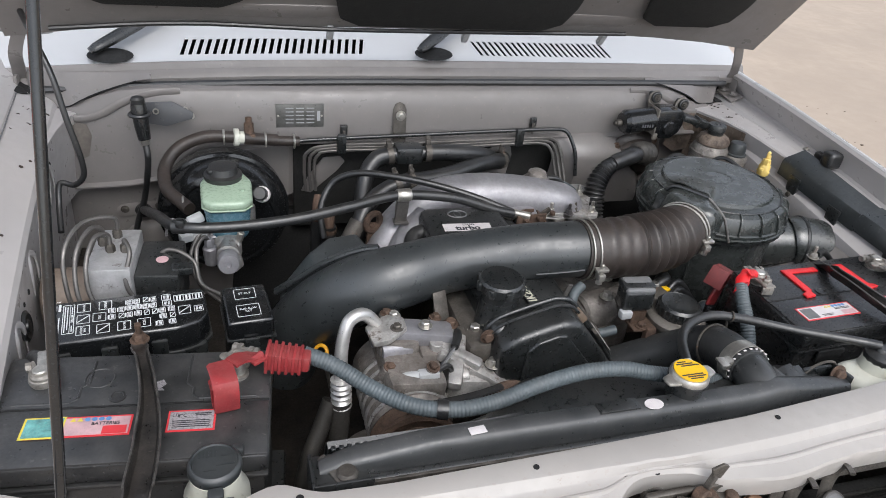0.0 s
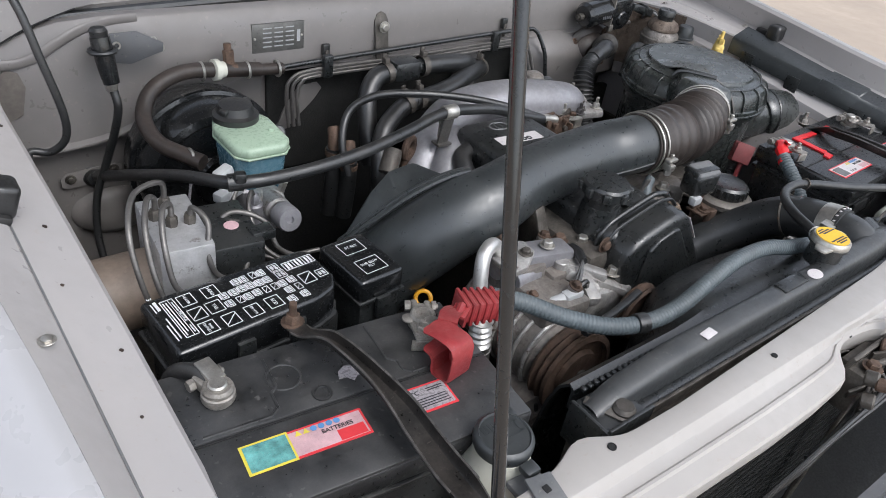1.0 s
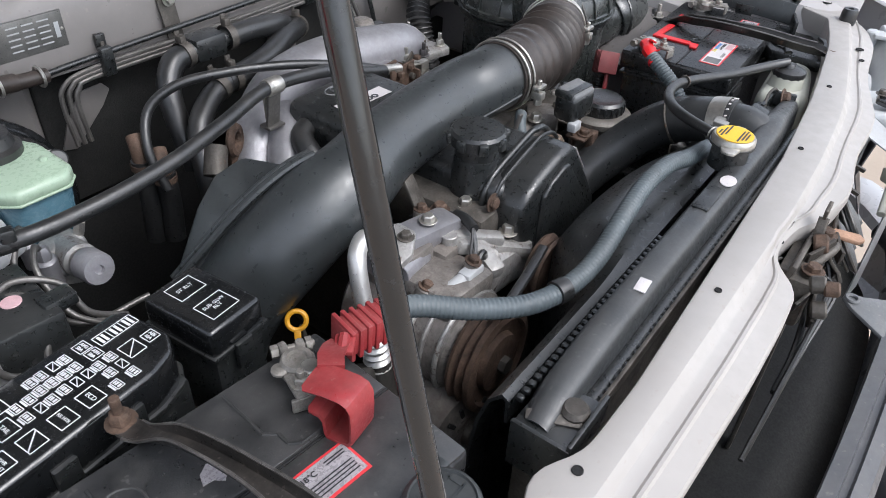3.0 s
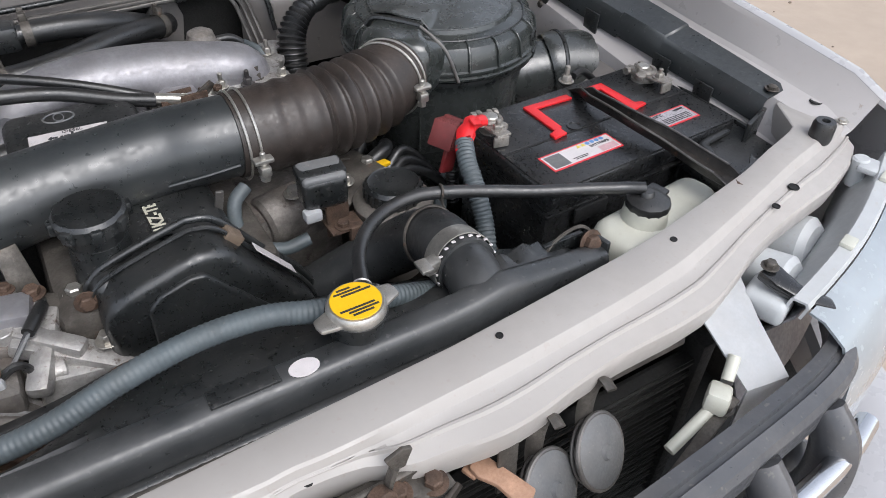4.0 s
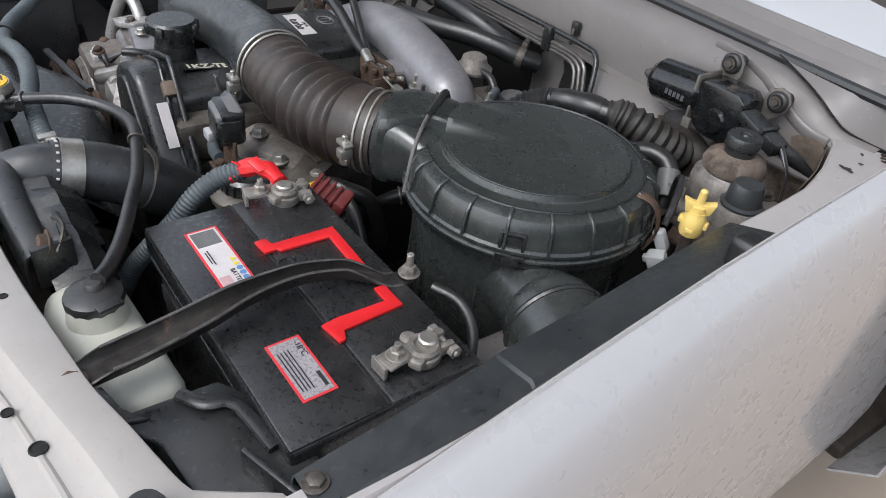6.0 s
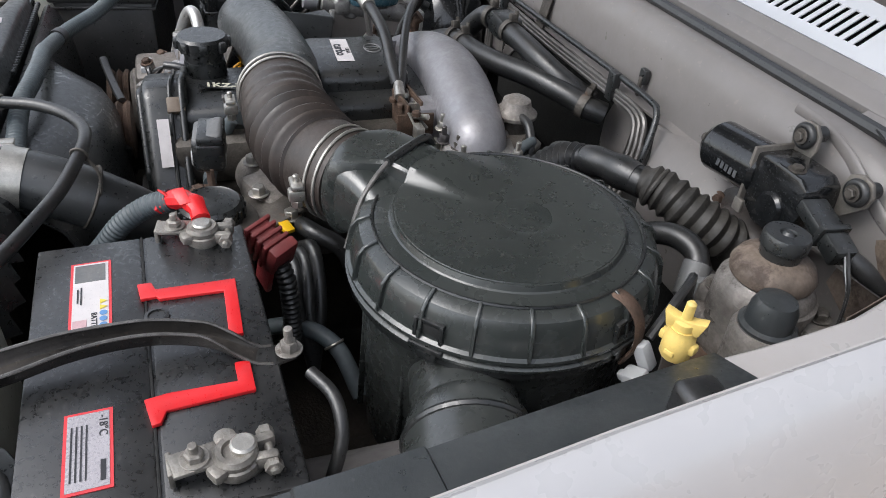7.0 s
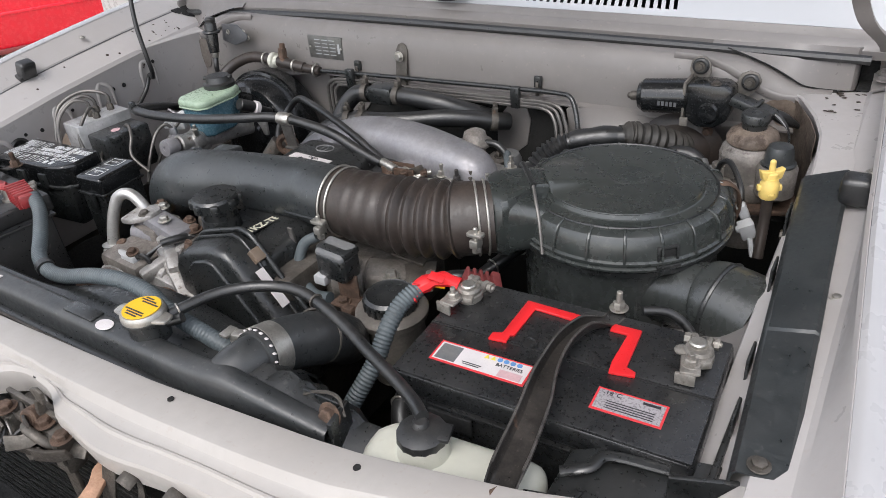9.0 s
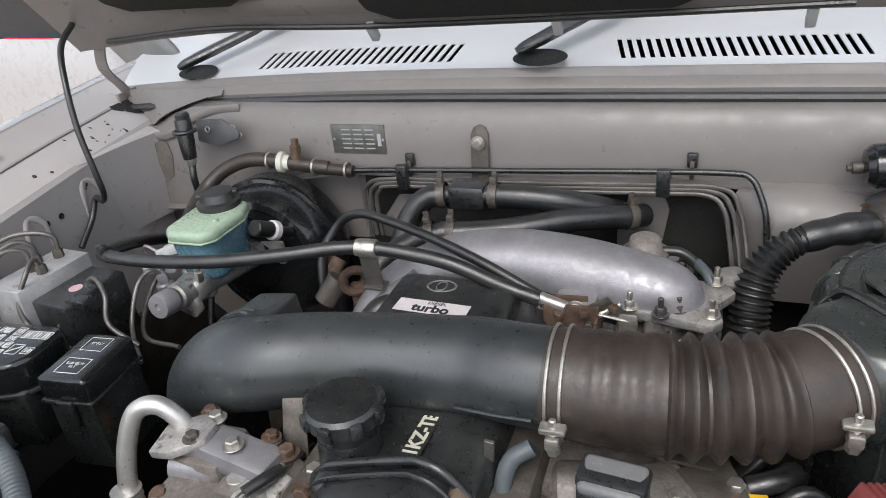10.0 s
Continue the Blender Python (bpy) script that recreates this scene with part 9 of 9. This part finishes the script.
part("spring", tube([(0.128 + 0.0055 * math.cos(a), 0.558 + 0.0007 * a, 0.972 + 0.0055 * math.sin(a)) for a in np.linspace(0, 44, 90)], 0.0011, 5, 1), PIPE, link, "return spring")
part("rod", rod_between((0.095, 0.556, 1.000), (0.182, 0.574, 0.985), 0.0022, 8), PIPE, link)
for x in (0.094, 0.132):
    part("nut", bolt((x, 0.572, 0.992), (x, 0.0, 0.992), 0.0065, 0.008), ZINC, link)

# pipes and hoses in the gaps below
for pts, r, nm, lab in (([(0.30, 0.45, 0.88), (0.34, 0.48, 0.92), (0.36, 0.53, 0.93), (0.35, 0.60, 0.90)], 0.010, "fuel_hose", "black fuel hose below the filter housing"),
                        ([(0.36, 0.30, 0.84), (0.40, 0.36, 0.88), (0.44, 0.40, 0.88), (0.48, 0.42, 0.84)], 0.009, "return_hose", "grey return hose low behind the battery"),
                        ([(0.40, 0.16, 0.86), (0.37, 0.20, 0.90), (0.36, 0.26, 0.90), (0.34, 0.32, 0.87)], 0.013, "steering_hose", "black steering hose low beside the battery")):
    th = thing(nm, lab, "hose")
    part("hose", tube(pts, r, 12, 7), GREYHOSE if "grey" in lab else RUBBER, th)
    for k in (1, 2):
        a, b = Vector(pts[k]), Vector(pts[k + 1 if k < len(pts) - 1 else k])
        part("clip", turned(torus(r + 0.001, 0.0016, 18, 6), aim(tuple(a), tuple(b))), ZINC, th)

# bracket carrying the long pipe over the engine
part("pipe_bracket", join(put(box(0.022, 0.004, 0.060, 0.001), -0.112, 0.564, 1.026, 10, 0, 6), put(box(0.026, 0.020, 0.004, 0.001), -0.112, 0.570, 0.998)), PIPE, cab, "bare steel bracket")
part("bracket_band", turned(lathe([(0.0098, -0.012), (0.0104, -0.012), (0.0104, 0.012), (0.0098, 0.012)], 18), aim((-0.113, 0.5615, 1.054), (-0.080, 0.565, 1.051))), ZINC, cab, "bright band")

# dirt: pebbles and stains on the yard
rnd = random.Random(7)
pebbles = bmesh.new()
for k in range(260):
    x, y = rnd.uniform(0.95, 4.2), rnd.uniform(-1.2, 3.6)
    r = rnd.uniform(0.004, 0.014)
    bmesh.ops.create_icosphere(pebbles, subdivisions=1, radius=r, matrix=Matrix.Translation((x, y, r * 0.25)) @ Matrix.Diagonal((1, rnd.uniform(0.6, 1), 0.5, 1)))
tagged(part("pebbles", pebbles, STONE), "small dark stones scattered on the bare ground", "pebbles", kind="stuff")

# rear corners of the bay: chipped paint, open seam, bracket holes
CHIP = material("chipped_rusty_paint", (0.05, 0.032, 0.024), 0.8, vary=0.4, scale=80, bump=0.4)
rnd = random.Random(11)
for k in range(14):
    y = rnd.uniform(0.72, 0.83)
    u = rnd.uniform(0.02, 0.95)
    x0, z0 = -(0.742 + 0.038 * (y - 0.1)), ridge_z(y) + 0.020
    x, z = x0 + 0.038 + 0.045 * u, z0 - 0.0535 - 0.0262 * u
    n_ = rnd.randint(5, 7)
    r = rnd.uniform(0.0015, 0.005)
    part("paint_chip", turned(prism([(r * rnd.uniform(0.6, 1.2) * math.cos(6.283 * i / n_), 0.7 * r * rnd.uniform(0.5, 1.2) * math.sin(6.283 * i / n_)) for i in range(n_)], 0, 0.0012), Matrix.Translation((x, y, z)) @ pose(0, 0, 0, 0, 29, rnd.uniform(0, 180))), CHIP, wing_left, "small rusty paint chip")
for k in range(5):
    y, h = rnd.uniform(0.68, 0.74), rnd.uniform(0.105, 0.125)
    r = rnd.uniform(0.001, 0.003)
    part("paint_chip", turned(lathe([(r * 0.8, 0), (r, 0.0012), (r * 0.6, 0.0014)], 7), aim((-(0.742 + 0.038 * (y - 0.1)) + 0.0870, y, ridge_z(y) + 0.02 - h), (0, y, 1.0))), CHIP, wing_left)
for x, z in ((-0.462, 1.108), (-0.452, 1.096), (-0.512, 1.105)):
    part("bracket_hole", turned(torus(0.0045, 0.0014, 16, 6), pose(x, 0.8215, z, 82, 0, -8)), ZINC, sens)

for y, u, r in ((0.46, 0.55, 0.0024), (0.37, 0.30, 0.0018), (0.29, 0.75, 0.0020), (0.215, 0.50, 0.0016), (0.54, 0.20, 0.0020), (0.635, 0.60, 0.0034), (0.66, 0.80, 0.0026)):
    x0, z0 = -(0.742 + 0.038 * (y - 0.1)), ridge_z(y) + 0.020
    part("paint_chip", turned(lathe([(r, 0), (r, 0.0010), (r * 0.6, 0.0012)], 7), Matrix.Translation((x0 + 0.038 + 0.045 * u, y, z0 - 0.0533 - 0.0262 * u)) @ pose(0, 0, 0, 0, 29, 0)), CHIP, wing_left, "small rusty paint chip")
for y, u, r in ((0.90, 0.25, 0.030), (0.945, 0.55, 0.034), (0.87, -0.1, 0.016)):
    x0, z0 = -(0.742 + 0.038 * (y - 0.1)), ridge_z(y) + 0.020
    pts = [(r * rnd.uniform(0.7, 1.1) * math.cos(6.283 * i / 9), 0.9 * r * rnd.uniform(0.7, 1.1) * math.sin(6.283 * i / 9)) for i in range(9)]
    part("hinge_pocket", turned(prism(pts, 0, 0.0015), Matrix.Translation((x0 + 0.038 + 0.045 * u, y, z0 - 0.0530 - 0.0262 * u)) @ pose(0, 0, 0, 0, 29, 0)), HOLE, wing_left, "dark opening beside the hinge")
for s, hx in ((-1, 0.738), (1, 0.764)):
    part("hinge_foot", join(put(box(0.034, 0.060, 0.006, 0.002), s * hx, 0.895, 1.108, 6, s * -20, 0), put(box(0.006, 0.040, 0.040, 0.002), s * (hx + 0.004), 0.905, 1.125, 0, 0, 0)), BEIGE, car, "beige hinge foot")
    for y in (0.880, 0.912):
        part("hinge_bolt", bolt((s * (hx - 0.003), y, 1.112), r=0.0075, h=0.005), BEIGE, car)

# bonnet lock: greasy plates, pivots and the raised catch
part("catch", join(tube([(0.098, -0.056, 0.972), (0.100, -0.056, 0.995), (0.106, -0.055, 1.014)], 0.0055, 8, 4, flat=0.5), put(prism([(-0.004, -0.010), (0.006, -0.010), (0.012, 0.008), (0.004, 0.012), (-0.010, 0.006)], -0.002, 0.002, 0.001), 0.108, -0.055, 1.020, 90, 0, 0)), STEEL, lock, "dull steel safety catch")
rnd = random.Random(31)
for k in range(14):
    x, y, z = rnd.uniform(0.005, 0.135), rnd.uniform(-0.085, -0.050), rnd.uniform(0.950, 0.990)
    if k % 3 == 0:
        part("pivot", rod_between((x, y, z), (x + 0.004, y - 0.014, z + 0.004), rnd.uniform(0.006, 0.011), 12, 0.002), RUST if k % 2 else STEEL, lock)
    else:
        part("plate", put(prism([(-0.022, -0.007), (0.004, -0.010), (0.024, -0.004), (0.020, 0.007), (-0.004, 0.006), (-0.020, 0.010)], -0.002, 0.002, 0.001), x, y, z, rnd.uniform(20, 110), rnd.uniform(-50, 50), rnd.uniform(-40, 40)), GRIME if k % 2 else STEEL, lock, "greasy lock plate")
for k in range(3):
    part("cable", tube([(0.10 - 0.03 * k, -0.072, 0.975 - 0.006 * k), (0.06, -0.088 - 0.004 * k, 0.962), (0.0 - 0.02 * k, -0.090, 0.952 - 0.01 * k), (-0.07, -0.088, 0.93 - 0.012 * k), (-0.16, -0.085, 0.90)], 0.0026, 7, 5), RUBBER, lock, "thin black cable")
# brown dust patch and grimy brace on the far side of the horns
part("upright_strap", join(put(box(0.020, 0.003, 0.075, 0.001), 0.205, -0.062, 0.962, -14, 8, 0), bolt((0.208, -0.052, 0.992), (0.208, -0.9, 1.2), 0.006, 0.004)), STEEL, lock, "dirty steel strap")

# curved ledge pressed into the bulkhead under the wiper motor
rows = []
for x, z in ((0.30, 1.028), (0.325, 1.031), (0.36, 1.035), (0.40, 1.035), (0.435, 1.030), (0.465, 1.019), (0.49, 1.004), (0.508, 0.988), (0.52, 0.965), (0.525, 0.93)):
    k = smooth(0.30, 0.36, x) + 0.05
    rows.append([(x + 0.006, 0.852, z + 0.004), (x, 0.840, z), (x - 0.003, 0.836 - 0.004 * k, z - 0.004), (x - 0.012 * k, 0.838 - 0.034 * k, z - 0.020 - 0.012 * k), (x - 0.016 * k, 0.840 - 0.038 * k, z - 0.045), (x - 0.018 * k, 0.86 - 0.05 * k, 0.88)])
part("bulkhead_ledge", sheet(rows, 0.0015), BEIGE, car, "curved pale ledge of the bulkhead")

# rear corners: wedge panel under the cowl, chipped shelf, stained side below it
seam = [(0.520, 0.889, 1.143), (0.545, 0.886, 1.140), (0.580, 0.880, 1.131), (0.615, 0.874, 1.120), (0.640, 0.870, 1.109), (0.660, 0.874, 1.097), (0.680, 0.886, 1.090), (0.705, 0.894, 1.087), (0.722, 0.896, 1.087)]
for k in (-1, 1):
    part("corner_gusset", sheet([[(k * x, y - 0.002, z), (k * x, 0.55 * y + 0.45 * 0.897, 0.55 * z + 0.45 * 1.150), (k * x, 0.898, 1.150)] for x, y, z in seam] + [[(k * 0.727, 0.900, 1.087), (k * 0.727, 0.903, 1.115), (k * 0.727, 0.903, 1.150)], [(k * 0.728, 0.925, 1.087), (k * 0.728, 0.925, 1.115), (k * 0.728, 0.925, 1.150)]], 0.002), BEIGE, car, "sealed wedge panel in the bulkhead corner")
    part("joint_gap", tube([(k * x, y - 0.0028, z - 0.0005) for x, y, z in seam[1:-1]], 0.0011, 6, 6), HOLE, car, "thin dark line of the panel joint")
    part("pressed_ridge", tube([(k * x, bulkhead_face(x, z) + 0.0005, z) for x, z in ((0.47, 1.128), (0.510, 1.126), (0.548, 1.118), (0.580, 1.104), (0.607, 1.088), (0.632, 1.079), (0.655, 1.078))], 0.0070, 12, 6, flat=0.4, up=(0, 1, 0)), BEIGE, car, "pressed ridge in the bulkhead")
    part("pocket_wall", join(put(box(0.030, 0.004, 0.085, 0.001), k * 0.742, 0.935, 1.110), put(box(0.026, 0.050, 0.003, 0.001), k * 0.742, 0.918, 1.0895)), HOLE, car, "dark pocket beside the hinge")
ledge = [(-0.650, 0.866), (-0.658, 0.858), (-0.666, 0.825), (-0.672, 0.792), (-0.676, 0.745), (-0.678, 0.70)]
part("corner_shelf", sheet([[(x - 0.012, y + 0.002, 0.93), (x - 0.002, y, 1.072), (x, y, 1.084), (x - 0.003, y, 1.087), (-0.70, y if y < 0.78 else 0.5 * (y + 0.895), 1.094), (-0.725, y if y < 0.78 else 0.895, 1.100)] for x, y in ledge], 0.0015), WINGPAINT, car, "pale painted rear shelf of the wing", angle=30)
part("stained_patch", turned(prism([(-0.024, 0.004), (-0.004, 0.017), (0.010, 0.012), (0.016, -0.010), (0.006, -0.050), (-0.014, -0.058)], 0, 0.0010), pose(-0.645, bulkhead_face(0.645, 1.06) - 0.0005, 1.055, 90, 0, 0)), BROWNPAINT, car, "brown stain in the bulkhead corner")
# grommet where the long pipe leaves through the bulkhead, and the pressing below it
part("grommet", turned(lathe([(0.017, 0), (0.017, 0.003), (0.013, 0.006), (0.012, 0.016), (0.008, 0.017)], 24), aim((-0.559, 0.869, 0.882), (-0.556, 0.0, 1.05))), RUBBER, car, "black rubber grommet")
part("grommet_plate", turned(prism([(-0.046, -0.010), (-0.036, -0.013), (0.036, -0.013), (0.046, -0.004), (0.046, 0.008), (0.036, 0.014), (-0.036, 0.014), (-0.046, 0.006)], 0, 0.0016, 0.0006), pose(-0.561, 0.867, 0.884, 90, -4, 0)), BEIGE, car)
for x in (-0.593, -0.529):
    part("plate_bolt", bolt((x, 0.865, 0.885 if x < -0.56 else 0.890), (x, 0.0, 0.885), 0.0055, 0.004), STEEL, car)
part("pressed_bulge", turned(lathe([(0.055, 0), (0.050, 0.010), (0.036, 0.018), (0.015, 0.021), (0.004, 0.0215)], 28), pose(-0.535, 0.872, 0.815, 90, 0, 0) @ Matrix.Diagonal((1.2, 0.8, 1, 1))), BEIGE, car, "pressed bulge in the lower bulkhead")
edge = [(0.652, 0.866), (0.662, 0.858), (0.676, 0.825), (0.690, 0.792), (0.698, 0.765), (0.706, 0.735), (0.710, 0.690), (0.713, 0.640), (0.714, 0.600)]
rows = []
for k, (x, y) in enumerate(edge):
    z = 1.084 - 0.040 * max(0.0, 0.79 - y)
    back = max(y, 0.905 - 0.004 * k) if y > 0.78 else y
    rows.append([(x + 0.012, y + 0.002, 0.90), (x + 0.002, y, z - 0.014), (x, y, z - 0.003), (x + 0.003, y, z), (x + 0.5 * (0.755 - x), 0.5 * (y + back), z + 0.001), (0.757, back, z + 0.003)])
part("corner_shelf", sheet(rows, 0.0015), WINGPAINT, car, "pale painted rear shelf of the wing", angle=30)
part("stained_side", sheet([[(x - 0.003, y - 0.002, 1.077), (x - 0.004, y - 0.003, 1.050), (x + 0.001, y - 0.003, 1.00), (x + 0.004, y, 0.93)] for x, y in edge[:6]], 0.001), STAIN, car, "rust-stained side below the shelf")
part("stained_patch", turned(prism([(-0.052, -0.060), (-0.020, -0.078), (0.016, -0.070), (0.022, 0.006), (0.012, 0.016), (-0.010, 0.019), (-0.032, 0.004), (-0.046, -0.026)], 0, 0.0010), pose(0.640, bulkhead_face(0.640, 1.06) - 0.0005, 1.060, 90, 0, 0)), STAIN, car, "brown stain in the bulkhead corner")
rnd = random.Random(23)
for k in range(16):
    x, y = rnd.uniform(0.690, 0.748), rnd.uniform(0.800, 0.890)
    r = rnd.uniform(0.0010, 0.0034)
    part("paint_chip", put(prism([(1.8 * r * rnd.uniform(0.6, 1.2) * math.cos(6.283 * i / 6), r * rnd.uniform(0.5, 1.2) * math.sin(6.283 * i / 6)) for i in range(6)], 0, 0.0006), x, y, 1.0860, 0, 0, rnd.uniform(-40, 40)), CHIP, car, "small rusty paint chip")
part("wing_apron", sheet([[(0.70, y, 0.985 + 0.05 * (y - 0.3)), (0.672, y, 0.962), (0.625, y, 0.935), (0.595, y, 0.905)] for y in np.linspace(0.335, 0.50, 6)], 0.0015), BEIGE, car, "pale floor of the inner wing beside the filter housing")

# added side panels low in the bay, against light and ground showing through
for k in (-1, 1):
    part("splash_panel", put(box(0.012, 0.92, 0.30, 0.003), k * 0.682, 0.46, 0.64), GRIME, car, "dark panel added below the wing to block light")
